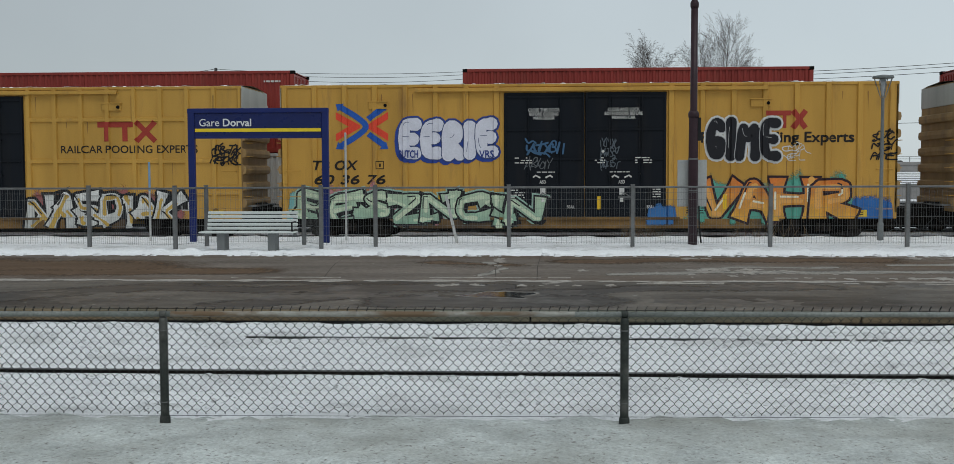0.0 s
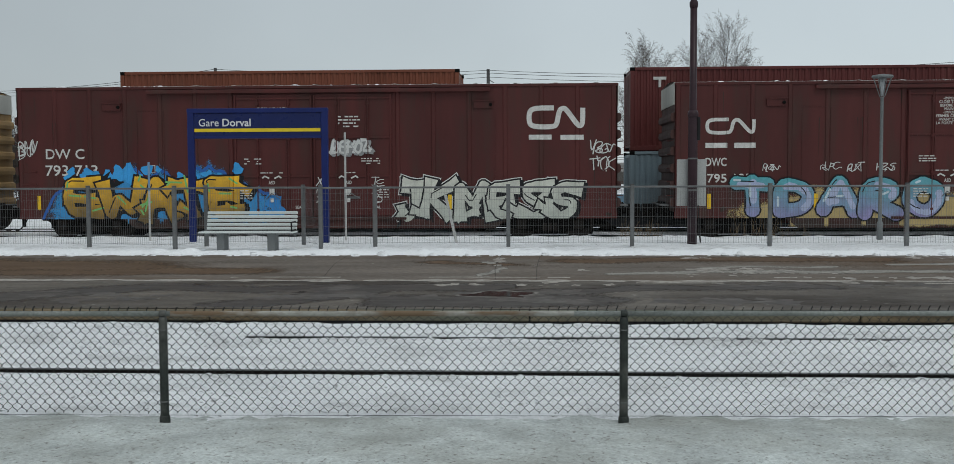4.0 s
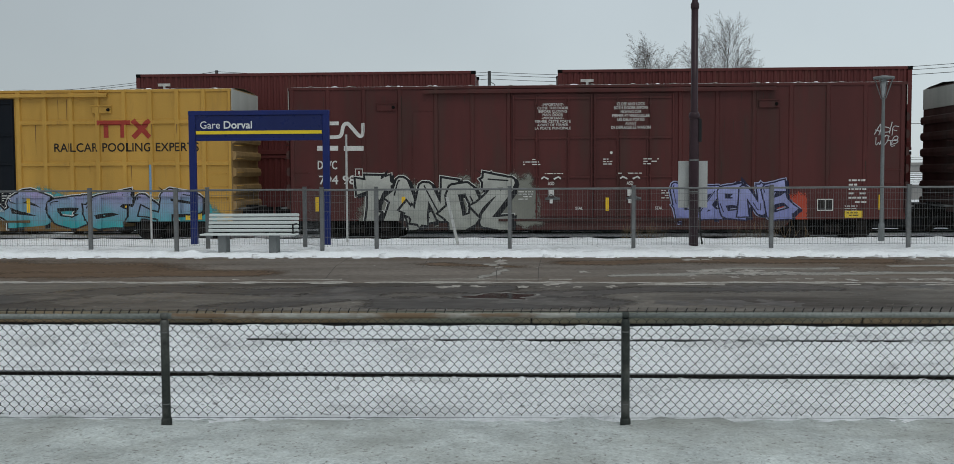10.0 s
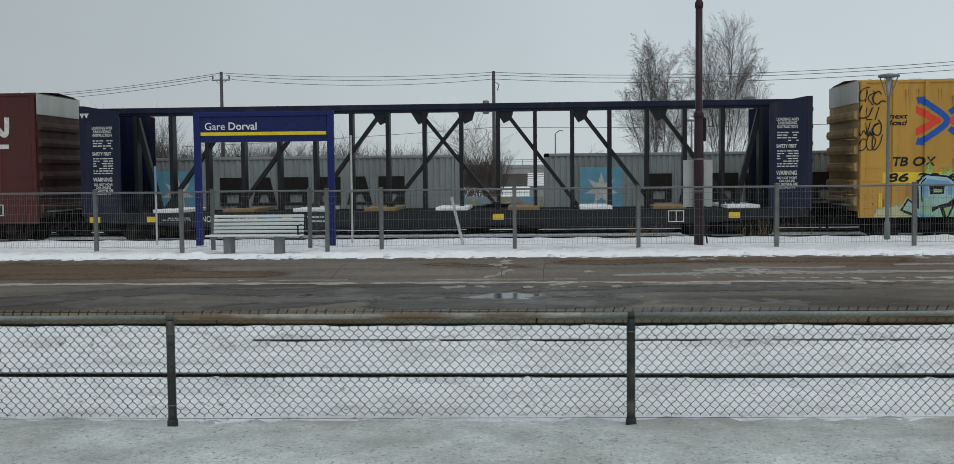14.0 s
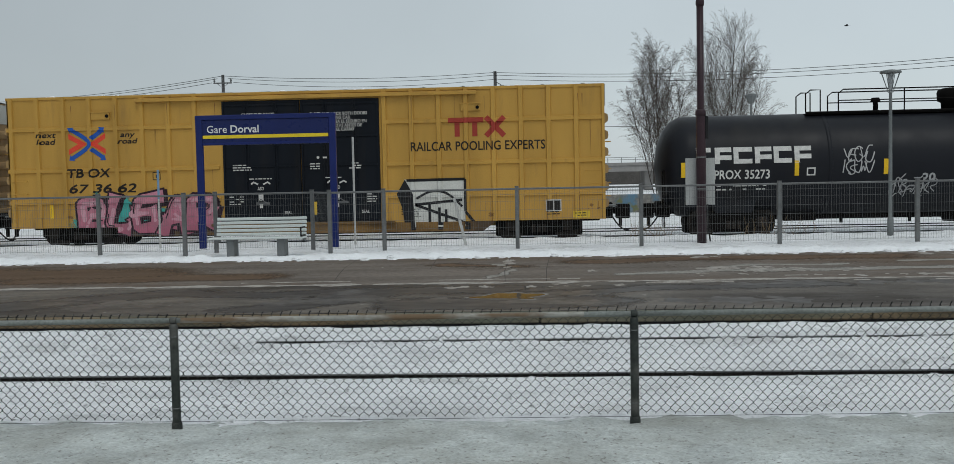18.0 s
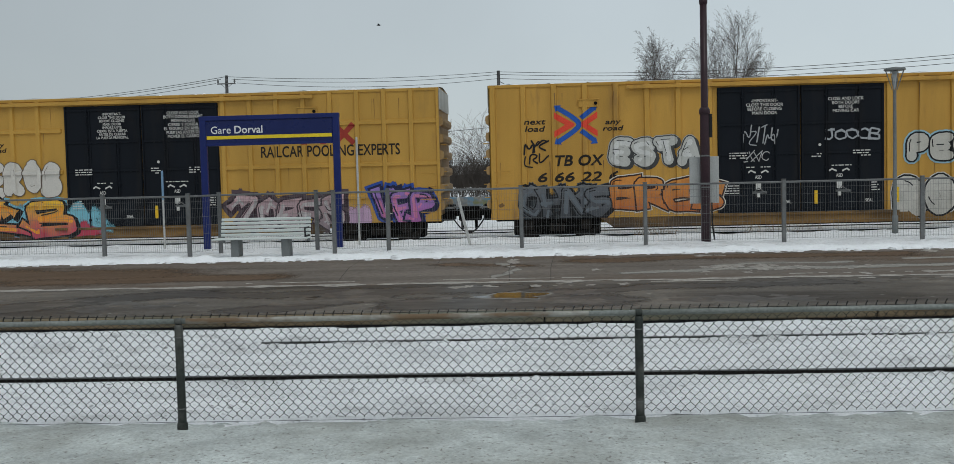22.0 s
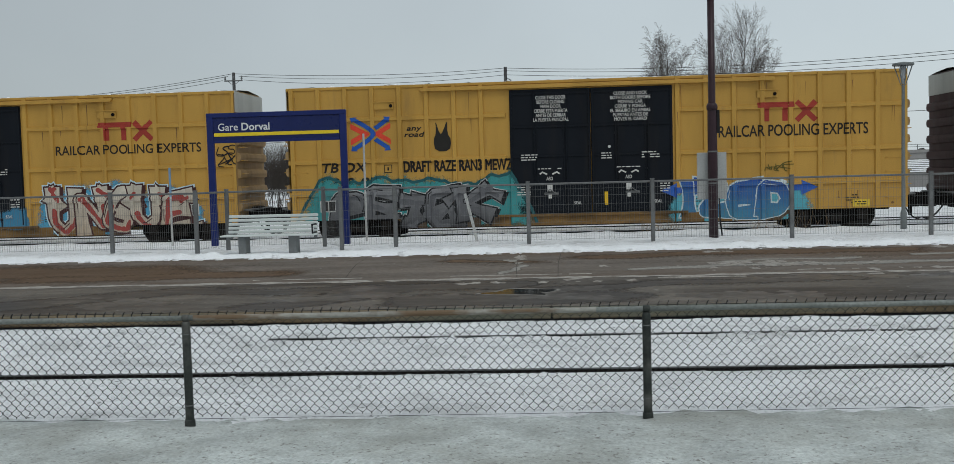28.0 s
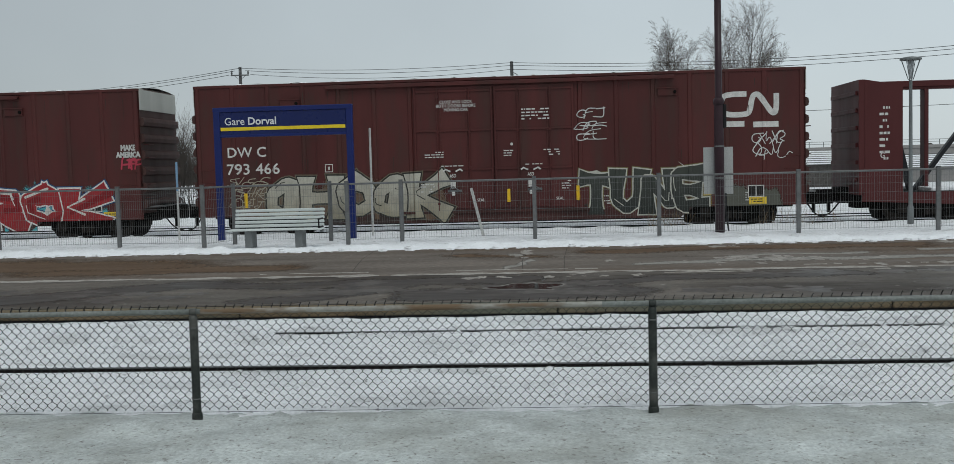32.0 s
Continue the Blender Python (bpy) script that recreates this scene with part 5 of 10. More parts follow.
    for x0, x1 in ((DOOR[0] + 0.01, mid - 0.008), (mid + 0.008, DOOR[1] - 0.01)):
        d = door_leaf(car, x0, x1, style, door_paint)
        for k in (0.30, 0.70):
            g = Geo()
            xr = x0 + (x1 - x0) * k
            g.tube((xr, -0.10, Z_SIDE + 0.05), (xr, -0.10, Z_DOOR - 0.15), 0.018, 6)
            for z in (0.9, 2.0, 3.1, 4.2):
                g.box(xr - 0.04, xr + 0.04, -0.12, -0.06, z, z + 0.07)
            part("lock_rod", g, door_paint, d)
        g = Geo()
        xr = x0 + (x1 - x0) * 0.5
        g.box(xr - 0.22, xr + 0.22, -0.085, -0.06, 1.28, 1.36, 0.008)
        g.path([(xr - 0.2, -0.10, 1.30), (xr - 0.05, -0.14, 1.46), (xr + 0.2, -0.11, 1.30)], 0.016, 5)
        part("handle", g, TM["galv_s"], d, "steel door handle")
    part("underframe", Geo().box(0.1, CAR_LENGTH - 0.1, 1.25, 1.85, 0.55, 0.95, 0.03), TM["under"], car)
    g = Geo()
    for x, w in ((5.0, 1.1), (7.4, 0.5), (9.8, 1.5), (13.2, 0.7)):
        g.box(x, x + w, 0.7, 1.1, 0.42, 0.85, 0.03)
    g.path([(3.6, 0.6, 0.55), (8.0, 0.55, 0.50), (15.0, 0.6, 0.55)], 0.03, 5)
    part("brake_gear", g, TM["under"], car)
    for x in (2.05, CAR_LENGTH - 2.05):
        truck(car, x)
    for a in ((3.82, 14.18) if style == "seam" else ()):
        for q, (u0, u1, w0, w1) in enumerate(((a, a + 0.03, 1.9, 4.02), (a + 0.85, a + 0.88, 1.9, 4.02), (a, a + 0.88, 4.023, 4.055))):
            part("hatch_seam", Geo().box(u0, u1, -0.012, 0.0, w0, w1), paint, car)
    bracket = part("plate", Geo().box(2.75, 3.35, -0.055, 0.0, 4.05, 4.28, 0.008), paint, car, "small raised bracket plate")
    part("plate_lip", Geo().box(2.71, 3.39, -0.085, -0.05, 4.265, 4.30, 0.006), paint, bracket)
    part("stop_bolt", Geo().lathe([(0.05, -0.10), (0.055, -0.05)], 8, (3.27, 0, 4.16), "y"), TM["under"], bracket)
    bracket = part("plate", Geo().box(14.4, 15.0, -0.055, 0.0, 4.05, 4.28, 0.008), paint, car, "small raised bracket plate")
    part("plate_lip", Geo().box(14.36, 15.04, -0.085, -0.05, 4.265, 4.30, 0.006), paint, bracket)
    part("stop_bolt", Geo().lathe([(0.05, -0.10), (0.055, -0.05)], 8, (14.92, 0, 4.16), "y"), TM["under"], bracket)
    return car


TM["galv_s"] = M["galv"]


def tank_car():
    car = new("tank_car")
    R, zc, X0, L = 1.60, 2.20, -0.33, 18.62
    prof = [(0.02, X0), (0.7, X0 + 0.10), (1.15, X0 + 0.27), (1.42, X0 + 0.48), (1.56, X0 + 0.72), (R, X0 + 0.95), (R, L - 0.95), (1.56, L - 0.72), (1.42, L - 0.48), (1.15, L - 0.27), (0.7, L - 0.10), (0.02, L)]
    part("tank_shell", Geo().lathe(prof, 48, (0, 1.55, zc), "x"), TM["tank"], car, "", True)
    g = Geo()
    for x in (4.8, 9.05, 13.3):
        g.lathe([(R + 0.001, x - 0.06), (R + 0.012, x - 0.05), (R + 0.012, x + 0.05), (R + 0.001, x + 0.06)], 48, (0, 1.55, zc), "x")
    part("weld_band", g, TM["tank"], car, "", True)
    platform_top = zc + R
    g = Geo().box(4.3, 10.2, 0.95, 2.15, platform_top - 0.06, platform_top - 0.02)
    for y in (0.95, 2.15):
        g.tube((4.3, y, platform_top), (10.2, y, platform_top), 0.035, 6)
    part("walkway", g, TM["under"], car, "black walkway on the tank top")
    for x0, x1 in ((4.3, 4.75), (5.3, 10.15)):
        for y in (0.95, 2.15):
            g = Geo().path([(x0, y, platform_top), (x0, y, platform_top + 0.58), (x0 + 0.15, y, platform_top + 0.70), (x1, y, platform_top + 0.70), (x1, y, platform_top)], 0.022, 5)
            if x1 > 6:
                g.path([(x0, y, platform_top + 0.36), (x1, y, platform_top + 0.36)], 0.018, 5)
                for x in (7.3, 9.7):
                    g.tube((x, y, platform_top), (x, y, platform_top + 0.7), 0.022, 5)
            part("handrail", g, TM["under"], car)
    part("dome", Geo().lathe([(0.34, platform_top - 0.05), (0.36, platform_top + 0.25), (0.46, platform_top + 0.30), (0.48, platform_top + 0.55), (0.44, platform_top + 0.66), (0.3, platform_top + 0.70)], 20, (9.0, 1.55, 0)), TM["under"], car, "black valve housing", True)
    part("valve", Geo().lathe([(0.08, platform_top), (0.08, platform_top + 0.3), (0.16, platform_top + 0.34), (0.12, platform_top + 0.45)], 10, (6.6, 1.5, 0)), TM["under"], car, "", True)
    for x in (X0 + 2.3, L - 2.3):
        truck(car, x)
        part("bolster_saddle", Geo().prism([(x - 0.55, 0.75), (x + 0.55, 0.75), (x + 0.75, 1.35), (x - 0.75, 1.35)], 0.35, 2.75), TM["tank"], car)
    for s, x in ((-1, X0 + 0.35), (1, L - 0.35)):
        g = Geo().box(min(x, x - s * 1.3), max(x, x - s * 1.3), 1.2, 1.9, 0.72, 1.1, 0.03)
        g.box(min(x, x + s * 0.28), max(x, x + s * 0.28), 0.1, 3.0, 0.95, 1.02, 0.01)
        part("stub_sill", g, TM["under"], car)
        coupler(car, x, s)
        g = Geo()
        for y in (0.1, 0.5):
            g.tube((x + s * 0.2, y, 0.35), (x + s * 0.2, y, 2.1), 0.018, 5)
        for k in range(6):
            g.tube((x + s * 0.2, 0.1, 0.45 + k * 0.3), (x + s * 0.2, 0.5, 0.45 + k * 0.3), 0.014, 5)
        g.path([(x + s * 0.2, 0.1, 2.1), (x + s * 0.2, 3.0, 2.1)], 0.018, 5)
        part("end_ladder", g, TM["under"], car)
    g = Geo()
    for x in (5.4, 7.5, 9.3, 11.4, 13.6):
        g.box(x, x + 0.07, 1.1, 1.2, 0.36, 0.75)
    g.box(3.6, 4.6, 0.9, 1.5, 0.45, 0.7, 0.02)
    g.path([(3.0, 1.2, 0.52), (6.2, 1.2, 0.62), (9, 1.2, 0.55)], 0.03, 5)
    part("brake_gear", g, TM["under"], car)
    part("center_sill", Geo().box(X0 + 1.2, L - 1.2, 1.25, 1.85, 0.48, 0.72, 0.02), TM["under"], car)
    part("belly_outlet", Geo().lathe([(0.30, 0.34), (0.34, 0.46), (0.55, 0.66)], 14, (9.0, 1.55, 0)), TM["under"], car, "", True)
    return car


def centerbeam(paint, frame_paint):
    car = new("centerbeam_flatcar")
    L, YC = 22.7, 1.55
    part("deck", Geo().box(0.2, L - 0.2, 0.06, 3.04, 0.84, 0.96, 0.01), TM["under"], car)
    for y0, y1 in ((0.0, 0.06), (3.04, 3.1)):
        part("side_sill", Geo().prism([(0.1, 0.95), (0.1, 0.70), (4.2, 0.50), (L - 4.2, 0.50), (L - 0.1, 0.70), (L - 0.1, 0.95)], y0, y1), frame_paint, car)
    part("underframe", Geo().box(0.2, L - 0.2, 1.2, 1.9, 0.45, 0.84, 0.02), TM["under"], car)
    for x in (0.0, L - 0.16):
        b = part("bulkhead", Geo().box(x, x + 0.16, 0.0, 3.1, 0.90, 4.35, 0.01), paint, car, "full-width end bulkhead")
        s = 1 if x < 1 else -1
        xa = x + 0.16 if s > 0 else x
        for y in (0.0, 3.04):
            part("wing_plate", Geo().prism([(xa, 0.95), (xa + s * 1.12, 0.95), (xa + s * 1.12, 4.15), (xa, 4.35)], y, y + 0.06), paint, b, "tall side plate carrying instructions")
        g = Geo()
        for k in range(6):
            z = 1.3 + k * 0.52
            g.box(x - 0.06 if s > 0 else x + 0.16, x if s > 0 else x + 0.22, 0.15, 2.95, z, z + 0.12, 0.01)
        part("stiffener", g, paint, b)
    g = Geo().box(0.1, L - 0.1, YC - 0.24, YC + 0.24, 4.17, 4.36, 0.015)
    g.box(0.1, L - 0.1, YC - 0.18, YC + 0.18, 4.10, 4.17)
    part("top_chord", g, paint, car)
    for k in range(18):
        x = 1.25 + k * (L - 2.5) / 17
        part("post", Geo().box(x - 0.062, x + 0.062, YC - 0.2, YC + 0.2, 0.95, 4.11, 0.008), TM["dark_frame"] if frame_paint is not TM["beam_maroon"] else frame_paint, car)
    mid = L / 2
    for off, foot in ((6.9, 9.25), (4.4, 6.8), (2.0, 4.4), (-0.75, 1.8)):
        for s in (-1, 1):
            xt, xb = mid + s * off, mid + s * foot
            d = 0.075
            part("diagonal", Geo().prism([(xt - d, 4.11), (xt + d, 4.11), (xb + d, 0.96), (xb - d, 0.96)], YC - 0.1 + 0.02 * s, YC + 0.1 + 0.02 * s), TM["dark_frame"], car)
            part("gusset", Geo().prism([(xt - 0.28, 4.11), (xt + 0.28, 4.11), (xt + 0.20, 3.84), (xt - 0.04, 3.72)][::1], YC - 0.13, YC + 0.13), TM["dark_frame"], car)
    for s in (-1, 1):
        xt, xb = mid + s * 10.1, mid + s * 9.35
        part("diagonal", Geo().prism([(xt - 0.08, 4.11), (xt + 0.08, 4.11), (xb + 0.08, 0.96), (xb - 0.08, 0.96)], YC - 0.1, YC + 0.1), TM["dark_frame"], car)
    for k in range(9):
        x = 2.2 + k * 2.25
        part("dunnage_block", Geo().box(x, x + 1.0, 0.25, 2.85, 0.96, 1.07, 0.01), TM["wood"] if k % 2 else M["snow_clean"], car, "wooden riser dusted with snow")
    for x in (2.3, L - 2.3):
        truck(car, x)
    for s, x in ((-1, 0.0), (1, L)):
        coupler(car, x, s)
    return car


# ---- the near train, car by car ----
STARTS = (-27.80, -7.75, 12.88, 33.45, 53.98, 74.02, 94.17, 114.79, 135.23, 155.41, 179.47, 199.67, 220.45, 240.43, 260.77, 280.79, 301.44, 321.91, 342.47, 363.06, 383.42)
KINDS = "GPPSSPGSSCPGTGPPGGSSD"
SIDES = {"P": Side("posts"), "G": Side("grid"), "S": Side("seam")}
CARS = []
templates = {}
for i, (kind, x) in enumerate(zip(KINDS, STARTS)):
    at = Matrix.Translation((x, FACE_Y, RAIL_TOP))
    if kind in templates:
        car = copy_thing(templates[kind], at)
    elif kind == "P":
        car = boxcar("posts", TM["yellow"], TM["door_black"], TM["end_steel"])
    elif kind == "G":
        car = boxcar("grid", TM["yellow_b"], TM["door_black"], TM["end_steel"])
    elif kind == "S":
        car = boxcar("seam", TM["maroon"], TM["maroon"], TM["end_maroon"])
    elif kind == "T":
        car = tank_car()
    elif kind == "C":
        car = centerbeam(TM["navy"], TM["dark_frame"])
    else:
        car = centerbeam(TM["beam_maroon"], TM["beam_maroon"])
    car.matrix_basis = at
    templates.setdefault(kind, car)
    CARS.append(car)

# ---- the container train on the far track ----
BOX_Y = 36.43
CT = {k: material("container_" + k, rgb, 0.5, dark=0.75, tint=(0.14, 0.09, 0.06), tint_amount=0.35, tint_scale=1.5, tint_edge=(0.55, 0.8), **GRIME) for k, rgb in {
    "red": (0.30, 0.045, 0.036), "maroon": (0.125, 0.030, 0.028), "grey": (0.30, 0.33, 0.33), "blue_grey": (0.25, 0.33, 0.37), "white": (0.55, 0.56, 0.55), "slate": (0.12, 0.16, 0.18), "teal": (0.06, 0.12, 0.13), "rust": (0.22, 0.07, 0.04)}.items()}


def container(colour, height, label):
    c = new("shipping_container")
    L, W = 12.19, 2.44
    m = CT[colour]
    xs, ys = [], []
    x = 0.16
    while x < L - 0.2:
        for dx, y in ((0.0, 0.0), (0.07, 0.0), (0.105, 0.036), (0.175, 0.036)):
            xs.append(x + dx)
            ys.append(y)
        x += 0.278 - 0.068
    n = len(xs)
    for name, yy, s in (("side_panel", 0.02, 1), ("far_panel", W - 0.02, -1)):
        g = Geo()
        g.v = [(xx, yy + s * y, z) for z in (0.16, height - 0.1) for xx, y in zip(xs, ys)]
        g.f = [(i, i + 1, n + i + 1, n + i) for i in range(n - 1)]
        part(name, g, m, c, "corrugated steel panel")
    part("roof_panel", Geo().box(0.05, L - 0.05, 0.05, W - 0.05, height - 0.06, height - 0.03), m, c)
    part("floor", Geo().box(0.05, L - 0.05, 0.05, W - 0.05, 0.10, 0.16), TM["under"], c)
    for y in (0.0, W - 0.06):
        part("top_rail", Geo().box(0.1, L - 0.1, y, y + 0.06, height - 0.10, height - 0.0, 0.006), m, c)
        part("bottom_rail", Geo().box(0.1, L - 0.1, y, y + 0.06, 0.0, 0.16, 0.006), m, c)
    for x in (0.0, L - 0.15):
        for y in (0.0, W - 0.15):
            part("corner_post", Geo().box(x, x + 0.15, y, y + 0.15, 0.12, height - 0.12, 0.008), m, c)
            for z in (0.0, height - 0.118):
                part("corner_casting", Geo().box(x - 0.004, x + 0.172, y - 0.004, y + 0.16, z, z + 0.122, 0.012), TM["under"] if z else m, c)
        g = Geo().box(x + 0.04, x + 0.10, 0.15, W - 0.15, 0.12, height - 0.1)
        for k in range(9):
            y = 0.25 + k * 0.235
            g.box(x - 0.0 if x < 1 else x + 0.10, x + 0.04 if x < 1 else x + 0.145, y, y + 0.10, 0.2, height - 0.2)
        part("end_panel", g, m, c)
    return tagged(c, label, "container", "shipping containers")


def well_car(x0, x1, label):
    w = new("well_car")
    L = x1 - x0
    for y in (-0.14, 2.50):
        part("side_girder", Geo().prism([(0.4, 0.62), (L - 0.4, 0.62), (L - 1.2, 0.16), (1.2, 0.16)], y, y + 0.08), TM["dark_frame"], w)
        part("top_rail", Geo().box(0.3, L - 0.3, y - 0.03, y + 0.11, 0.62, 0.70, 0.01), TM["dark_frame"], w)
    part("well_floor", Geo().box(1.2, L - 1.2, -0.1, 2.55, 0.14, 0.20), TM["under"], w)
    for x in (0.1, L - 0.1):
        part("end_platform", Geo().box(x - 0.75, x + 0.75, 0.1, 2.35, 0.84, 0.98, 0.01), TM["dark_frame"], w)
        truck(w, x, -0.33)
    return tagged(w, label, "well car", "well cars")


SINGLE_Z = RAIL_TOP + 0.205
STACKS = [(-20.6, "white", "red"), (-2.4, "maroon", "red"), (-39.0, "slate", "maroon"), (-61.0, "blue_grey", "maroon"), (-79.2, "maroon", "rust"), (-99.5, "teal", None), (-120.0, "slate", None), (-135.1, "rust", None),
          (-148.75, "red", "blue_grey"), (-163.9, "maroon", "maroon"), (-179.0, "maroon", "maroon"), (-197.9, "maroon", None), (-217.4, "grey", None), (-232.6, "grey", None), (-247.8, "grey", None), (-263.0, "grey", None), (-278.2, "blue_grey", None),
          (15.0, "grey", "red"), (31.0, "maroon", "maroon")]
COLOUR_WORDS = {"red": "bright red", "maroon": "dark maroon", "grey": "pale grey", "blue_grey": "blue-grey", "white": "off-white", "slate": "dark slate", "teal": "dark teal", "rust": "rust-brown"}
FAR_THINGS = []
made_box, BOXES = {}, {}
for x, low, high in STACKS:
    w = well_car(-1.7, 13.9, "black well car carrying shipping containers")
    w.matrix_basis = Matrix.Translation((x - 1.7, BOX_Y, RAIL_TOP))
    FAR_THINGS.append(w)
    for colour, z, h in ((low, SINGLE_Z, 2.59), (high, SINGLE_Z + 2.63, 2.59 if x == -39.0 else 2.896)):
        if not colour:
            continue
        at = Matrix.Translation((x, BOX_Y, z))
        key = (colour, h)
        if key in made_box:
            c = copy_thing(made_box[key], at)
        else:
            c = made_box[key] = container(colour, h, COLOUR_WORDS[colour] + " corrugated steel shipping container riding a well car")
            c.matrix_basis = at
        BOXES[x, z > 1] = c
        FAR_THINGS.append(c)

# ---- lettering and spray paint that lie on the relief of the cars' sides ----
import itertools
from mathutils.geometry import tessellate_polygon

CHARS = "ABCDEFGHIJKLMNOPQRSTUVWXYZabcdefghijklmnopqrstuvwxyz0123456789-."


def outlines_of_font():
    """Every character's outlines at cap height one, and its advance."""
    obs = {}
    for c in CHARS + "|":
        for body in (c, "|" + c + "|"):
            cu = bpy.data.curves.new("type", "FONT")
            cu.body, cu.resolution_u = body, 3
            obs[body] = bpy.data.objects.new("type", cu)
            scene.collection.objects.link(obs[body])
    graph = bpy.context.evaluated_depsgraph_get()
    meshes = {b: bpy.data.meshes.new_from_object(o.evaluated_get(graph)) for b, o in obs.items()}

    def span(me):
        xs = [v.co.x for v in me.vertices]
        return max(xs) - min(xs)

    cap = max(v.co.y for v in meshes["H"].vertices)
    bar = span(meshes["||"]) if "||" in meshes else 0
    bars = span(meshes["|||"])
    step = (bars - span(meshes["|"])) / 2
    table = {}
    for c in CHARS:
        me = meshes[c]
        count, nxt = {}, {}
        for p in me.polygons:
            vs = list(p.vertices)
            for a, b in zip(vs, vs[1:] + vs[:1]):
                count[a, b] = count.get((a, b), 0) + 1
        for a, b in count:
            if (b, a) not in count:
                nxt[a] = b
        loops = []
        while nxt:
            a0 = a = next(iter(nxt))
            loop = []
            while a in nxt:
                loop.append((me.vertices[a].co.x / cap, me.vertices[a].co.y / cap))
                a = nxt.pop(a)
            if len(loop) > 2:
                loops.append(loop)
        table[c] = (loops, (span(meshes["|" + c + "|"]) - span(meshes["|"]) - step) / cap)
    for o in obs.values():
        cu = o.data
        bpy.data.objects.remove(o)
        bpy.data.curves.remove(cu)
    for me in meshes.values():
        bpy.data.meshes.remove(me)
    return table


FONT = outlines_of_font()


def fill(loops):
    """Triangles of a shape given by outlines; inner outlines are holes."""
    pts = [p for lp in loops for p in lp]
    tris = tessellate_polygon([[Vector((x, z, 0)) for x, z in lp] for lp in loops])
    return [tuple(pts[i] for i in t) for t in tris]


def ribbon_of(loop, w, closed=True):
    """A band of width w along a line."""
    n = len(loop)
    left, right = [], []
    for i in range(n):
        p = Vector(loop[i])
        a = Vector(loop[i - 1] if closed or i else loop[i])
        b = Vector(loop[(i + 1) % n] if closed or i < n - 1 else loop[i])
        d0, d1 = (p - a), (b - p)
        d = (d0.normalized() if d0.length > 1e-6 else Vector((0, 0))) + (d1.normalized() if d1.length > 1e-6 else Vector((0, 0)))
        if d.length < 1e-4:
            d = d1 if d1.length > 1e-6 else Vector((1, 0))
        d.normalize()
        nrm = Vector((-d.y, d.x)) * (w / 2)
        left.append(tuple(p + nrm))
        right.append(tuple(p - nrm))
    out = []
    for i in range(n if closed else n - 1):
        j = (i + 1) % n
        out.append((left[i], right[i], right[j]))
        out.append((left[i], right[j], left[j]))
    return out


def smooth(loop, rounds=1, closed=True):
    for _ in range(rounds):
        res = []
        n = len(loop)
        for i in range(n if closed else n - 1):
            (ax, az), (bx, bz) = loop[i], loop[(i + 1) % n]
            res += [(ax * 0.75 + bx * 0.25, az * 0.75 + bz * 0.25), (ax * 0.25 + bx * 0.75, az * 0.25 + bz * 0.75)]
        loop = res if closed else [loop[0]] + res + [loop[-1]]
    return loop


def split(tris, axis, c):
    out = []
    for t in tris:
        v = [p[axis] for p in t]
        if max(v) <= c + 1e-6 or min(v) >= c - 1e-6:
            out.append(t)
            continue
        lo, hi = [], []
        for k in range(3):
            a, b = t[k], t[(k + 1) % 3]
            (lo if a[axis] <= c else hi).append(a)
            if (a[axis] - c) * (b[axis] - c) < 0:
                s = (c - a[axis]) / (b[axis] - a[axis])
                m = tuple(a[q] + s * (b[q] - a[q]) for q in range(len(a)))
                lo.append(m)
                hi.append(m)
        for poly in (lo, hi):
            for k in range(1, len(poly) - 1):
                out.append((poly[0], poly[k], poly[k + 1]))
    return out


def drape(name, tris, lift, mat, car, side, label=""):
    """Lays flat paint (x, z, extra lift) on a car's side."""
    if not tris:
        return None
    tris = [tuple(p if len(p) > 2 else (p[0], p[1], 0.0) for p in t) for t in tris]
    misty, covers = len(tris[0][0]) > 3, []
    x0, x1 = min(p[0] for t in tris for p in t), max(p[0] for t in tris for p in t)
    z0, z1 = min(p[1] for t in tris for p in t), max(p[1] for t in tris for p in t)
    if side:
        for c in side.cut_x:
            if x0 < c < x1:
                tris = split(tris, 0, c)
        for c in side.cut_z:
            if z0 < c < z1:
                tris = split(tris, 1, c)
        tris = [t for t in tris if side.holds(sum(p[0] for p in t) / 3, sum(p[1] for p in t) / 3)]
    if not tris:
        return None
    g = Geo()
    index = {}
    for t in tris:
        area = (t[1][0] - t[0][0]) * (t[2][1] - t[0][1]) - (t[2][0] - t[0][0]) * (t[1][1] - t[0][1])
        if abs(area) < 1e-8:
            continue
        face = []
        for p in (t if area > 0 else t[::-1]):
            key = (round(p[0], 4), round(p[1], 4), round(p[2], 5))
            if key not in index:
                index[key] = len(g.v)
                d = side.out(p[0], p[1]) if side else 0.0
                g.v.append((p[0], -(d + lift + p[2]), p[1]))
                if misty:
                    covers.append(p[3])
            face.append(index[key])
        if len(set(face)) == 3:
            g.f.append(tuple(face))
    ob = part(name, g, mat, car, label)
    if misty:
        ob.data.attributes.new("cover", "FLOAT", "POINT").data.foreach_set("value", covers)
    return ob


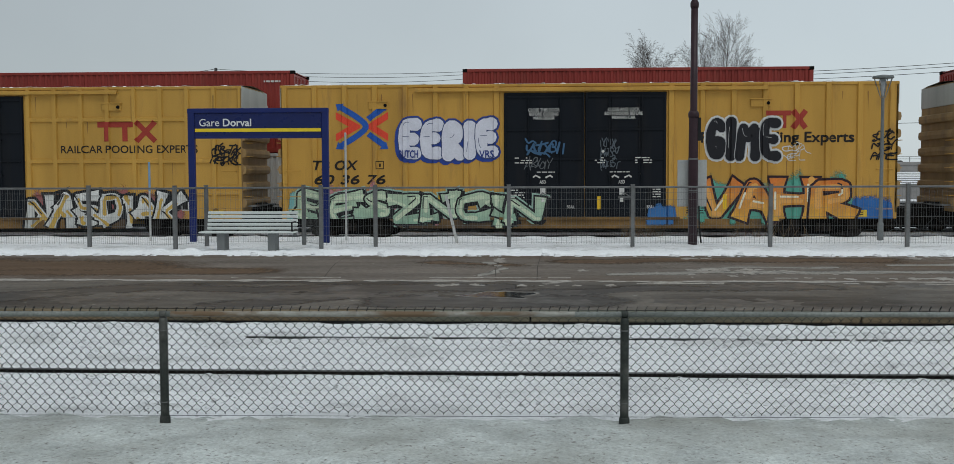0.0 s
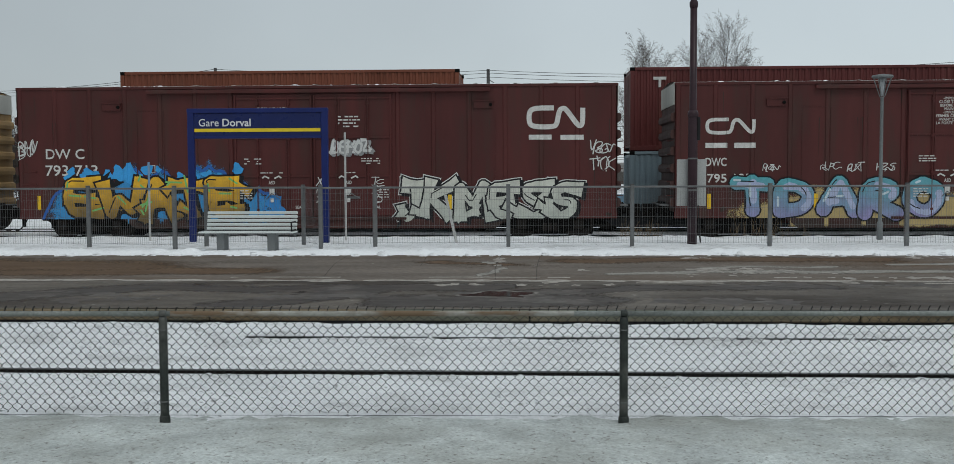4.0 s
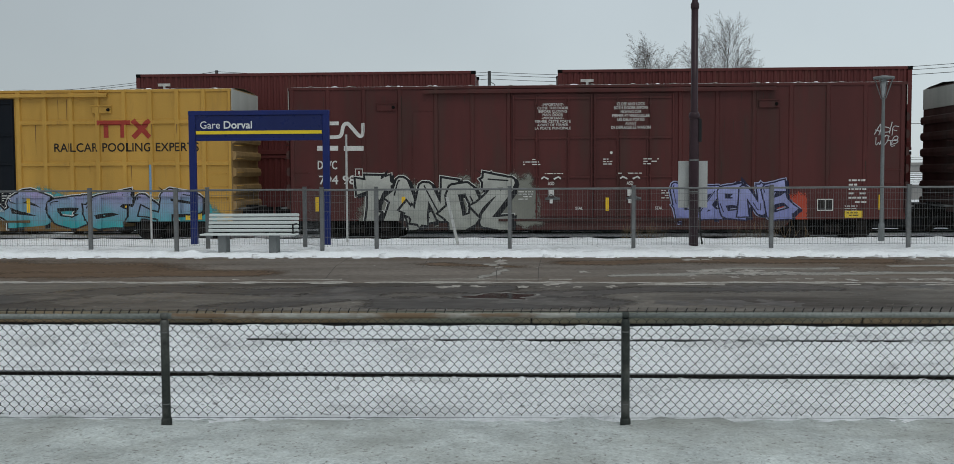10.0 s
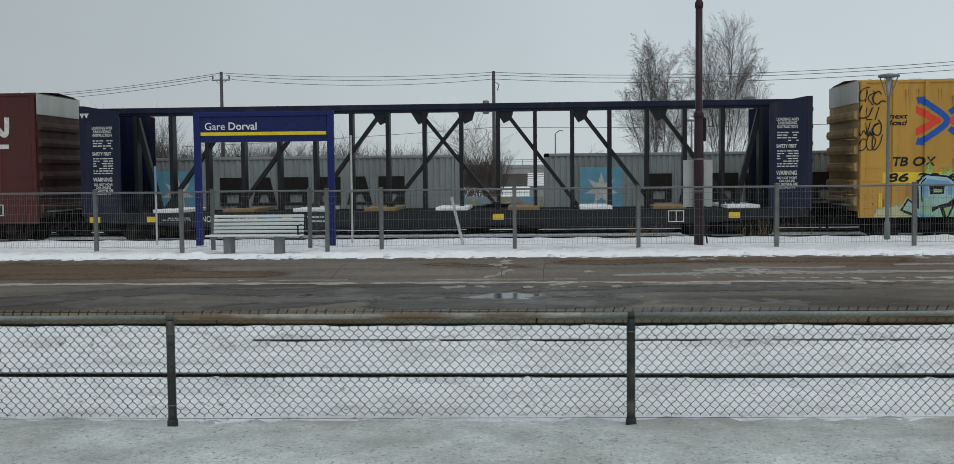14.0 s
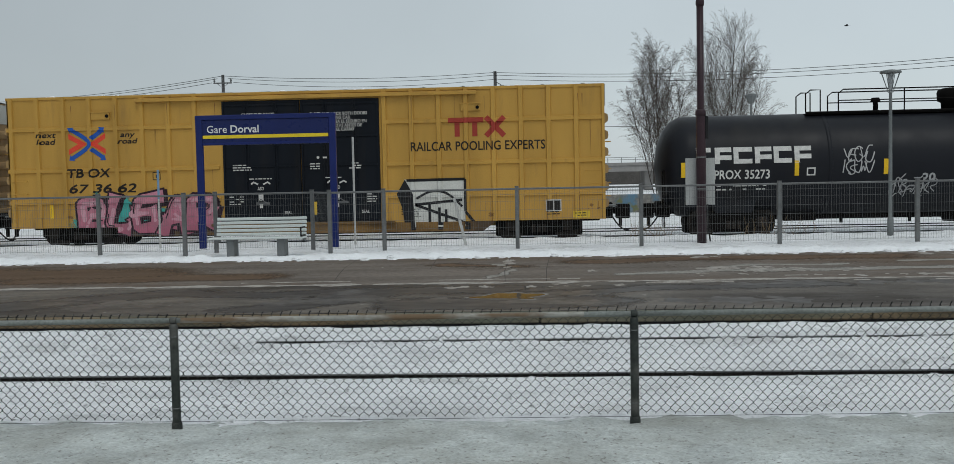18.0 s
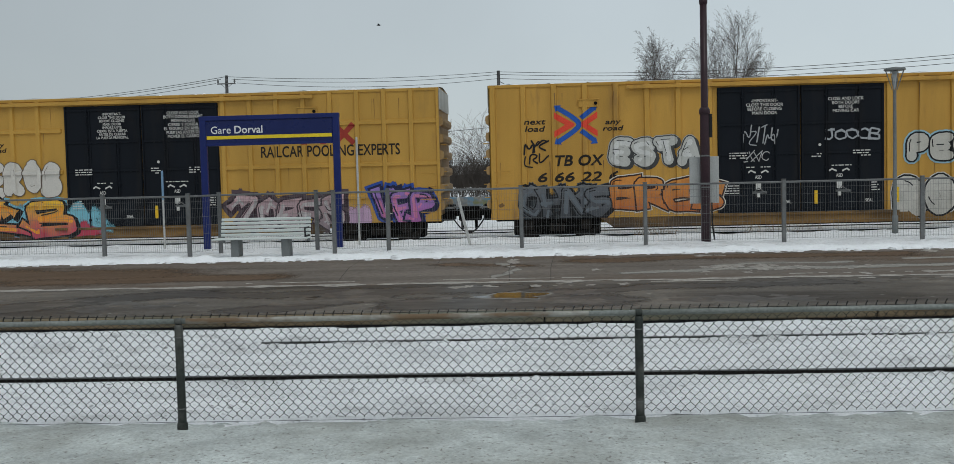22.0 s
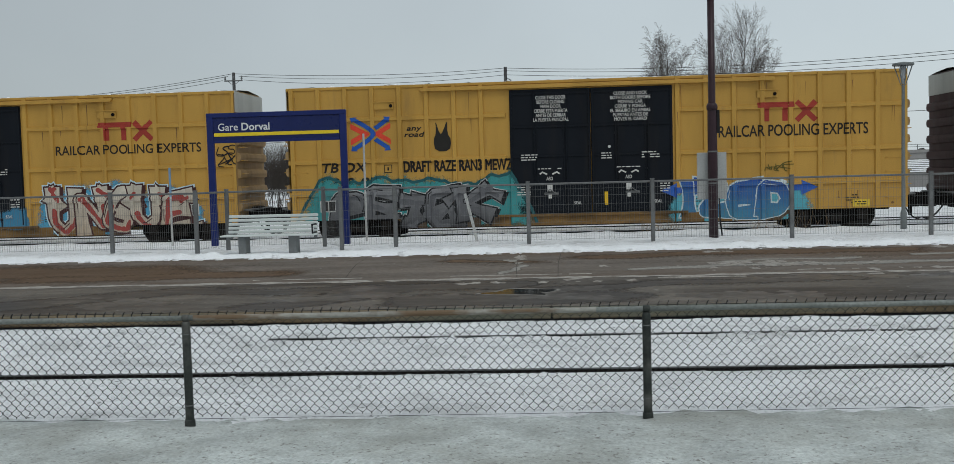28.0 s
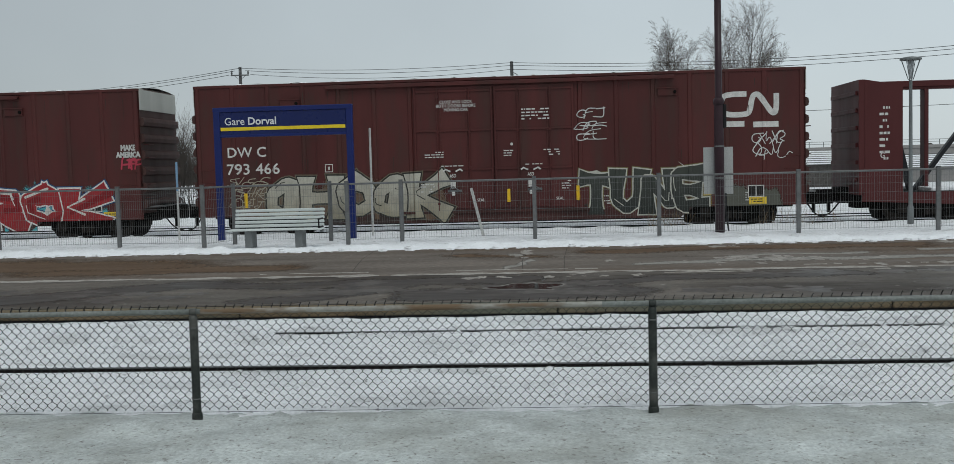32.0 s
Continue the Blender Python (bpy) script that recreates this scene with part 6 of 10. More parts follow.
def line_tris(text, x, z, h, width=None, slant=0.0, weight=0.0, align=0):
    """Triangles of a line of text. width fits it; align 0.5 centres it on x."""
    adv = [0.45 if c == " " else FONT[c][1] for c in text]
    total = sum(adv) * h
    sx = (width / total) if width else 1.0
    cx = x - align * total * sx
    out = []
    for c, a in zip(text, adv):
        if c != " ":
            for t in fill([[(cx + (px + slant * pz) * h * sx, z + pz * h) for px, pz in lp] for lp in FONT[c][0]]):
                out.append(t)
            if weight:
                for lp in FONT[c][0]:
                    out += [tuple((p[0], p[1], 0.0006) for p in t) for t in ribbon_of([(cx + (px + slant * pz) * h * sx, z + pz * h) for px, pz in lp], weight * h)]
        cx += a * h * sx
    return out


def words(car, side, lines, x0, x1, z0, z1, mat="black", slant=0.0, weight=0.06, fit=False, lift=0.006, name="lettering", label=""):
    """Lines of text within a box; fit stretches each line to the box's width."""
    n = len(lines)
    pitch = (z1 - z0) / n
    h = pitch * (0.74 if n > 1 else 1.0)
    longest = max(sum(0.45 if c == " " else FONT[c][1] for c in s) for s in lines)
    for i, s in enumerate(lines):
        own = sum(0.45 if c == " " else FONT[c][1] for c in s)
        w = (x1 - x0) if fit else (x1 - x0) * own / longest
        x, scale = (x0 + x1) / 2 - w / 2, w / own
        for word in s.split(" "):
            wide = sum(FONT[c][1] for c in word) * scale
            if word:
                drape(name, line_tris(word, x, z1 - i * pitch - h, h, wide, slant, weight), lift, TM[mat] if isinstance(mat, str) else mat, car, side, label)
            x += wide + 0.45 * scale


def rect(x0, x1, z0, z1):
    return [((x0, z0), (x1, z0), (x1, z1)), ((x0, z0), (x1, z1), (x0, z1))]


def plate(car, side, x0, x1, z0, z1, mat, name="decal", lift=0.006, label=""):
    return drape(name, rect(x0, x1, z0, z1), lift, TM[mat] if isinstance(mat, str) else mat, car, side, label)


def bars(car, side, x0, x1, z0, z1, rows, mat="white", seed=1, name="stencil", label="", lift=0.006):
    """Writing too small to read: rows of short bars."""
    rng = random.Random(seed)
    tris = []
    pitch = (z1 - z0) / rows
    for r in range(rows):
        x = x0
        z = z1 - (r + 0.75) * pitch
        while x < x1 - 0.03:
            w = min(rng.uniform(0.04, 0.17), x1 - x)
            if rng.random() < 0.82:
                tris += rect(x, x + w, z, z + min(0.075, pitch * 0.42))
            x += w + 0.03
    ob = drape(name, tris, lift, TM[mat], car, side, label)
    return tagged(ob, kind="stuff") if ob else None


def emblem(car, side, x0, x1, z0, z1, faded=1.0):
    """The crossed-arrows sign: two blue bent arrows over two red chevrons."""
    w, h = x1 - x0, z1 - z0
    red_paint, blue_paint = (TM["red_arrow"], TM["blue_logo"]) if faded >= 1 else (TM["red_faded"], TM["blue_faded"])
    at = lambda u, v: (x0 + u * w, z0 + v * h)
    red = [[(0, 0.82), (0, 0.66), (0.25, 0.5), (0, 0.34), (0, 0.18), (0.47, 0.47), (0.47, 0.53)], [(1, 0.82), (1, 0.66), (0.78, 0.5), (1, 0.34), (1, 0.18), (0.60, 0.47), (0.60, 0.53)]]
    for lp in red:
        drape("red_chevron", [tuple(at(*p) for p in t) for t in fill([lp])], 0.006, red_paint, car, side, "red chevron paint")
    bow = [tuple(at(*p) for p in t) for t in ribbon_of(smooth([(0.10, 0.92), (0.42, 0.70), (0.62, 0.5), (0.42, 0.30), (0.10, 0.08)], 2, False), 0.12, False)]
    for s in (1, -1):
        bow.append(tuple((*at(u, v), -0.0006) for u, v in ((0.0, 0.5 + s * 0.49), (0.17, 0.5 + s * 0.50), (0.04, 0.5 + s * 0.33))))
    drape("blue_arrow", [tuple((p[0], p[1], 0.002 + (p[2] if len(p) > 2 else 0)) for p in t) for t in bow], 0.006, blue_paint, car, side, "blue bent arrow")
    for s in (1, -1):
        stub = [tuple(at(*p) for p in t) for t in ribbon_of([(0.62, 0.5 + s * 0.16), (0.92, 0.5 + s * 0.41)], 0.12, False)]
        stub.append(tuple((*at(u, v), -0.0006) for u, v in ((1.0, 0.5 + s * 0.49), (0.83, 0.5 + s * 0.50), (0.96, 0.5 + s * 0.33))))
        drape("blue_arrow", [tuple((p[0], p[1], 0.002 + (p[2] if len(p) > 2 else 0)) for p in t) for t in stub], 0.006, blue_paint, car, side, "blue arrow")


def block_mark(car, side, x0, x1, z0, z1, mat, panel=None):
    """An owner's mark as plain shapes: two posts under bars and a slanted cross."""
    if panel:
        plate(car, side, x0 - 0.15, x1 + 0.15, z0 - 0.12, z1 + 0.12, panel, "mark_panel", 0.005, "black panel")
    w, h = x1 - x0, z1 - z0
    tris = rect(x0, x0 + w * 0.62, z1 - h * 0.28, z1) + rect(x0 + w * 0.11, x0 + w * 0.20, z0, z1 - h * 0.28) + rect(x0 + w * 0.42, x0 + w * 0.51, z0, z1 - h * 0.28)
    for a, b in (((0.66, 1), (0.98, 0)), ((0.66, 0), (0.98, 1))):
        tris += [tuple((x0 + p[0], z0 + p[1], 0.001 if a[1] else 0.0) for p in t) for t in ribbon_of([(a[0] * w, a[1] * h), (b[0] * w, b[1] * h)], 0.16, False)]
    drape("owner_mark", tris, 0.008, TM[mat], car, side, "owner's mark as plain painted shapes")
    for k in range(4 if panel else 0):
        z = z0 + h * (0.22 + 0.15 * k)
        plate(car, side, x0 + w * 0.22, x0 + w * 0.86, z, z + h * 0.045, panel, "mark_stripe", 0.012)


def line_mark(car, side, x0, x1, z0, z1):
    """A white rounded line bent to and fro."""
    w, h = x1 - x0, z1 - z0
    t = h * 0.21
    pts = [(0.46, 1), (0.12, 1), (0.0, 0.85), (0.0, 0.15), (0.12, 0), (0.44, 0), (0.52, 0.12), (0.56, 0.88), (0.64, 1.0), (0.70, 0.9), (0.90, 0.1), (0.96, 0.02), (1.0, 0.2), (1.0, 1.0)]
    line = smooth([(x0 + u * w, z0 + t / 2 + v * (h - t)) for u, v in pts], 2, False)
    drape("owner_mark", ribbon_of(line, t, False), 0.006, TM["white"], car, side, "white bent-line owner's mark")


PAINTS = {}
LAYER = itertools.count()


def spray(rgb, rgb2=None, z0=0.5, z1=1.8):
    key = (rgb, rgb2, round(z0, 1), round(z1, 1)) if rgb2 else (rgb, None)
    if key not in PAINTS:
        PAINTS[key] = material("spray_paint", rgb, 0.55, dark=0.86, scale=2.2, grain=25, grain_amount=0.08, bump=0.05, gradient=(rgb2, z0, z1) if rgb2 else None)
    return PAINTS[key]


def overspray(rgb, rgb2=None, z0=0.5, z1=1.8):
    """Spray paint that thins out in specks where its cover runs down."""
    key = ("soft", rgb, rgb2, round(z0, 1), round(z1, 1))
    if key not in PAINTS:
        PAINTS[key] = thinning(material("spray_mist", rgb, 0.6, dark=0.86, scale=2.2, grain=25, grain_amount=0.08, bump=0.0, gradient=(rgb2, z0, z1) if rgb2 else None))
    return PAINTS[key]


def cloud(car, side, x0, x1, z0, z1, rgb, seed, rgb2=None, ragged=0.5, name="spray_cloud", rim=None):
    """A misty background of spray with billowing top and thinning edges."""
    n = max(30, int((x1 - x0) * 9))
    rows = [[], [], [], []]
    for i in range(n + 1):
        u = i / n
        x = x0 + u * (x1 - x0)
        fade = min(1.0, 10 * u, 10 * (1 - u)) ** 0.6
        k = 1 - ragged * (0.45 + 0.55 * noise.noise((x * 1.6, seed * 1.7, 0.3))) - 0.20 * ragged * noise.noise((x * 5.0, seed, 1.3))
        top = max(0.08, fade * max(0.1, min(1.1, k))) * (z1 - z0)
        low = (z1 - z0) * 0.06 * (1 + noise.noise((x * 2.2, seed, 5.0)))
        ends = min(1.0, 8 * u, 8 * (1 - u))
        for row, v, cover in zip(rows, (-0.06, 0.10, 0.72, 1.12), (0.0, 1.0, 1.0, 0.0)):
            row.append((x, z0 + low + (top - low) * v, 0.0, cover * ends))
    tris = []
    for lower, upper in zip(rows, rows[1:]):
        for i in range(n):
            tris += [(lower[i], lower[i + 1], upper[i + 1]), (lower[i], upper[i + 1], upper[i])]
    up = 0.009 + 0.0004 * (next(LAYER) % 6)
    drape(name, tris, up, overspray(rgb, rgb2, z0, z1), car, side, "misty sprayed background colour")
    if rim:
        line = [(a[0], a[1] * 0.35 + b[1] * 0.65) for a, b in zip(rows[2], rows[3])]
        drape("cloud_outline", [tuple((*p, 0.002) for p in t) for t in ribbon_of(smooth(line, 1, False), 0.09, False)], up, spray(rim), car, side, "darker sprayed outline")


STROKES = {c: [[tuple(float(v) for v in q.split(",")) for q in s.split()] for s in code.split("|")] for c, code in {
    "A": "0,0 .45,1 .55,1 1,0|.22,.36 .78,.36", "B": "0,0 0,1 .8,.95 .75,.58 .1,.53 .95,.45 .9,.05 0,0", "C": "1,.85 .6,1 .1,.8 0,.4 .2,.05 .7,0 1,.2",
    "D": "0,0 0,1 .7,.92 1,.5 .7,.08 0,0", "E": "1,1 .1,1 0,.5 .1,0 1,0|.05,.52 .8,.52", "F": "1,1 0,1 0,0|0,.55 .75,.55", "G": "1,.85 .5,1 .05,.7 .05,.25 .45,0 .95,.1 1,.45 .6,.45",
    "H": "0,0 0,1|1,1 1,0|0,.5 1,.5", "I": ".5,0 .5,1", "J": ".2,1 1,1|.75,1 .7,.2 .35,0 0,.2", "K": "0,0 0,1|1,1 .1,.5 1,0", "L": "0,1 0,0 1,0", "M": "0,0 .1,1 .5,.35 .9,1 1,0",
    "N": "0,0 0,1 1,0 1,1", "O": ".5,1 .05,.75 .05,.25 .5,0 .95,.25 .95,.75 .5,1", "P": "0,0 0,1 .9,.95 .95,.5 .1,.42", "R": "0,0 0,1 .85,.95 .9,.55 .1,.48 1,0",
    "S": "1,.88 .5,1 .05,.8 .2,.55 .85,.42 .95,.15 .5,0 0,.12", "T": "0,1 1,1|.5,1 .5,0", "U": "0,1 .05,.2 .5,0 .95,.2 1,1", "V": "0,1 .5,0 1,1", "W": "0,1 .2,0 .5,.65 .8,0 1,1",
    "X": "0,0 1,1|0,1 1,0", "Y": "0,1 .5,.5 1,1|.5,.5 .5,0", "Z": "0,1 1,1 0,0 1,0"}.items()}
WIDE = {"I": 0.5, "M": 1.2, "W": 1.2, "L": 0.85, "J": 0.85}


def swathe(pts, radii, flat_ends=False):
    """A brushed stroke whose half-width changes from point to point, with rounded joints."""
    n, out, rim = len(pts), [], []
    for i in range(n):
        a, b = pts[max(i - 1, 0)], pts[min(i + 1, n - 1)]
        dx, dz = b[0] - a[0], b[1] - a[1]
        l = math.hypot(dx, dz) or 1.0
        rim.append((-dz / l * radii[i], dx / l * radii[i]))
    for i in range(n - 1):
        p, q, u, v = pts[i], pts[i + 1], rim[i], rim[i + 1]
        h, k = 2e-5 * i, 2e-5 * (i + 1)
        a, b, c, d = (p[0] + u[0], p[1] + u[1], h), (p[0] - u[0], p[1] - u[1], h), (q[0] - v[0], q[1] - v[1], k), (q[0] + v[0], q[1] + v[1], k)
        out += [(a, b, c), (a, c, d)]
    for i in range(n):
        if (i in (0, n - 1)) and flat_ends:
            continue
        if 0 < i < n - 1:
            a, b, c = pts[i - 1], pts[i], pts[i + 1]
            cos = ((b[0] - a[0]) * (c[0] - b[0]) + (b[1] - a[1]) * (c[1] - b[1])) / ((math.dist(a, b) * math.dist(b, c)) or 1.0)
            if cos > 0.85:
                continue
        m, h = 10, 2e-5 * i + 1e-4
        ring = [(pts[i][0] + radii[i] * math.cos(2 * math.pi * k / m), pts[i][1] + radii[i] * math.sin(2 * math.pi * k / m), h) for k in range(m)]
        out += [((pts[i][0], pts[i][1], h), ring[k], ring[(k + 1) % m]) for k in range(m)]
    return out


def letters(car, side, word, x0, x1, z0, z1, fill_rgb, fill2=None, line=(0.012, 0.012, 0.014), halo=None, seed=1, wild=0.35, round_=2, line_w=0.055, halo_w=0.2, shine=None, spikes=0, lift=0.0, fat=None, inner=None, shadow=None):
    """A sprayed piece: letters of fat strokes that overlap, outlined, on a halo; round_ 2 or more gives bubbles, less gives flared blocks."""
    def joined(name, tris, mat, label):
        ob = drape(name, tris, 0.012, mat, car, side, label)
        return tagged(ob, kind="stuff") if ob else None

    rng = random.Random(seed)
    total = sum(WIDE.get(c, 1.0) for c in word)
    unit, zmid, zh = (x1 - x0) / total, (z0 + z1) / 2, z1 - z0
    bubble = round_ >= 2
    body = (fat if fat is not None else (0.215 if bubble else 0.18)) * min(unit, 0.72 * zh)
    wave = rng.uniform(0, 6)
    drop = (-0.09, -0.09)
    if wild > 0.65 and not shadow:
        shadow, drop = line, (0.075, -0.055)
    outlines, halos, shines, inners, shadows, creases = [], [], [], [], [], []
    left = x0
    for k, c in enumerate(word):
        cell = unit * WIDE.get(c, 1.0)
        cx = left + cell / 2
        left += cell
        wide = max(0.1, cell * (1.06 if bubble else 1.20) - 2 * body)
        tall = max(0.1, zh * rng.uniform(1 - 0.22 * wild, 1.0) - 2 * body)
        cz = zmid + (zh - 2 * body - tall) * rng.uniform(-0.5, 0.5)
        sh, ro = rng.uniform(-0.30, 0.30) * wild, rng.uniform(-0.16, 0.16) * wild
        top = 0.006 + lift + 0.0036 * k

        def place(p):
            u, v = p[0] - 0.5, p[1] - 0.5
            u += sh * v + wild * 0.10 * math.sin(v * 7 + wave + k)
            v += wild * 0.09 * math.sin(u * 6 + wave + 2 * k)
            x, z = u * wide, v * tall
            return (cx + x * math.cos(ro) - z * math.sin(ro), cz + x * math.sin(ro) + z * math.cos(ro))

        strokes = [list(s) for s in STROKES[c]]
        for _ in range(2 if wild > 0.65 else 0):
            # connecting bars and barbs of the wilder styles
            s = rng.choice(strokes[:2])
            a = rng.choice((s[0], s[-1]))
            strokes.append([a, (a[0] + rng.uniform(-0.55, 0.55), a[1] + rng.uniform(0.10, 0.32) * (1 if a[1] < 0.5 else -1))])
        fills = []
        for j, s in enumerate(strokes):
            pts = [place(p) for p in s]
            if bubble:
                pts = smooth(pts, 2, False)
            else:
                fine = []
                for a, b in zip(pts, pts[1:]):
                    fine += [a, ((a[0] + b[0]) / 2, (a[1] + b[1]) / 2)]
                pts = smooth(fine + [pts[-1]], 1, False) if round_ else fine + [pts[-1]]
            n = len(pts)
            radii = []
            for i in range(n):
                e = abs(2 * i / (n - 1) - 1)
                radii.append(body * ((0.94 + 0.14 * e * e) if bubble else (0.80 + 0.55 * e ** 3)) * rng.uniform(0.95, 1.05) * (0.7 if j >= len(STROKES[c]) else 1.0))
            d = top + 0.0002 * j
            lay = lambda tris, up: [tuple((p[0], p[1], p[2] + up) for p in t) for t in tris]
            flat_ends = not bubble
            if flat_ends:
                # blunt ends reach a little further
                for e, f in ((0, 1), (n - 1, n - 2)):
                    q, r = pts[e], pts[f]
                    l = math.dist(q, r) or 1.0
                    pts[e] = (q[0] + (q[0] - r[0]) / l * body * 0.8, q[1] + (q[1] - r[1]) / l * body * 0.8)
            long = [(p[0], p[1]) for p in pts]
            if flat_ends:
                for e, f in ((0, 1), (n - 1, n - 2)):
                    q, r = pts[e], pts[f]
                    l = math.dist(q, r) or 1.0
                    long[e] = (q[0] + (q[0] - r[0]) / l * line_w, q[1] + (q[1] - r[1]) / l * line_w)
            fills += lay(swathe(pts, radii, flat_ends), d + 0.0018)
            outlines += lay(swathe(long, [r + line_w for r in radii], flat_ends), d)
            if halo:
                far = list(long)
                if flat_ends:
                    for e, f in ((0, 1), (n - 1, n - 2)):
                        q, r = long[e], long[f]
                        l = math.dist(q, r) or 1.0
                        far[e] = (q[0] + (q[0] - r[0]) / l * halo_w / 2, q[1] + (q[1] - r[1]) / l * halo_w / 2)
                halos += lay(swathe(far, [r + line_w + halo_w / 2 for r in radii], flat_ends), 0.0003 * k + 0.00008 * j)
            if shadow:
                shadows += lay(swathe([(p[0] + drop[0], p[1] + drop[1]) for p in long], [r + line_w for r in radii], flat_ends), 0.0030 + 0.0003 * k + 0.00008 * j)
            if inner and n > 4:
                a, b = int(n * rng.uniform(0.05, 0.35)), int(n * rng.uniform(0.6, 0.95))
                if b - a > 2:
                    inners += lay(swathe([(p[0] + 0.15 * body, p[1] - 0.2 * body) for p in pts[a:b]], [r * rng.uniform(0.35, 0.6) for r in radii[a:b]]), d + 0.0026)
            if n > 6 and body > 0.06:
                # thin creases where the stroke bends
                a = int(n * rng.uniform(0.1, 0.55))
                creases += lay(swathe([(p[0] - 0.5 * body * math.cos(i * 0.3), p[1] + 0.35 * body) for i, p in enumerate(pts[a:a + 4])], [line_w * 0.32] * len(pts[a:a + 4])), d + 0.0030)
            if shine and n > 4:
                a = rng.randrange(0, n - 3)
                shines += lay(swathe([(p[0] - 0.35 * body, p[1] + 0.45 * body) for p in pts[a:a + 3]], [body * 0.16] * 3), d + 0.0032)
        drape("graffiti_letter", fills, 0.012, spray(fill_rgb, fill2, z0, z1), car, side, "sprayed graffiti letter")
    for _ in range(spikes):
        px, pz = rng.uniform(x0, x1), rng.choice((z0 + 0.1 * zh, z1 - 0.1 * zh))
        a = rng.uniform(0, 6.3)
        r, q = rng.uniform(0.25, 0.5) * zh, rng.uniform(0.06, 0.14)
        outlines += [tuple((*p, 0.0052 + 0.0001 * _) for p in ((px + q, pz), (px - q, pz + q), (px + r * math.cos(a), pz + 0.6 * r * math.sin(a))))]
    if halo:
        joined("halo", halos, spray(halo), "sprayed halo")
    if shadow:
        joined("graffiti_shadow", shadows, spray(shadow), "sprayed block shadow")
    joined("graffiti_outline", outlines, spray(line), "sprayed outline")
    if inners:
        joined("graffiti_inner_fill", inners, spray(inner), "second fill colour inside the strokes")
    if creases:
        joined("graffiti_crease", creases, spray(line), "thin sprayed creases")
    if shines:
        joined("graffiti_shine", shines, spray(shine), "sprayed highlights")


def tag(car, side, word, x0, x1, z0, z1, rgb, w=0.03, seed=1, down=False, lift=0.03):
    """A quick hand-written tag of single strokes, along x or downwards."""
    rng = random.Random(seed)
    tris, n = [], len(word)
    for k, c in enumerate(word):
        if c not in STROKES:
            continue
        a, b = (z1 - (k + 1) * (z1 - z0) / n, z1 - k * (z1 - z0) / n) if down else (z0, z1)
        l, r = (x0, x1) if down else (x0 + k * (x1 - x0) / n, x0 + (k + 1) * (x1 - x0) / n)
        lean, turn = rng.uniform(-0.1, 0.35), rng.uniform(-0.15, 0.15)
        for q, s in enumerate(STROKES[c]):
            pts = [(l + (r - l) * (0.08 + 0.95 * p[0] + lean * (p[1] - 0.5)), a + (b - a) * (0.05 + 0.95 * p[1] + turn * (p[0] - 0.5)) + rng.uniform(-0.05, 0.05) * (b - a)) for p in s]
            tris += [tuple((p[0], p[1], p[2] + 0.0006 * k + 0.0002 * q) for p in t) for t in swathe(smooth(pts, 2, False), [w / 2] * (len(smooth(pts, 2, False))))]
    ob = drape("tag", tris, lift, spray(rgb), car, side, "quick spray-can tag")
    return tagged(ob, kind="stuff") if ob else None


def number_box(car, side, x, z, mat="black"):
    """A small stencilled square frame with a mark in it."""
    q, e = 0.25, 0.022
    drape("stencil", rect(x, x + q, z, z + e) + rect(x, x + q, z + q - e, z + q) + rect(x, x + e, z + e, z + q - e) + rect(x + q - e, x + q, z + e, z + q - e) + rect(x + 0.10, x + 0.15, z + 0.07, z + 0.17), 0.006, TM[mat], car, side, "small stencilled square")


def scrawl(car, side, x0, x1, z0, z1, rgb, seed, rows=1, w=0.028, loops=7, lift=0.017):
    """A quick illegible tag: crossing, leaning pen strokes with tails."""
    rng = random.Random(seed)
    tris, keys = [], sorted(STROKES)
    for r in range(rows):
        a, b = z1 - (r + 1) * (z1 - z0) / rows, z1 - r * (z1 - z0) / rows
        step = (x1 - x0) / loops
        for k in range(loops):
            tall, wide, lean, drop = rng.uniform(0.6, 1.0) * (b - a), step * rng.uniform(1.1, 1.7), rng.uniform(0.0, 0.5), rng.uniform(-0.15, 0.15) * (b - a)
            for q, s in enumerate(STROKES[rng.choice(keys)]):
                pts = [(x0 + k * step + wide * (p[0] - 0.12 + lean * (p[1] - 0.5) + rng.uniform(-0.12, 0.12)), a + drop + tall * (p[1] + rng.uniform(-0.14, 0.14))) for p in s]
                if rng.random() < 0.3:
                    pts.append((pts[-1][0] + wide * rng.uniform(0.2, 0.7), pts[-1][1] - tall * rng.uniform(-0.2, 0.3)))
                pts = smooth(pts, 2, False)
                tris += [tuple((p[0], p[1], p[2] + 0.0006 * (k % 3) + 0.0002 * q) for p in t) for t in swathe(pts, [w / 2 * rng.uniform(0.75, 1.1)] * len(pts))]
    ob = drape("tag", tris, lift, spray(rgb), car, side, "quick spray-can tag")
    return tagged(ob, kind="stuff") if ob else None


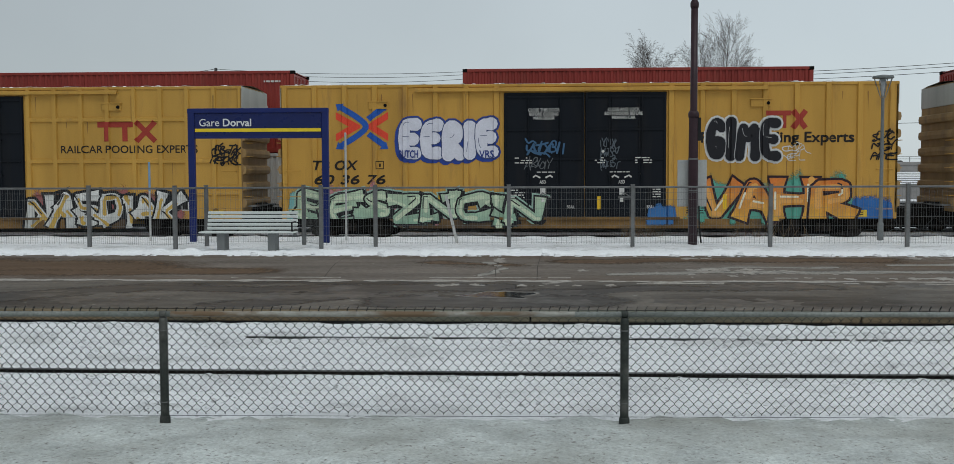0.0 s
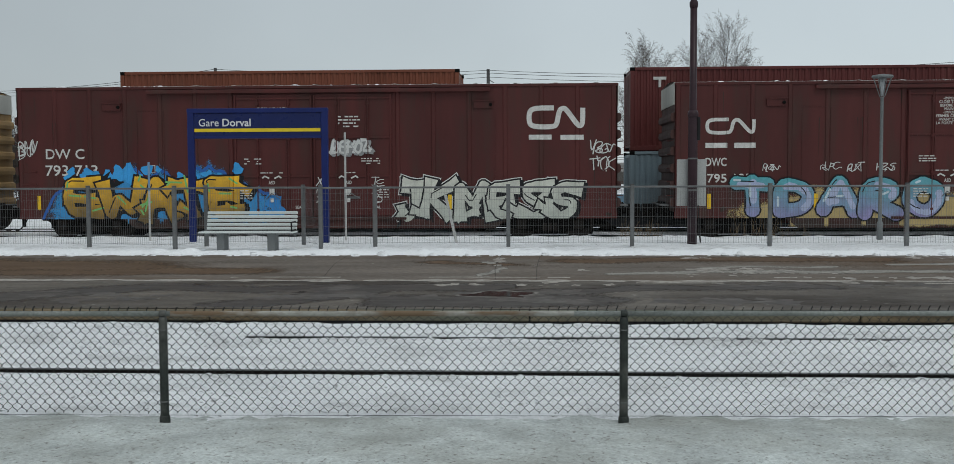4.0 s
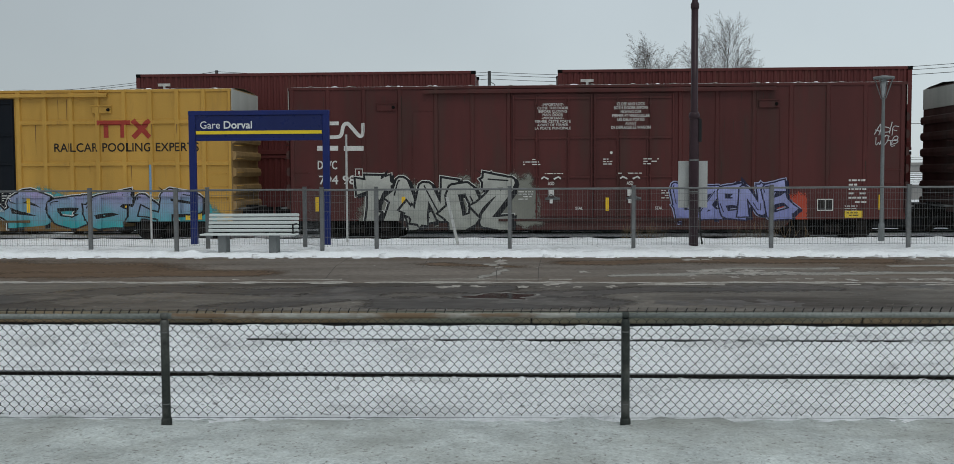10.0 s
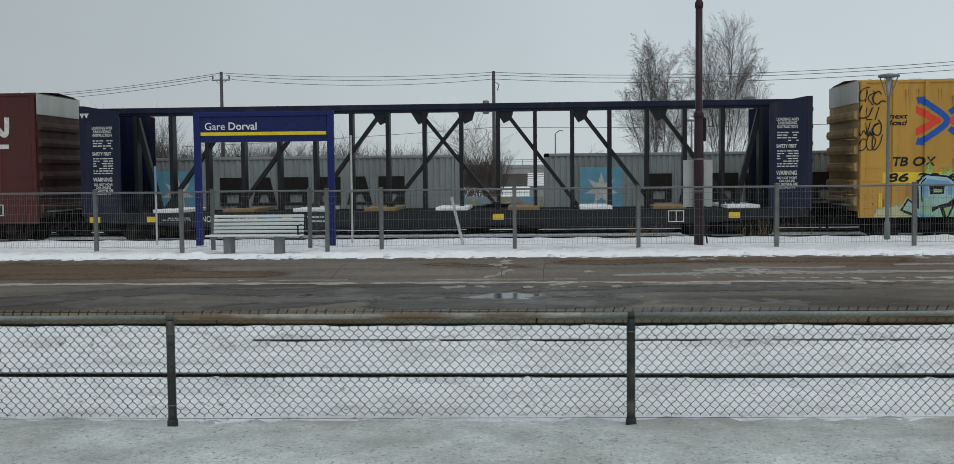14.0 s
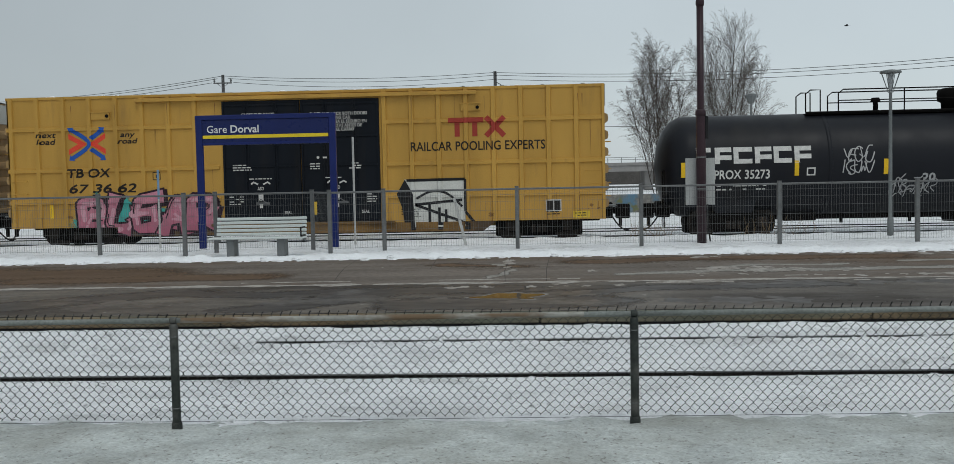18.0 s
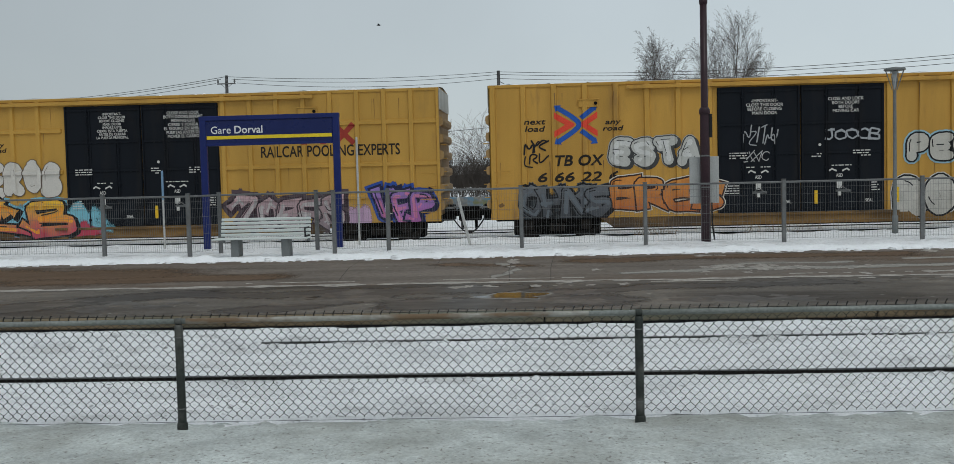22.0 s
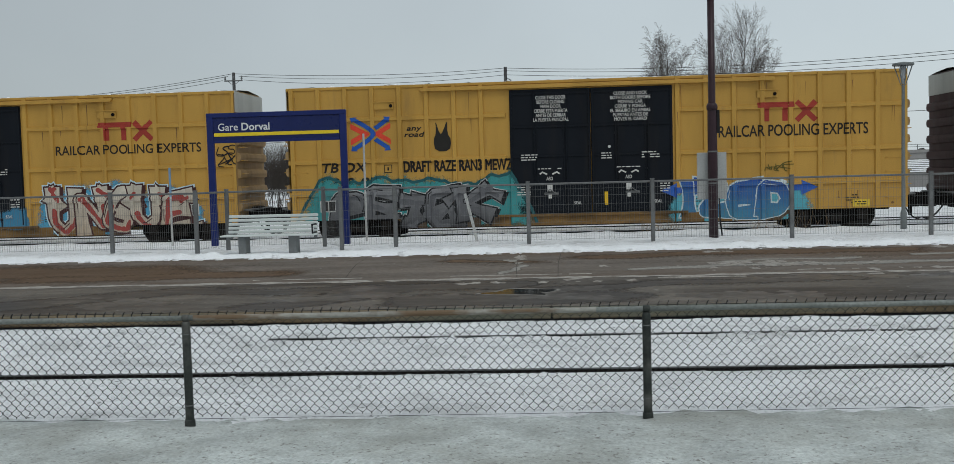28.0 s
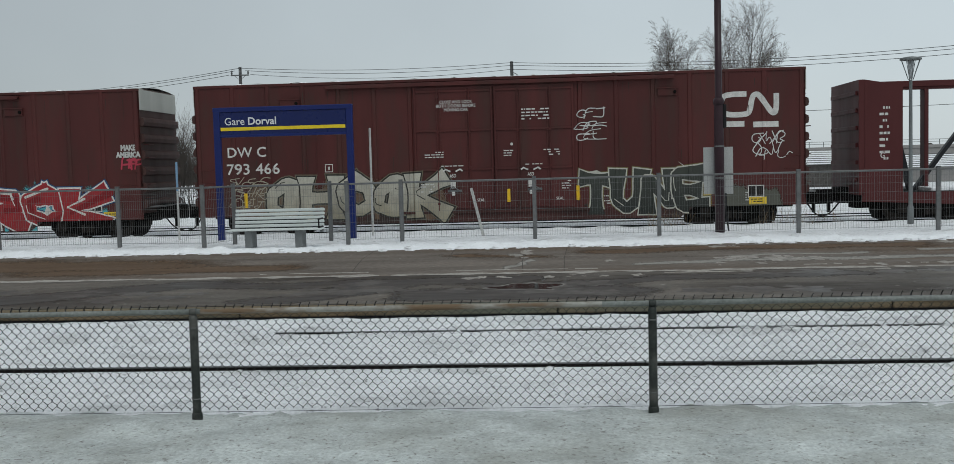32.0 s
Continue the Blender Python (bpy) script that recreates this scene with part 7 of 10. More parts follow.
def spatter(car, side, x0, x1, z0, z1, rgb, seed, count=20, r=0.12):
    """Drops, puffs and shards beside a piece."""
    rng = random.Random(seed)
    tris = []
    for k in range(count):
        cx, cz, q = rng.uniform(x0, x1), rng.uniform(z0, z1), r * rng.uniform(0.4, 1.2)
        ring = [(cx + q * (1 + 0.3 * math.sin(3 * a + k)) * math.cos(a), cz + q * (1 + 0.3 * math.cos(2 * a + k)) * math.sin(a)) for a in [2 * math.pi * i / 10 for i in range(10)]]
        tris += [tuple((*p, 0.0003 * k) for p in t) for t in fill([ring])]
    ob = drape("spray_drops", tris, 0.012, spray(rgb), car, side, "sprayed drops")
    return tagged(ob, kind="stuff") if ob else None


def weathering(car, side, seed, rgb, count=46):
    """Thin runs of rust and soot below seams, ribs and the eave."""
    rng = random.Random(seed)
    tris = []
    for k in range(count):
        x = rng.uniform(0.2, CAR_LENGTH - 0.2)
        if DOOR[0] - 0.1 < x < DOOR[1] + 0.1:
            continue
        top = rng.choice((4.5, 4.5, 3.7, 2.42, 1.5, 1.2, 1.0))
        long, w = rng.uniform(0.2, 1.3), rng.uniform(0.005, 0.016)
        bottom = max(Z_SIDE + 0.02, top - long)
        sway = rng.uniform(-0.02, 0.02)
        tris += [((x - w, top), (x + sway, bottom), (x + w, top))]
        if k % 3 == 0:
            q, z = rng.uniform(0.03, 0.10), rng.uniform(0.72, 1.15)
            ring = [(x + q * rng.uniform(0.5, 1.5) * math.cos(a), z + 0.7 * q * rng.uniform(0.5, 1.5) * math.sin(a)) for a in [math.pi * i / 5 for i in range(10)]]
            tris += fill([ring])
    ob = drape("rust_runs", tris, 0.007, spray(rgb), car, side, "runs of rust and soot")
    return tagged(ob, kind="stuff") if ob else None


def reflectors(car, side, xs, z0=0.95, z1=1.40):
    for x in xs:
        plate(car, side, x, x + 0.11, z0, z1, "reflector", "reflector", 0.024, "yellow reflective strip")


def placards(car, side, x, z, yellow_x=None, yellow_z=0.70):
    plate(car, side, x - 0.03, x + 0.45, z - 0.03, z + 0.33, "white", "placard_border", 0.020, "white border")
    plate(car, side, x, x + 0.20, z, z + 0.30, "black", "placard", 0.023, "black service placard")
    plate(car, side, x + 0.23, x + 0.42, z, z + 0.30, "black", "placard", 0.023, "black service placard")
    if yellow_x is not None:
        plate(car, side, yellow_x, yellow_x + 0.52, yellow_z, yellow_z + 0.22, "label_yellow", "yellow_label", 0.020, "yellow warning label")
        bars(car, side, yellow_x + 0.06, yellow_x + 0.46, yellow_z + 0.05, yellow_z + 0.19, 2, "black", 3, lift=0.024)


def door_marks(car, side, seed, mat="white"):
    """Service stencils on the two door leaves."""
    rng = random.Random(seed)
    for x, w, z, rows in ((7.26, 0.56, 2.34, 3), (9.70, 0.30, 2.34, 3), (10.92, 0.55, 2.34, 3), (7.12, 0.42, 1.28, 4), (11.46, 0.28, 1.30, 5)):
        w *= rng.uniform(0.8, 1.1)
        bars(car, side, x, x + w, z, z + 0.075 * rows, rows, mat, rng.randrange(999), lift=0.05)
    for x in (8.12, 10.52):
        bars(car, side, x - 0.36, x + 0.36, 2.06, 2.13, 1, mat, rng.randrange(999), lift=0.05)
        words(car, side, ["ASD"], x - 0.10, x + 0.10, 1.74, 1.84, mat, lift=0.05)
        tris = rect(x - 0.08, x + 0.08, 1.40, 1.62) + rect(x - 0.05, x + 0.05, 1.18, 1.30)
        for s in (-1, 1):
            tris += [tuple((p[0], p[1], 0.0005) for p in t) for t in ribbon_of([(x + s * 0.08, 1.92), (x + s * 0.22, 1.99), (x + s * 0.30, 1.93)], 0.05, False)]
        drape("latch_marks", tris, 0.05, TM[mat], car, side, "white latch markings")
    for x in (8.85, 11.28):
        words(car, side, ["SEAL"], x, x + 0.24, 0.98, 1.07, mat, lift=0.05)
    if seed % 3 == 1:
        bars(car, side, 10.1, 10.42, 2.66, 2.78, 1, mat, rng.randrange(999), lift=0.05)
    ring = [(9.95 + 0.045 * math.cos(a), 2.72 + 0.045 * math.sin(a)) for a in [2 * math.pi * i / 12 for i in range(12)]]
    drape("stencil", fill([ring]), 0.05, TM[mat], car, side, "white stencilled dot")
    plate(car, side, 9.78, 9.88, 0.95, 1.35, "reflector", "reflector", 0.05, "yellow reflective strip")
    for x0, x1 in ((12.5, 13.1), (17.0, 17.4)):
        # capacity and test data beside the doors
        bars(car, side, x0, x1, 0.80, 1.10, 4, "black" if mat == "white" and side.style != "seam" else "white", rng.randrange(999), lift=0.012)


class TankSide:
    """The near flank of the tank, for paint that lies on it."""
    cut_x = ()
    cut_z = tuple(0.65 + 0.1 * k for k in range(31))

    def holds(self, x, z):
        return True

    def out(self, x, z):
        return math.sqrt(max(0.04, 1.60 ** 2 - (z - 2.20) ** 2)) - 1.55


class Flat:
    """A plain flank at a given depth."""
    cut_x = cut_z = ()

    def __init__(self, y=0.0):
        self.y = y

    def holds(self, x, z):
        return True

    def out(self, x, z):
        return -self.y


def shards(car, side, x0, x1, z0, z1):
    """Dark angular blocks and lines over a white ground."""
    w, h = x1 - x0, z1 - z0
    at = lambda u, v: (x0 + u * w, z0 + v * h)
    tris = [tuple(at(*p) for p in t) for t in fill([[(0.0, 0.72), (0.10, 1.0), (0.20, 0.70), (0.22, 0.0), (0.10, 0.0), (0.06, 0.45)]])]
    for a, b in (((0.12, 0.98), (0.84, 0.99)), ((0.84, 0.99), (0.84, 0.35)), ((0.84, 0.35), (1.0, 0.02)), ((0.22, 0.50), (0.80, 0.58)), ((0.22, 0.50), (0.95, 0.06)), ((0.40, 0.5), (0.40, 0.05)), ((0.52, 0.44), (0.52, 0.10)), ((0.60, 0.40), (0.60, 0.10)), ((0.22, 0.03), (1.0, 0.03)), ((0.40, 0.12), (0.62, 0.12))):
        tris += [tuple((*p, 0.0008 + 0.0003 * a[0]) for p in t) for t in ribbon_of([at(*a), at(*b)], 0.085, False)]
    tris += [tuple((*p, 0.0015) for p in t) for t in ribbon_of(smooth([at(0.24, 0.62), at(0.42, 0.78), at(0.62, 0.74), at(0.80, 0.45)], 2, False), 0.07, False)]
    drape("graffiti", tris, 0.018, spray((0.012, 0.012, 0.014)), car, side, "black angular spray lines")


def flame(car, side, x0, x1, z0, z1):
    w, h = x1 - x0, z1 - z0
    loop = smooth([(x0 + u * w, z0 + v * h) for u, v in ((0.1, 0), (0.0, 0.35), (0.18, 0.6), (0.12, 1.0), (0.38, 0.5), (0.55, 0.62), (0.80, 1.0), (0.78, 0.55), (1.0, 0.35), (0.9, 0.0))], 1)
    drape("graffiti", fill([loop]), 0.016, spray((0.02, 0.018, 0.015)), car, side, "black flame-shaped spray mark")


def arrows(car, side, x0, x1, z0, z1):
    zc, h = (z0 + z1) / 2, z1 - z0
    tris = [((x0, zc), (x0 + 0.5, zc - h / 2), (x0 + 0.5, zc + h / 2)), ((x1, zc), (x1 - 0.5, zc - h / 2), (x1 - 0.5, zc + h / 2))]
    tris += rect(x0 + 0.5, x0 + 0.9, zc - h / 5, zc + h / 5) + rect(x1 - 0.9, x1 - 0.5, zc - h / 5, zc + h / 5)
    drape("graffiti", tris, 0.014, spray((0.03, 0.12, 0.48)), car, side, "blue sprayed arrows")

# ---- the paint on each car, in metres along its side and above the rail ----

c, s = CARS[0], SIDES['G']
tagged(c, 'yellow ribbed boxcar with red lettering and silver-black graffiti', 'boxcar', 'freight cars of the near train')
block_mark(c, s, 14.23, 16.11, 3.09, 3.70, 'red_logo')
words(c, s, ['RAILCAR POOLING EXPERTS'], 13.02, 17.42, 2.73, 2.96, weight=0.04, fit=True)
cloud(c, s, 11.72, 17.19, 0.31, 1.80, (0.35, 0.12, 0.12), 3, ragged=0.5)
letters(c, s, 'NASDIAK', 12.01, 16.90, 0.32, 1.57, (0.55, 0.56, 0.54), (0.78, 0.78, 0.76), seed=3, wild=0.9, round_=1, spikes=4, halo=(0.012, 0.012, 0.014), inner=(0.55, 0.36, 0.08), line_w=0.06, halo_w=0.05)
scrawl(c, s, 17.89, 18.80, 2.36, 2.96, (0.012, 0.012, 0.014), 4, rows=2, w=0.05)
reflectors(c, s, (0.62, 4.9, 13.6, 17.2))
placards(c, s, 16.90, 0.95, 17.70)

c, s = CARS[1], SIDES['P']
tagged(c, 'yellow boxcar with white bubble letters and orange graffiti', 'boxcar', 'freight cars of the near train')
emblem(c, s, 1.72, 3.35, 2.81, 4.22)
words(c, s, ['TB OX'], 0.95, 2.34, 2.18, 2.46, fit=True, slant=0.2, weight=0.1)
words(c, s, ['60 36 76'], 1.00, 3.24, 1.74, 2.01, fit=True, slant=0.2, weight=0.1)
letters(c, s, 'EERIE', 3.67, 6.73, 2.48, 3.74, (0.68, 0.68, 0.76), None, line=(0.05, 0.07, 0.17), halo=(0.025, 0.06, 0.3), seed=5, wild=0.3, round_=2, line_w=0.026, halo_w=0.08, fat=0.27, shadow=(0.025, 0.06, 0.3))
words(c, s, ['BUTCH'], 3.67, 4.29, 2.55, 2.77, mat=spray((0.02, 0.045, 0.22)), lift=0.05)
words(c, s, ['VRS.'], 6.17, 6.68, 2.54, 2.76, mat=spray((0.02, 0.045, 0.22)), lift=0.05)
cloud(c, s, 0.22, 5.64, 0.42, 1.97, (0.5, 0.22, 0.24), 8, ragged=0.7)
cloud(c, s, 0.13, 1.56, 0.46, 1.78, (0.2, 0.45, 0.45), 9, ragged=0.4)
letters(c, s, 'BESZNCIN', 0.51, 7.99, 0.46, 1.53, (0.28, 0.46, 0.34), (0.52, 0.64, 0.46), halo=(0.34, 0.5, 0.42), seed=6, wild=0.95, round_=1, spikes=6, line_w=0.055, halo_w=0.1, inner=(0.6, 0.68, 0.5))
words(c, s, ['CLOSE THIS DOOR', 'BEFORE CLOSING', 'MAIN DOOR'], 7.67, 8.63, 3.66, 4.03, mat='white', weight=0.05, lift=0.05)
words(c, s, ['CLOSE AND LOCK', 'BOTH DOORS BEFORE', 'MOVING CAR'], 9.99, 11.15, 3.67, 4.04, mat='white', weight=0.05, lift=0.05)
door_marks(c, s, 11)
scrawl(c, s, 7.56, 8.82, 2.70, 3.11, (0.05, 0.12, 0.22), 5, loops=8, w=0.06, lift=0.05)
scrawl(c, s, 7.61, 8.36, 2.21, 2.55, (0.12, 0.13, 0.14), 6)
scrawl(c, s, 9.84, 10.40, 2.23, 3.15, (0.1, 0.12, 0.14), 66, rows=3)
block_mark(c, s, 14.85, 16.08, 3.40, 3.93, 'red_logo')
words(c, s, ['Railcar Pooling Experts'], 12.88, 17.52, 2.98, 3.28, weight=0.1, fit=True)
letters(c, s, 'GIME', 13.06, 15.29, 2.38, 3.78, (0.014, 0.014, 0.018), None, line=(0.42, 0.42, 0.43), halo=(0.68, 0.68, 0.66), seed=12, wild=0.35, round_=2, line_w=0.022, lift=0.012, fat=0.24, halo_w=0.1)
cloud(c, s, 12.35, 17.82, 0.42, 2.12, (0.1, 0.36, 0.28), 13, ragged=0.35)
letters(c, s, 'VAHR', 12.90, 17.46, 0.49, 1.90, (0.74, 0.42, 0.06), (0.68, 0.2, 0.04), line=(0.03, 0.015, 0.02), seed=14, wild=0.55, round_=1, line_w=0.075, shine=(0.8, 0.76, 0.6), inner=(0.75, 0.38, 0.1), fat=0.19)
cloud(c, s, 17.37, 18.73, 0.41, 1.41, (0.03, 0.14, 0.4), 15, ragged=0.2)
scrawl(c, s, 18.06, 18.66, 2.44, 3.35, (0.012, 0.012, 0.014), 7, rows=3, loops=4, w=0.045)
scrawl(c, s, 15.40, 16.02, 2.45, 2.92, (0.62, 0.62, 0.6), 8, rows=2, loops=4)
cloud(c, s, 11.24, 12.26, 0.42, 1.29, (0.04, 0.16, 0.4), 16, ragged=0.5)
reflectors(c, s, (4.9, 13.6))
placards(c, s, 16.60, 0.95, 17.40)
number_box(c, s, 2.96, 2.20, 'black')

c, s = CARS[2], SIDES['P']
tagged(c, 'yellow boxcar with black owner panel and green graffiti', 'boxcar', 'freight cars of the near train')
words(c, s, ['next', 'load'], 0.91, 1.43, 3.22, 3.65, slant=0.2, weight=0.1)
emblem(c, s, 1.71, 3.31, 2.75, 4.16)
words(c, s, ['any', 'road'], 3.55, 4.12, 3.21, 3.63, slant=0.2, weight=0.1)
words(c, s, ['TB OX'], 1.75, 3.23, 2.20, 2.48, fit=True, slant=0.2, weight=0.1)
words(c, s, ['6 70 19 6'], 1.16, 3.80, 1.77, 2.05, fit=True, slant=0.2, weight=0.1)
letters(c, s, 'ESNKE', 2.00, 6.82, 0.56, 1.65, (0.46, 0.43, 0.35), (0.58, 0.53, 0.43), line=(0.1, 0.1, 0.1), seed=21, wild=0.7, round_=1, line_w=0.035, inner=(0.3, 0.42, 0.58))
words(c, s, ['CLOSE AND LOCK', 'BOTH DOORS BEFORE', 'MOVING CAR'], 7.73, 8.92, 3.64, 4.01, mat='white', weight=0.05, lift=0.05)
bars(c, s, 10.33, 11.17, 3.66, 3.81, 2, 'white', 29, lift=0.05)
door_marks(c, s, 22)
letters(c, s, 'MAZEY', 12.10, 16.43, 0.42, 1.52, (0.08, 0.16, 0.1), (0.22, 0.34, 0.22), line=(0.015, 0.025, 0.02), seed=23, wild=0.9, round_=1, spikes=3, line_w=0.055, inner=(0.36, 0.46, 0.33))
block_mark(c, s, 15.49, 17.65, 3.53, 3.90, 'white', panel='black')
words(c, s, ['Railcar Pooling'], 14.92, 18.03, 2.89, 3.24, fit=True, slant=0.2, weight=0.1)
words(c, s, ['Experts'], 15.72, 17.34, 2.41, 2.70, fit=True, slant=0.2, weight=0.1)
plate(c, s, 15.68, 17.19, 1.89, 2.13, 'black', name='web_line')
reflectors(c, s, (0.6, 5.0, 14.0))
placards(c, s, 17.20, 0.95, 15.00)
number_box(c, s, 4.60, 2.05, 'black')

c, s = CARS[3], SIDES['S']
tagged(c, 'maroon boxcar with gold and blue graffiti and white tags', 'boxcar', 'freight cars of the near train')
scrawl(c, s, -0.05, 0.55, 2.64, 3.12, (0.62, 0.62, 0.6), 31, loops=4)
words(c, s, ['DW C'], 0.87, 2.16, 2.56, 2.86, mat='white', weight=0.04, fit=True)
words(c, s, ['793 713'], 0.86, 2.59, 2.03, 2.35, mat='white', weight=0.04, fit=True)
cloud(c, s, 0.75, 8.46, 0.45, 2.49, (0.05, 0.28, 0.58), 32, ragged=0.55, rim=(0.03, 0.12, 0.4))
letters(c, s, 'EWATE', 1.52, 7.14, 0.60, 1.96, (0.15, 0.1, 0.035), (0.9, 0.5, 0.03), line=(0.012, 0.012, 0.014), seed=33, wild=0.75, round_=1, spikes=6, line_w=0.06, shine=(0.2, 0.5, 0.16), fat=0.18)
words(c, s, ['CLOSE AND LOCK', 'BOTH DOORS BEFORE', 'MOVING CAR'], 7.57, 8.71, 3.76, 4.11, mat='white', weight=0.05, lift=0.05)
bars(c, s, 10.21, 10.89, 3.47, 3.87, 4, 'white', 41, lift=0.05)
door_marks(c, s, 34)
letters(c, s, 'DEHOZ', 10.00, 11.19, 2.65, 3.13, (0.62, 0.62, 0.6), None, line=(0.3, 0.3, 0.3), seed=35, wild=0.8, round_=1, line_w=0.012)
line_mark(c, s, 16.10, 17.74, 3.39, 4.12)
plate(c, s, 16.09, 16.79, 3.08, 3.23, 'white', name='web_line')
plate(c, s, 17.06, 17.77, 3.07, 3.22, 'white', name='web_line')
letters(c, s, 'JKMESS', 12.11, 17.63, 0.53, 1.89, (0.5, 0.53, 0.47), (0.66, 0.66, 0.58), line=(0.012, 0.012, 0.014), halo=(0.68, 0.68, 0.66), seed=36, wild=0.8, round_=1, spikes=6, line_w=0.05, halo_w=0.06)
scrawl(c, s, 17.97, 18.65, 2.18, 3.05, (0.62, 0.62, 0.6), 37, rows=2, loops=4, w=0.04)
scrawl(c, s, 9.55, 9.77, 1.19, 2.04, (0.62, 0.62, 0.6), 38, rows=3, loops=2)
scrawl(c, s, 11.27, 11.57, 1.19, 2.03, (0.62, 0.62, 0.6), 39, rows=3, loops=2)
reflectors(c, s, (0.6, 4.9, 13.6))
placards(c, s, 16.90, 0.95, 16.60)
number_box(c, s, 4.15, 2.10, 'white')
tag(c, s, 'BHV', 0.03, 0.62, 2.62, 3.12, (0.60, 0.60, 0.58), 0.035, 4)
spatter(c, s, 1.4, 7.2, 1.95, 2.25, (0.05, 0.34, 0.72), 340, count=26, r=0.16)
spatter(c, s, 6.9, 8.4, 0.7, 1.7, (0.04, 0.24, 0.58), 341, count=14, r=0.16)

c, s = CARS[4], SIDES['S']
tagged(c, 'maroon boxcar with lavender and teal graffiti on a tan cloud', 'boxcar', 'freight cars of the near train')
line_mark(c, s, 0.98, 2.38, 3.20, 3.71)
plate(c, s, 0.93, 1.59, 2.80, 2.95, 'white', name='web_line')
plate(c, s, 1.80, 2.44, 2.79, 2.95, 'white', name='web_line')
words(c, s, ['DWC'], 0.92, 1.58, 2.25, 2.49, mat='white', fit=True)
words(c, s, ['795 133'], 0.98, 2.34, 1.75, 2.00, mat='white', fit=True)
words(c, s, ['-IMPORTANT-', 'CLOSE THIS DOOR', 'BEFORE CLOSING', 'MAIN DOOR', '-IMPORTANT-', 'FERMER CETTE PORTE', 'AVANT DE FERMER', 'LA PORTE PRINCIPALE'], 7.74, 8.84, 3.44, 4.28, mat='white', weight=0.05, lift=0.05)
words(c, s, ['CLOSE AND LOCK', 'BOTH DOORS BEFORE', 'MOVING CAR', 'FERMER ET VERROUILLER', 'LES DEUX PORTES', 'AVANT', 'DE DEPLACER LE WAGON'], 10.12, 11.27, 3.46, 4.22, mat='white', weight=0.05, lift=0.05)
door_marks(c, s, 41)
cloud(c, s, 1.12, 18.38, 0.34, 1.68, (0.45, 0.34, 0.15), 42, ragged=0.45)
cloud(c, s, 13.36, 15.60, 1.76, 2.54, (0.48, 0.36, 0.16), 43, ragged=0.3)
letters(c, s, 'TDARO', 1.75, 8.07, 0.62, 1.95, (0.3, 0.28, 0.5), (0.1, 0.4, 0.44), line=(0.012, 0.012, 0.014), seed=44, wild=0.5, round_=2, line_w=0.05, shine=(0.55, 0.65, 0.7), inner=(0.4, 0.45, 0.62))
letters(c, s, 'SBER', 11.95, 16.35, 0.34, 2.13, (0.06, 0.36, 0.4), (0.36, 0.32, 0.58), line=(0.012, 0.012, 0.014), seed=45, wild=0.3, round_=2, line_w=0.06, shine=(0.65, 0.7, 0.75), fat=0.24)
scrawl(c, s, 17.17, 17.86, 2.12, 2.68, (0.62, 0.62, 0.6), 46, rows=2, loops=4, w=0.04)
scrawl(c, s, 18.04, 18.55, 2.54, 2.95, (0.62, 0.62, 0.6), 47, loops=4)
scrawl(c, s, 2.70, 3.09, 2.11, 2.37, (0.62, 0.62, 0.6), 48, loops=4)
scrawl(c, s, 4.40, 4.92, 2.10, 2.36, (0.62, 0.62, 0.6), 49, loops=4)
scrawl(c, s, 5.21, 5.63, 2.10, 2.36, (0.62, 0.62, 0.6), 50, loops=4)
scrawl(c, s, 6.07, 6.59, 2.09, 2.36, (0.62, 0.62, 0.6), 51, loops=4)
spatter(c, s, 16.44, 17.08, 1.75, 2.46, (0.48, 0.36, 0.16), 52, count=6)
bars(c, s, 17.23, 18.01, 1.10, 1.90, 6, 'white', 53)
reflectors(c, s, (1.0, 4.2, 8.9, 13.0))
placards(c, s, 17.00, 0.95, 17.90)

c, s = CARS[5], SIDES['P']
tagged(c, 'yellow boxcar with black bubble letters and lavender graffiti', 'boxcar', 'freight cars of the near train')
words(c, s, ['next', 'load'], 1.83, 2.35, 3.17, 3.58, slant=0.2, weight=0.1)
emblem(c, s, 2.61, 4.14, 2.74, 4.01)
words(c, s, ['TB OX'], 1.80, 3.24, 2.21, 2.48, fit=True, slant=0.2, weight=0.1)
words(c, s, ['667 222'], 1.97, 3.13, 1.82, 2.04, fit=True, slant=0.2, weight=0.1)
letters(c, s, 'ESHER', 3.46, 6.94, 2.34, 3.63, (0.014, 0.014, 0.016), None, line=(0.25, 0.25, 0.25), halo=(0.72, 0.72, 0.7), seed=54, wild=0.4, round_=3, line_w=0.016, halo_w=0.14, fat=0.26)
scrawl(c, s, 0.07, 0.72, 2.23, 3.35, (0.24, 0.15, 0.05), 55, rows=3, loops=4)
scrawl(c, s, 6.15, 6.71, 3.83, 4.03, (0.62, 0.62, 0.6), 56, loops=4)
cloud(c, s, 3.96, 4.84, 1.59, 2.24, (0.62, 0.16, 0.04), 57, ragged=0.3)
cloud(c, s, 3.41, 4.80, 1.25, 1.67, (0.18, 0.34, 0.06), 58, ragged=0.25)
cloud(c, s, 3.08, 4.71, 0.38, 1.35, (0.6, 0.6, 0.57), 59, ragged=0.35)
scrawl(c, s, 3.66, 4.62, 0.64, 1.35, (0.012, 0.012, 0.014), 60, loops=5, w=0.05)
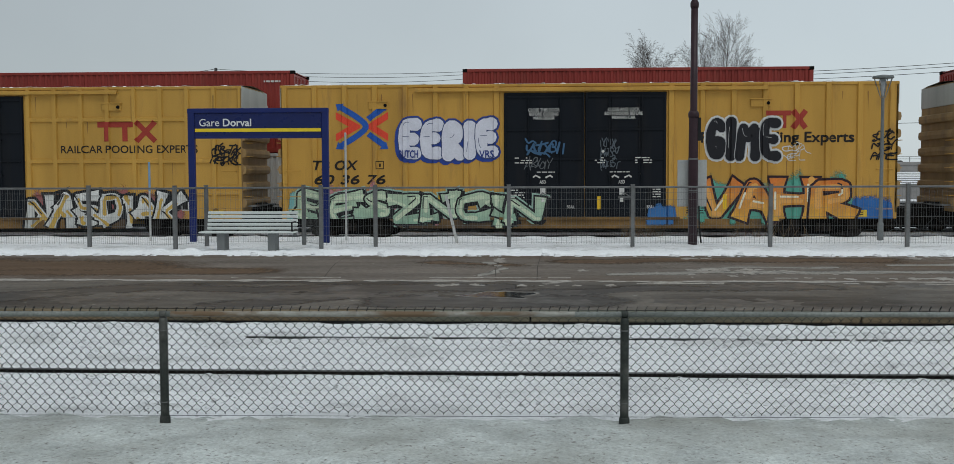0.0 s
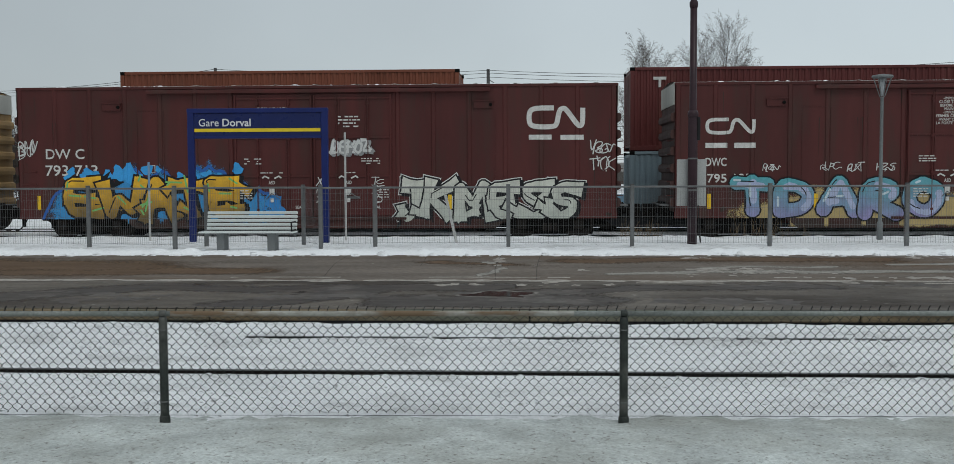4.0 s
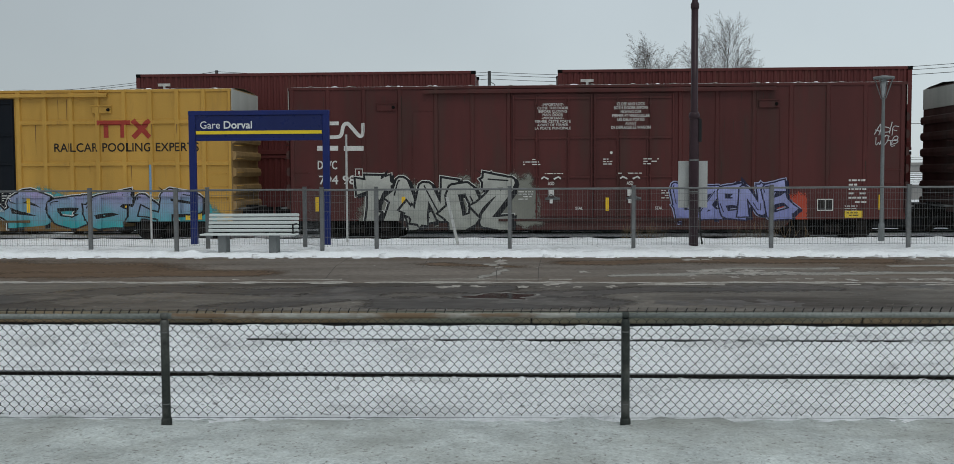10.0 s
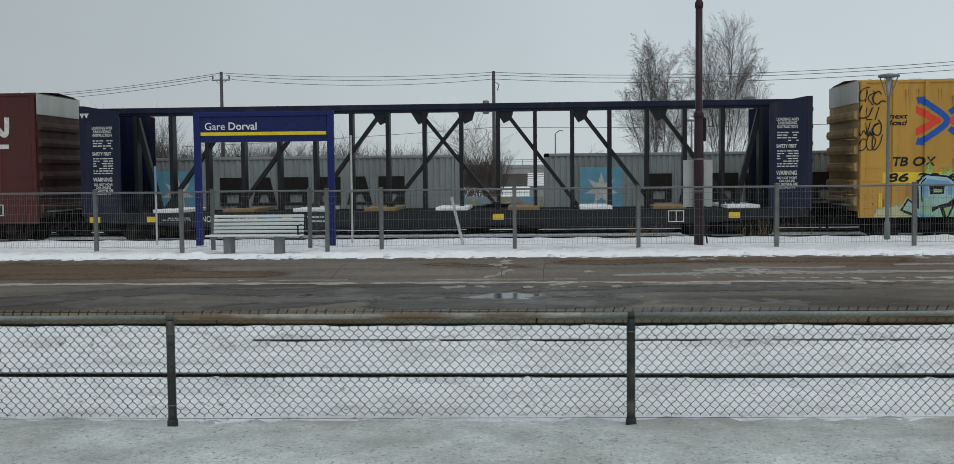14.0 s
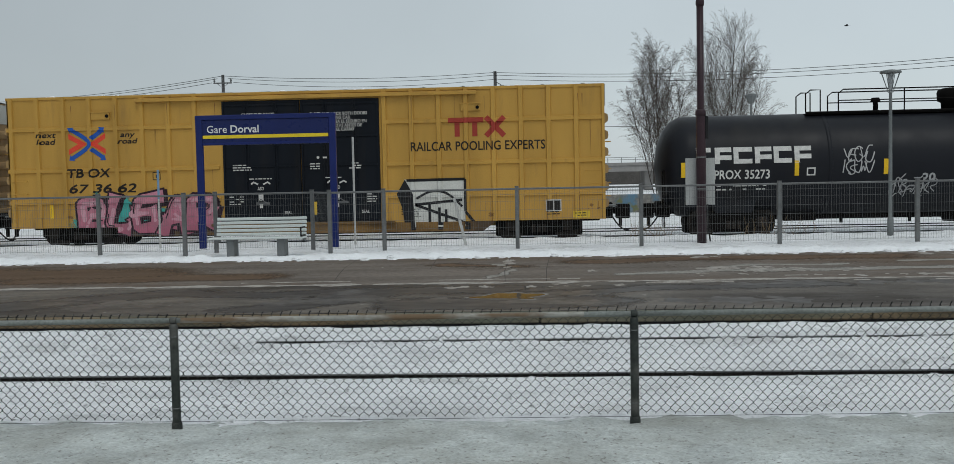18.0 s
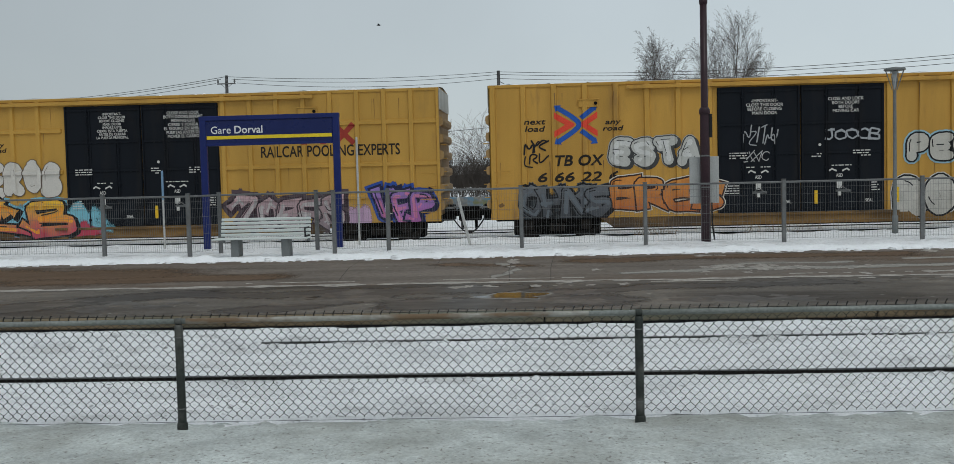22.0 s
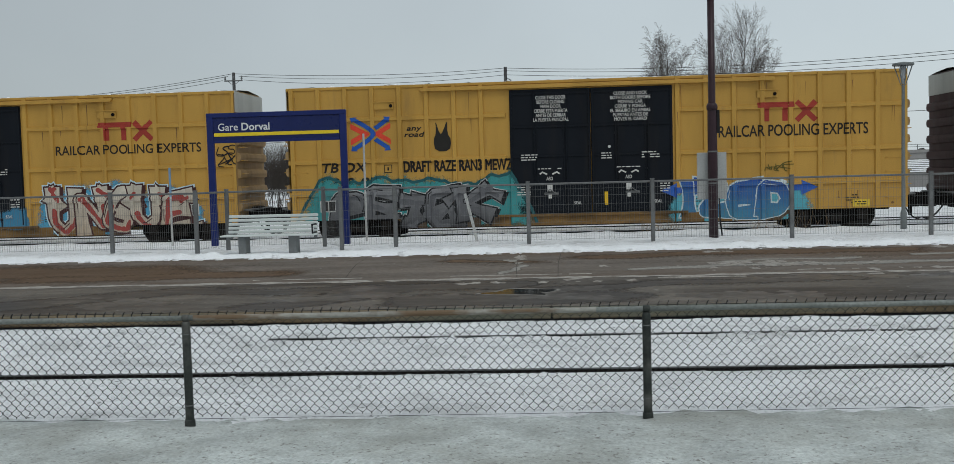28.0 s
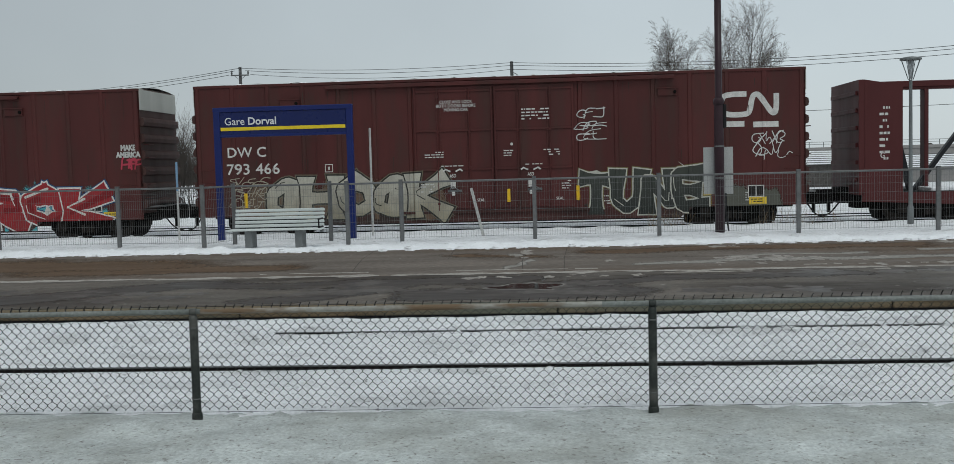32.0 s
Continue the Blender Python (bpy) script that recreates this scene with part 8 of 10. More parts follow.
letters(c, s, 'OGO', 4.79, 7.49, 0.56, 2.08, (0.2, 0.36, 0.58), (0.42, 0.34, 0.58), line=(0.05, 0.05, 0.12), seed=61, wild=0.4, round_=3, line_w=0.045, shine=(0.6, 0.68, 0.75), fat=0.24)
words(c, s, ['-IMPORTANT-', 'CLOSE THIS DOOR', 'BEFORE CLOSING', 'MAIN DOOR'], 7.72, 8.76, 3.75, 4.22, mat='white', weight=0.05, lift=0.05)
words(c, s, ['CLOSE AND LOCK', 'BOTH DOORS', 'BEFORE', 'MOVING CAR'], 10.17, 11.16, 3.77, 4.22, mat='white', weight=0.05, lift=0.05)
door_marks(c, s, 62)
spatter(c, s, 7.69, 8.91, 1.01, 1.50, (0.5, 0.5, 0.48), 63, count=16, r=0.14)
scrawl(c, s, 11.40, 11.77, 3.71, 4.08, (0.62, 0.62, 0.6), 64, loops=3)
block_mark(c, s, 14.58, 16.18, 3.09, 3.66, 'red_logo')
words(c, s, ['RAILCAR POOLING EXPERTS'], 13.09, 17.47, 2.70, 2.94, weight=0.05, fit=True)
letters(c, s, 'LIFER', 12.29, 14.67, 2.36, 3.53, (0.014, 0.014, 0.016), None, line=(0.25, 0.25, 0.25), halo=(0.72, 0.72, 0.7), seed=65, wild=0.3, round_=2, line_w=0.016, halo_w=0.14, fat=0.25)
cloud(c, s, 11.54, 17.85, 0.36, 2.15, (0.2, 0.14, 0.3), 66, ragged=0.6)
letters(c, s, 'OCOS', 11.73, 16.84, 0.54, 2.00, (0.32, 0.26, 0.5), (0.4, 0.34, 0.58), line=(0.03, 0.02, 0.06), seed=67, wild=0.4, round_=2, line_w=0.05, shine=(0.5, 0.5, 0.62), fat=0.26, inner=(0.24, 0.19, 0.42))
cloud(c, s, 16.93, 18.49, 0.42, 1.76, (0.05, 0.22, 0.42), 68, ragged=0.5)
letters(c, s, 'OO', 16.95, 18.35, 0.75, 1.75, (0.07, 0.26, 0.46), (0.10, 0.34, 0.54), line=(0.02, 0.03, 0.06), seed=70, wild=0.3, round_=2, line_w=0.035, fat=0.28)
spatter(c, s, 17.1, 18.2, 1.25, 1.65, (0.66, 0.68, 0.68), 71, count=4, r=0.13)
spatter(c, s, 12.6, 16.2, 1.0, 1.4, (0.10, 0.28, 0.26), 72, count=5, r=0.2)
scrawl(c, s, 18.05, 18.66, 2.22, 3.33, (0.3, 0.18, 0.05), 69, rows=3, loops=4)
reflectors(c, s, (0.3, 6.3, 12.2, 18.0))
placards(c, s, 15.70, 0.95, 15.30)

c, s = CARS[6], SIDES['G']
tagged(c, 'yellow boxcar with lime graffiti and a lavender-teal piece', 'boxcar', 'freight cars of the near train')
words(c, s, ['next', 'load'], 0.88, 1.42, 3.20, 3.62, slant=0.2, weight=0.1)
emblem(c, s, 1.87, 3.12, 2.85, 3.89)
words(c, s, ['any', 'road'], 3.53, 4.17, 3.20, 3.60, slant=0.2, weight=0.1)
words(c, s, ['TB OX'], 0.88, 2.33, 2.16, 2.45, fit=True, slant=0.2, weight=0.1)
words(c, s, ['64 31 00'], 0.87, 3.24, 1.70, 1.97, fit=True, slant=0.2, weight=0.1)
cloud(c, s, 3.06, 7.13, 1.27, 2.11, (0.18, 0.08, 0.3), 71, ragged=0.6)
cloud(c, s, 3.55, 5.20, 1.50, 2.00, (0.6, 0.22, 0.04), 72, ragged=0.6)
letters(c, s, 'KEROK', 2.16, 7.31, 0.39, 1.56, (0.16, 0.36, 0.07), (0.62, 0.62, 0.36), line=(0.012, 0.012, 0.014), halo=(0.1, 0.07, 0.2), seed=73, wild=0.85, round_=1, spikes=5, line_w=0.05, shine=(0.65, 0.65, 0.5), halo_w=0.1, inner=(0.40, 0.52, 0.14))
words(c, s, ['CLOSE THIS DOOR', 'BEFORE CLOSING', 'MAIN DOOR'], 7.73, 8.77, 4.00, 4.37, mat='white', weight=0.05, lift=0.05)
words(c, s, ['CLOSE AND LOCK', 'BOTH DOORS BEFORE', 'MOVING CAR', 'CIERRE Y PONGA', 'EL SEGURO EN AMBAS', 'PUERTAS ANTES DE', 'MOVER EL CARRO'], 10.15, 11.33, 3.49, 4.39, mat='white', weight=0.05, lift=0.05)
door_marks(c, s, 74)
block_mark(c, s, 14.55, 16.26, 3.29, 3.83, 'red_logo')
words(c, s, ['RAILCAR POOLING EXPERTS'], 13.11, 17.77, 2.86, 3.12, weight=0.04, fit=True)
cloud(c, s, 11.37, 18.75, 0.37, 1.80, (0.05, 0.34, 0.38), 75, ragged=0.5)
letters(c, s, 'SCEAP', 11.72, 17.83, 0.45, 1.65, (0.04, 0.36, 0.38), (0.38, 0.33, 0.56), line=(0.012, 0.012, 0.014), halo=(0.68, 0.68, 0.66), seed=76, wild=0.8, round_=1, spikes=6, line_w=0.05, halo_w=0.06, fat=0.2)
reflectors(c, s, (0.9, 5.5, 12.2, 15.4))
placards(c, s, 0.95, 0.95, 17.30)
number_box(c, s, 2.93, 2.12, 'black')
spatter(c, s, 3.0, 7.0, 1.75, 2.1, (0.12, 0.07, 0.30), 342, count=16, r=0.14)
spatter(c, s, 3.3, 5.2, 1.8, 2.1, (0.60, 0.24, 0.05), 343, count=6, r=0.12)

c, s = CARS[7], SIDES['S']
tagged(c, 'maroon boxcar with silver graffiti and periwinkle letters', 'boxcar', 'freight cars of the near train')
line_mark(c, s, 0.92, 2.31, 3.20, 3.74)
plate(c, s, 0.87, 1.53, 2.84, 2.99, 'white', name='web_line')
plate(c, s, 1.71, 2.33, 2.83, 2.98, 'white', name='web_line')
words(c, s, ['DWC'], 0.87, 1.50, 2.27, 2.52, mat='white', fit=True)
words(c, s, ['794 986'], 0.91, 2.27, 1.80, 2.06, mat='white', fit=True)
cloud(c, s, 1.88, 8.10, 0.36, 2.24, (0.2, 0.2, 0.17), 81, ragged=0.6)
letters(c, s, 'TANDZ', 2.16, 6.89, 0.36, 2.09, (0.34, 0.35, 0.31), (0.46, 0.46, 0.42), line=(0.012, 0.012, 0.014), seed=82, wild=0.7, round_=1, spikes=6, line_w=0.07, halo=(0.6, 0.6, 0.57), halo_w=0.05, fat=0.2)
words(c, s, ['-IMPORTANT-', 'CLOSE THIS DOOR', 'BEFORE CLOSING', 'MAIN DOOR', '-IMPORTANT-', 'FERMER CETTE PORTE', 'AVANT DE FERMER', 'LA PORTE PRINCIPALE'], 7.62, 8.72, 3.41, 4.23, mat='white', weight=0.05, lift=0.05)
words(c, s, ['CLOSE AND LOCK', 'BOTH DOORS BEFORE', 'MOVING CAR', 'FERMER ET VERROUILLER', 'LES DEUX PORTES', 'AVANT', 'DE DEPLACER LE WAGON'], 9.94, 11.14, 3.41, 4.24, mat='white', weight=0.05, lift=0.05)
door_marks(c, s, 83)
letters(c, s, 'DZENE', 11.87, 15.30, 0.63, 1.82, (0.22, 0.24, 0.5), (0.34, 0.36, 0.62), line=(0.02, 0.02, 0.05), halo=(0.36, 0.38, 0.55), seed=84, wild=0.8, round_=1, spikes=5, line_w=0.045, halo_w=0.06)
cloud(c, s, 14.93, 15.94, 0.44, 1.63, (0.42, 0.06, 0.03), 85, ragged=0.3)
scrawl(c, s, 17.90, 18.58, 2.86, 3.59, (0.5, 0.5, 0.5), 86, rows=2, loops=4)
bars(c, s, 17.11, 17.65, 1.12, 1.91, 6, 'white', 87)
reflectors(c, s, (0.8, 3.5, 6.3, 18.0))
placards(c, s, 16.20, 0.95, 17.00)
number_box(c, s, 2.05, 2.03, 'white')

c, s = CARS[8], SIDES['S']
tagged(c, 'maroon boxcar with olive letters and pale blue splashed graffiti', 'boxcar', 'freight cars of the near train')
words(c, s, ['DW C'], 0.93, 2.20, 2.56, 2.84, mat='white', fit=True, weight=0.04)
words(c, s, ['793 083'], 0.92, 2.66, 2.04, 2.36, mat='white', fit=True, weight=0.04)
cloud(c, s, 0.86, 6.80, 0.51, 1.87, (0.12, 0.11, 0.09), 91, ragged=0.5)
letters(c, s, 'SEFOKE', 1.54, 6.61, 0.58, 1.81, (0.36, 0.36, 0.3), (0.52, 0.51, 0.44), line=(0.012, 0.012, 0.014), seed=92, wild=0.95, round_=1, spikes=5, line_w=0.05, halo=(0.44, 0.43, 0.38), halo_w=0.04)
words(c, s, ['IEWING', 'POIS'], 4.96, 5.69, 1.54, 2.01, mat='white', lift=0.03)
words(c, s, ['CLOSE AND LOCK', 'BOTH DOORS BEFORE', 'MOVING CAR'], 7.63, 8.81, 3.75, 4.10, mat='white', weight=0.05, lift=0.05)
bars(c, s, 10.21, 11.09, 3.44, 3.87, 4, 'white', 100, lift=0.05)
door_marks(c, s, 93)
line_mark(c, s, 16.18, 17.84, 3.37, 4.11)
plate(c, s, 16.16, 16.86, 3.05, 3.19, 'white', name='web_line')
plate(c, s, 17.15, 17.88, 3.04, 3.18, 'white', name='web_line')
cloud(c, s, 11.41, 17.14, 0.52, 2.16, (0.1, 0.3, 0.46), 94, ragged=0.6)
spatter(c, s, 12.07, 16.86, 1.57, 2.01, (0.4, 0.62, 0.7), 95, count=22, r=0.1)
letters(c, s, 'GMOST', 11.97, 16.59, 0.56, 1.64, (0.15, 0.19, 0.18), (0.3, 0.36, 0.34), line=(0.012, 0.012, 0.014), seed=96, wild=0.9, round_=1, spikes=5, line_w=0.05, inner=(0.36, 0.44, 0.46))
reflectors(c, s, (0.5, 5.1, 9.3, 15.0))
placards(c, s, 17.20, 0.95, 17.00)
number_box(c, s, 4.20, 2.00, 'white')
spatter(c, s, 12.0, 16.9, 1.85, 2.1, (0.45, 0.64, 0.72), 344, count=18, r=0.07)

c, s = CARS[10], SIDES['P']
tagged(c, 'yellow boxcar with pale blue graffiti and white bubble letters', 'boxcar', 'freight cars of the near train')
words(c, s, ['next', 'load'], 0.87, 1.42, 3.38, 3.78, slant=0.2, weight=0.1)
emblem(c, s, 1.68, 3.28, 2.83, 4.28)
words(c, s, ['any', 'road'], 3.51, 4.09, 3.41, 3.82, slant=0.2, weight=0.1)
words(c, s, ['TB OX'], 0.94, 2.24, 2.21, 2.47, fit=True, slant=0.2, weight=0.1)
plate(c, s, 0.72, 3.28, 1.69, 2.02, 'label_yellow', name='number_patch')
words(c, s, ['86 29 67'], 0.80, 3.23, 1.74, 1.98, fit=True, lift=0.014, slant=0.2, weight=0.1)
scrawl(c, s, 0.03, 0.63, 2.65, 4.57, (0.012, 0.012, 0.014), 101, rows=4, loops=3, w=0.035)
cloud(c, s, 1.49, 7.02, 0.39, 2.82, (0.34, 0.5, 0.16), 102, ragged=0.75)
cloud(c, s, 0.39, 2.05, 0.42, 1.20, (0.5, 0.5, 0.3), 103, ragged=0.4)
letters(c, s, 'PALMS', 1.86, 6.76, 0.46, 1.90, (0.3, 0.5, 0.3), (0.42, 0.58, 0.68), line=(0.012, 0.012, 0.014), halo=(0.4, 0.52, 0.24), seed=104, wild=0.7, round_=1, spikes=5, line_w=0.055, halo_w=0.08, inner=(0.16, 0.36, 0.56))
words(c, s, ['CLOSE THIS DOOR', 'BEFORE CLOSING', 'MAIN DOOR'], 7.57, 8.62, 3.65, 4.03, mat='white', weight=0.05, lift=0.05)
words(c, s, ['CLOSE AND LOCK', 'BOTH DOORS BEFORE', 'MOVING CAR'], 10.03, 11.13, 3.66, 3.94, mat='white', weight=0.05, lift=0.05)
door_marks(c, s, 105)
cloud(c, s, 6.83, 12.07, 0.60, 1.63, (0.06, 0.18, 0.17), 106, ragged=0.5)
letters(c, s, 'AIMES', 7.23, 11.69, 0.90, 1.63, (0.06, 0.16, 0.16), (0.2, 0.34, 0.32), line=(0.012, 0.012, 0.014), seed=107, wild=0.9, round_=1, line_w=0.03, lift=0.01, inner=(0.3, 0.42, 0.42))
block_mark(c, s, 14.43, 16.28, 3.34, 3.94, 'red_logo')
words(c, s, ['Railcar Pooling Experts'], 13.25, 17.49, 2.91, 3.21, weight=0.1, fit=True)
scrawl(c, s, 12.01, 12.49, 2.27, 2.72, (0.012, 0.012, 0.014), 108, loops=4, w=0.04)
letters(c, s, 'BARF', 12.37, 16.37, 0.38, 2.08, (0.44, 0.56, 0.52), (0.66, 0.7, 0.68), line=(0.012, 0.012, 0.014), halo=(0.012, 0.012, 0.014), seed=109, wild=0.45, round_=2, line_w=0.06, shine=(0.65, 0.65, 0.65), halo_w=0.05, fat=0.24, inner=(0.38, 0.56, 0.56))
scrawl(c, s, 18.20, 18.79, 2.48, 4.53, (0.012, 0.012, 0.014), 110, rows=4, loops=3, w=0.05)
spatter(c, s, 15.88, 16.45, 0.39, 1.02, (0.42, 0.16, 0.16), 111, count=8)
reflectors(c, s, (0.6, 13.3))
placards(c, s, 16.70, 0.95, 17.50)
number_box(c, s, 3.00, 2.10, 'black')
tag(c, s, 'BENG', 18.22, 18.70, 2.5, 4.5, (0.012, 0.012, 0.014), 0.045, 7, True)

c, s = CARS[11], SIDES['G']
tagged(c, 'yellow boxcar with pink graffiti and a white block piece', 'boxcar', 'freight cars of the near train')
words(c, s, ['next', 'load'], 0.93, 1.55, 3.25, 3.68, slant=0.2, weight=0.1)
emblem(c, s, 1.98, 3.17, 2.78, 3.82)
words(c, s, ['any', 'road'], 3.56, 4.18, 3.24, 3.65, slant=0.2, weight=0.1)
words(c, s, ['TB OX'], 1.87, 3.26, 2.25, 2.51, fit=True, slant=0.2, weight=0.1)
words(c, s, ['67 36 62'], 1.90, 4.10, 1.76, 2.02, fit=True, slant=0.2, weight=0.1)
cloud(c, s, 1.79, 6.85, 0.36, 1.92, (0.06, 0.4, 0.36), 113, ragged=0.7)
letters(c, s, 'BLEAR', 2.35, 6.66, 0.40, 1.71, (0.46, 0.13, 0.2), (0.58, 0.24, 0.31), line=(0.03, 0.012, 0.02), seed=114, wild=0.75, round_=1, spikes=4, line_w=0.065, halo_w=0.12, inner=(0.6, 0.32, 0.38))
words(c, s, ['CLOSE THIS DOOR', 'BEFORE CLOSING', 'MAIN DOOR', 'CIERRE ESTA PUERTA ANTES DE', 'CERRAR LA PUERTA PRINCIPAL'], 7.22, 8.98, 3.59, 4.13, mat='white', weight=0.05, lift=0.05)
words(c, s, ['CLOSE AND LOCK BOTH DOORS', 'MOVING CAR', 'CIERRE Y PONGA EL SEGURO EN', 'AMBAS PUERTAS ANTES DE', 'MOVER EL CARRO'], 9.70, 11.52, 3.50, 4.11, mat='white', weight=0.05, lift=0.05)
door_marks(c, s, 115)
block_mark(c, s, 14.01, 15.77, 3.27, 3.85, 'red_logo')
words(c, s, ['RAILCAR POOLING EXPERTS'], 12.82, 16.99, 2.85, 3.12, weight=0.04, fit=True)
plate(c, s, 12.60, 14.49, 0.43, 1.98, spray((0.62, 0.62, 0.58)), name='white_block', lift=0.012)
shards(c, s, 12.37, 14.90, 0.41, 1.98)
reflectors(c, s, (1.3,))
placards(c, s, 17.00, 0.95, 17.80)
number_box(c, s, 4.65, 2.12, 'black')

c, s = CARS[12], None
tagged(c, 'long black tank car with white lettering and tags', 'tank car', 'freight cars of the near train')
T = TankSide()
for k, (x0, x1) in enumerate(((0.78, 1.22), (1.34, 1.84), (1.90, 2.46), (2.54, 3.04), (3.10, 3.64), (3.72, 4.22))):
    drape("owner_block", rect(x0, x1, 2.62, 2.76) + rect(x0, x0 + 0.15, 2.26, 2.62) + rect(x0 + 0.15, x1, 2.26 + 0.12 * (k % 2), 2.40 + 0.12 * (k % 2)), 0.008, TM["white"], c, T, "white block of an owner's mark")
words(c, T, ["PROX 35273"], 1.30, 3.0, 1.80, 2.06, "white", weight=0.06, fit=True)
bars(c, T, 1.4, 2.9, 1.42, 1.66, 2, "white", 5)
plate(c, T, 4.08, 4.34, 1.86, 2.10, "white", "small_box", 0.006)
plate(c, T, 4.12, 4.30, 1.90, 2.06, "tank", "small_box", 0.010)
for x in (0.32, 3.72, 6.36, 8.70, 11.1, 14.2, 17.75):
    plate(c, T, x, x + 0.13, 1.86, 2.32, "reflector", "reflector", 0.008, "orange-yellow reflective strip")
scrawl(c, T, 5.2, 6.0, 1.85, 2.75, (0.42, 0.42, 0.42), 3, 2, 0.035, 5)
scrawl(c, T, 6.6, 7.9, 1.25, 1.75, (0.35, 0.35, 0.35), 4, 1, 0.035, 8)
words(c, T, ["20"], 7.5, 7.9, 1.62, 1.86, spray((0.40, 0.40, 0.40)), weight=0.1)
scrawl(c, T, 9.1, 11.3, 1.25, 1.62, (0.60, 0.60, 0.60), 5, 1, 0.05, 9)
scrawl(c, T, 9.8, 10.8, 1.35, 2.15, (0.62, 0.62, 0.62), 6, 2, 0.06, 4)
bars(c, T, 14.2, 15.9, 1.62, 1.74, 1, "white", 7)
bars(c, T, 14.2, 15.3, 1.46, 1.56, 1, "white", 8)
bars(c, T, 16.4, 17.6, 1.86, 2.34, 7, "white", 9)
plate(c, T, 15.5, 15.9, 1.20, 1.40, "white", "small_box", 0.006)
plate(c, T, 15.53, 15.87, 1.23, 1.37, "tank", "small_box", 0.010)
drape("hazard_diamond", [((17.1, 0.82), (17.32, 1.04), (17.1, 1.26)), ((17.1, 0.82), (17.1, 1.26), (16.88, 1.04))], 0.02, TM["red_arrow"], c, T, "red diamond placard")
plate(c, T, 16.98, 17.22, 1.0, 1.08, "white", "placard_bar", 0.026)

c, s = CARS[13], SIDES['G']
tagged(c, 'yellow boxcar with orange graffiti and white bubble letters', 'boxcar', 'freight cars of the near train')
words(c, s, ['next', 'load'], 1.95, 2.47, 3.13, 3.48, slant=0.2, weight=0.1)
emblem(c, s, 2.82, 3.95, 2.79, 3.82)
words(c, s, ['any', 'road'], 4.43, 4.97, 3.10, 3.45, slant=0.2, weight=0.1)
words(c, s, ['TB OX'], 1.94, 3.32, 2.19, 2.45, fit=True, slant=0.2, weight=0.1)
words(c, s, ['6 75 34 6'], 1.38, 3.26, 1.66, 1.92, fit=True, slant=0.2, weight=0.1)
letters(c, s, 'JEROB', 3.72, 6.78, 1.69, 2.87, (0.62, 0.59, 0.54), None, line=(0.14, 0.11, 0.09), seed=121, wild=0.4, round_=3, line_w=0.025, lift=0.004, fat=0.26)
cloud(c, s, 0.11, 8.61, 0.41, 1.82, (0.2, 0.5, 0.6), 122, ragged=0.6)
cloud(c, s, 0.10, 8.43, 0.41, 1.03, (0.5, 0.06, 0.1), 123, ragged=0.4)
letters(c, s, 'TEALB', 0.57, 7.08, 0.50, 1.63, (0.55, 0.08, 0.12), (0.88, 0.52, 0.04), line=(0.012, 0.012, 0.014), seed=124, wild=0.7, round_=1, spikes=6, line_w=0.06, inner=(0.85, 0.34, 0.04), halo=(0.22, 0.52, 0.64), halo_w=0.14)
words(c, s, ['-IMPORTANT-', 'CLOSE THIS DOOR', 'BEFORE CLOSING', 'MAIN DOOR', 'IMPORTANTE', 'CIERRE ESTA PUERTA', 'ANTES DE CERRAR', 'LA PUERTA PRINCIPAL'], 7.99, 9.02, 3.45, 4.29, mat='white', weight=0.05, lift=0.05)
words(c, s, ['CLOSE AND LOCK', 'BOTH DOORS BEFORE', 'MOVING CAR', 'CIERRE Y PONGA', 'EL SEGURO EN AMBAS', 'PUERTAS ANTES DE', 'MOVER EL CARRO'], 10.16, 11.41, 3.43, 4.28, mat='white', weight=0.05, lift=0.05)
door_marks(c, s, 125)
block_mark(c, s, 14.28, 16.17, 3.14, 3.75, 'red_logo')
words(c, s, ['RAILCAR POOLING EXPERTS'], 13.17, 17.57, 2.77, 3.10, weight=0.04, fit=True)
letters(c, s, 'ZOEFS', 12.34, 15.78, 0.43, 1.60, (0.28, 0.22, 0.24), (0.58, 0.4, 0.42), line=(0.05, 0.03, 0.04), halo=(0.1, 0.07, 0.08), seed=126, wild=0.85, round_=1, spikes=4, line_w=0.05, inner=(0.5, 0.46, 0.46))
cloud(c, s, 15.51, 16.70, 0.39, 1.37, (0.5, 0.34, 0.48), 127, ragged=0.4)
letters(c, s, 'VEP', 16.70, 18.57, 0.61, 1.76, (0.46, 0.14, 0.42), (0.3, 0.2, 0.52), line=(0.02, 0.02, 0.06), halo=(0.03, 0.08, 0.35), seed=128, wild=0.7, round_=1, spikes=2, line_w=0.07, halo_w=0.16, inner=(0.58, 0.2, 0.36))
reflectors(c, s, (0.5,))
placards(c, s, 17.10, 0.95, 14.40)

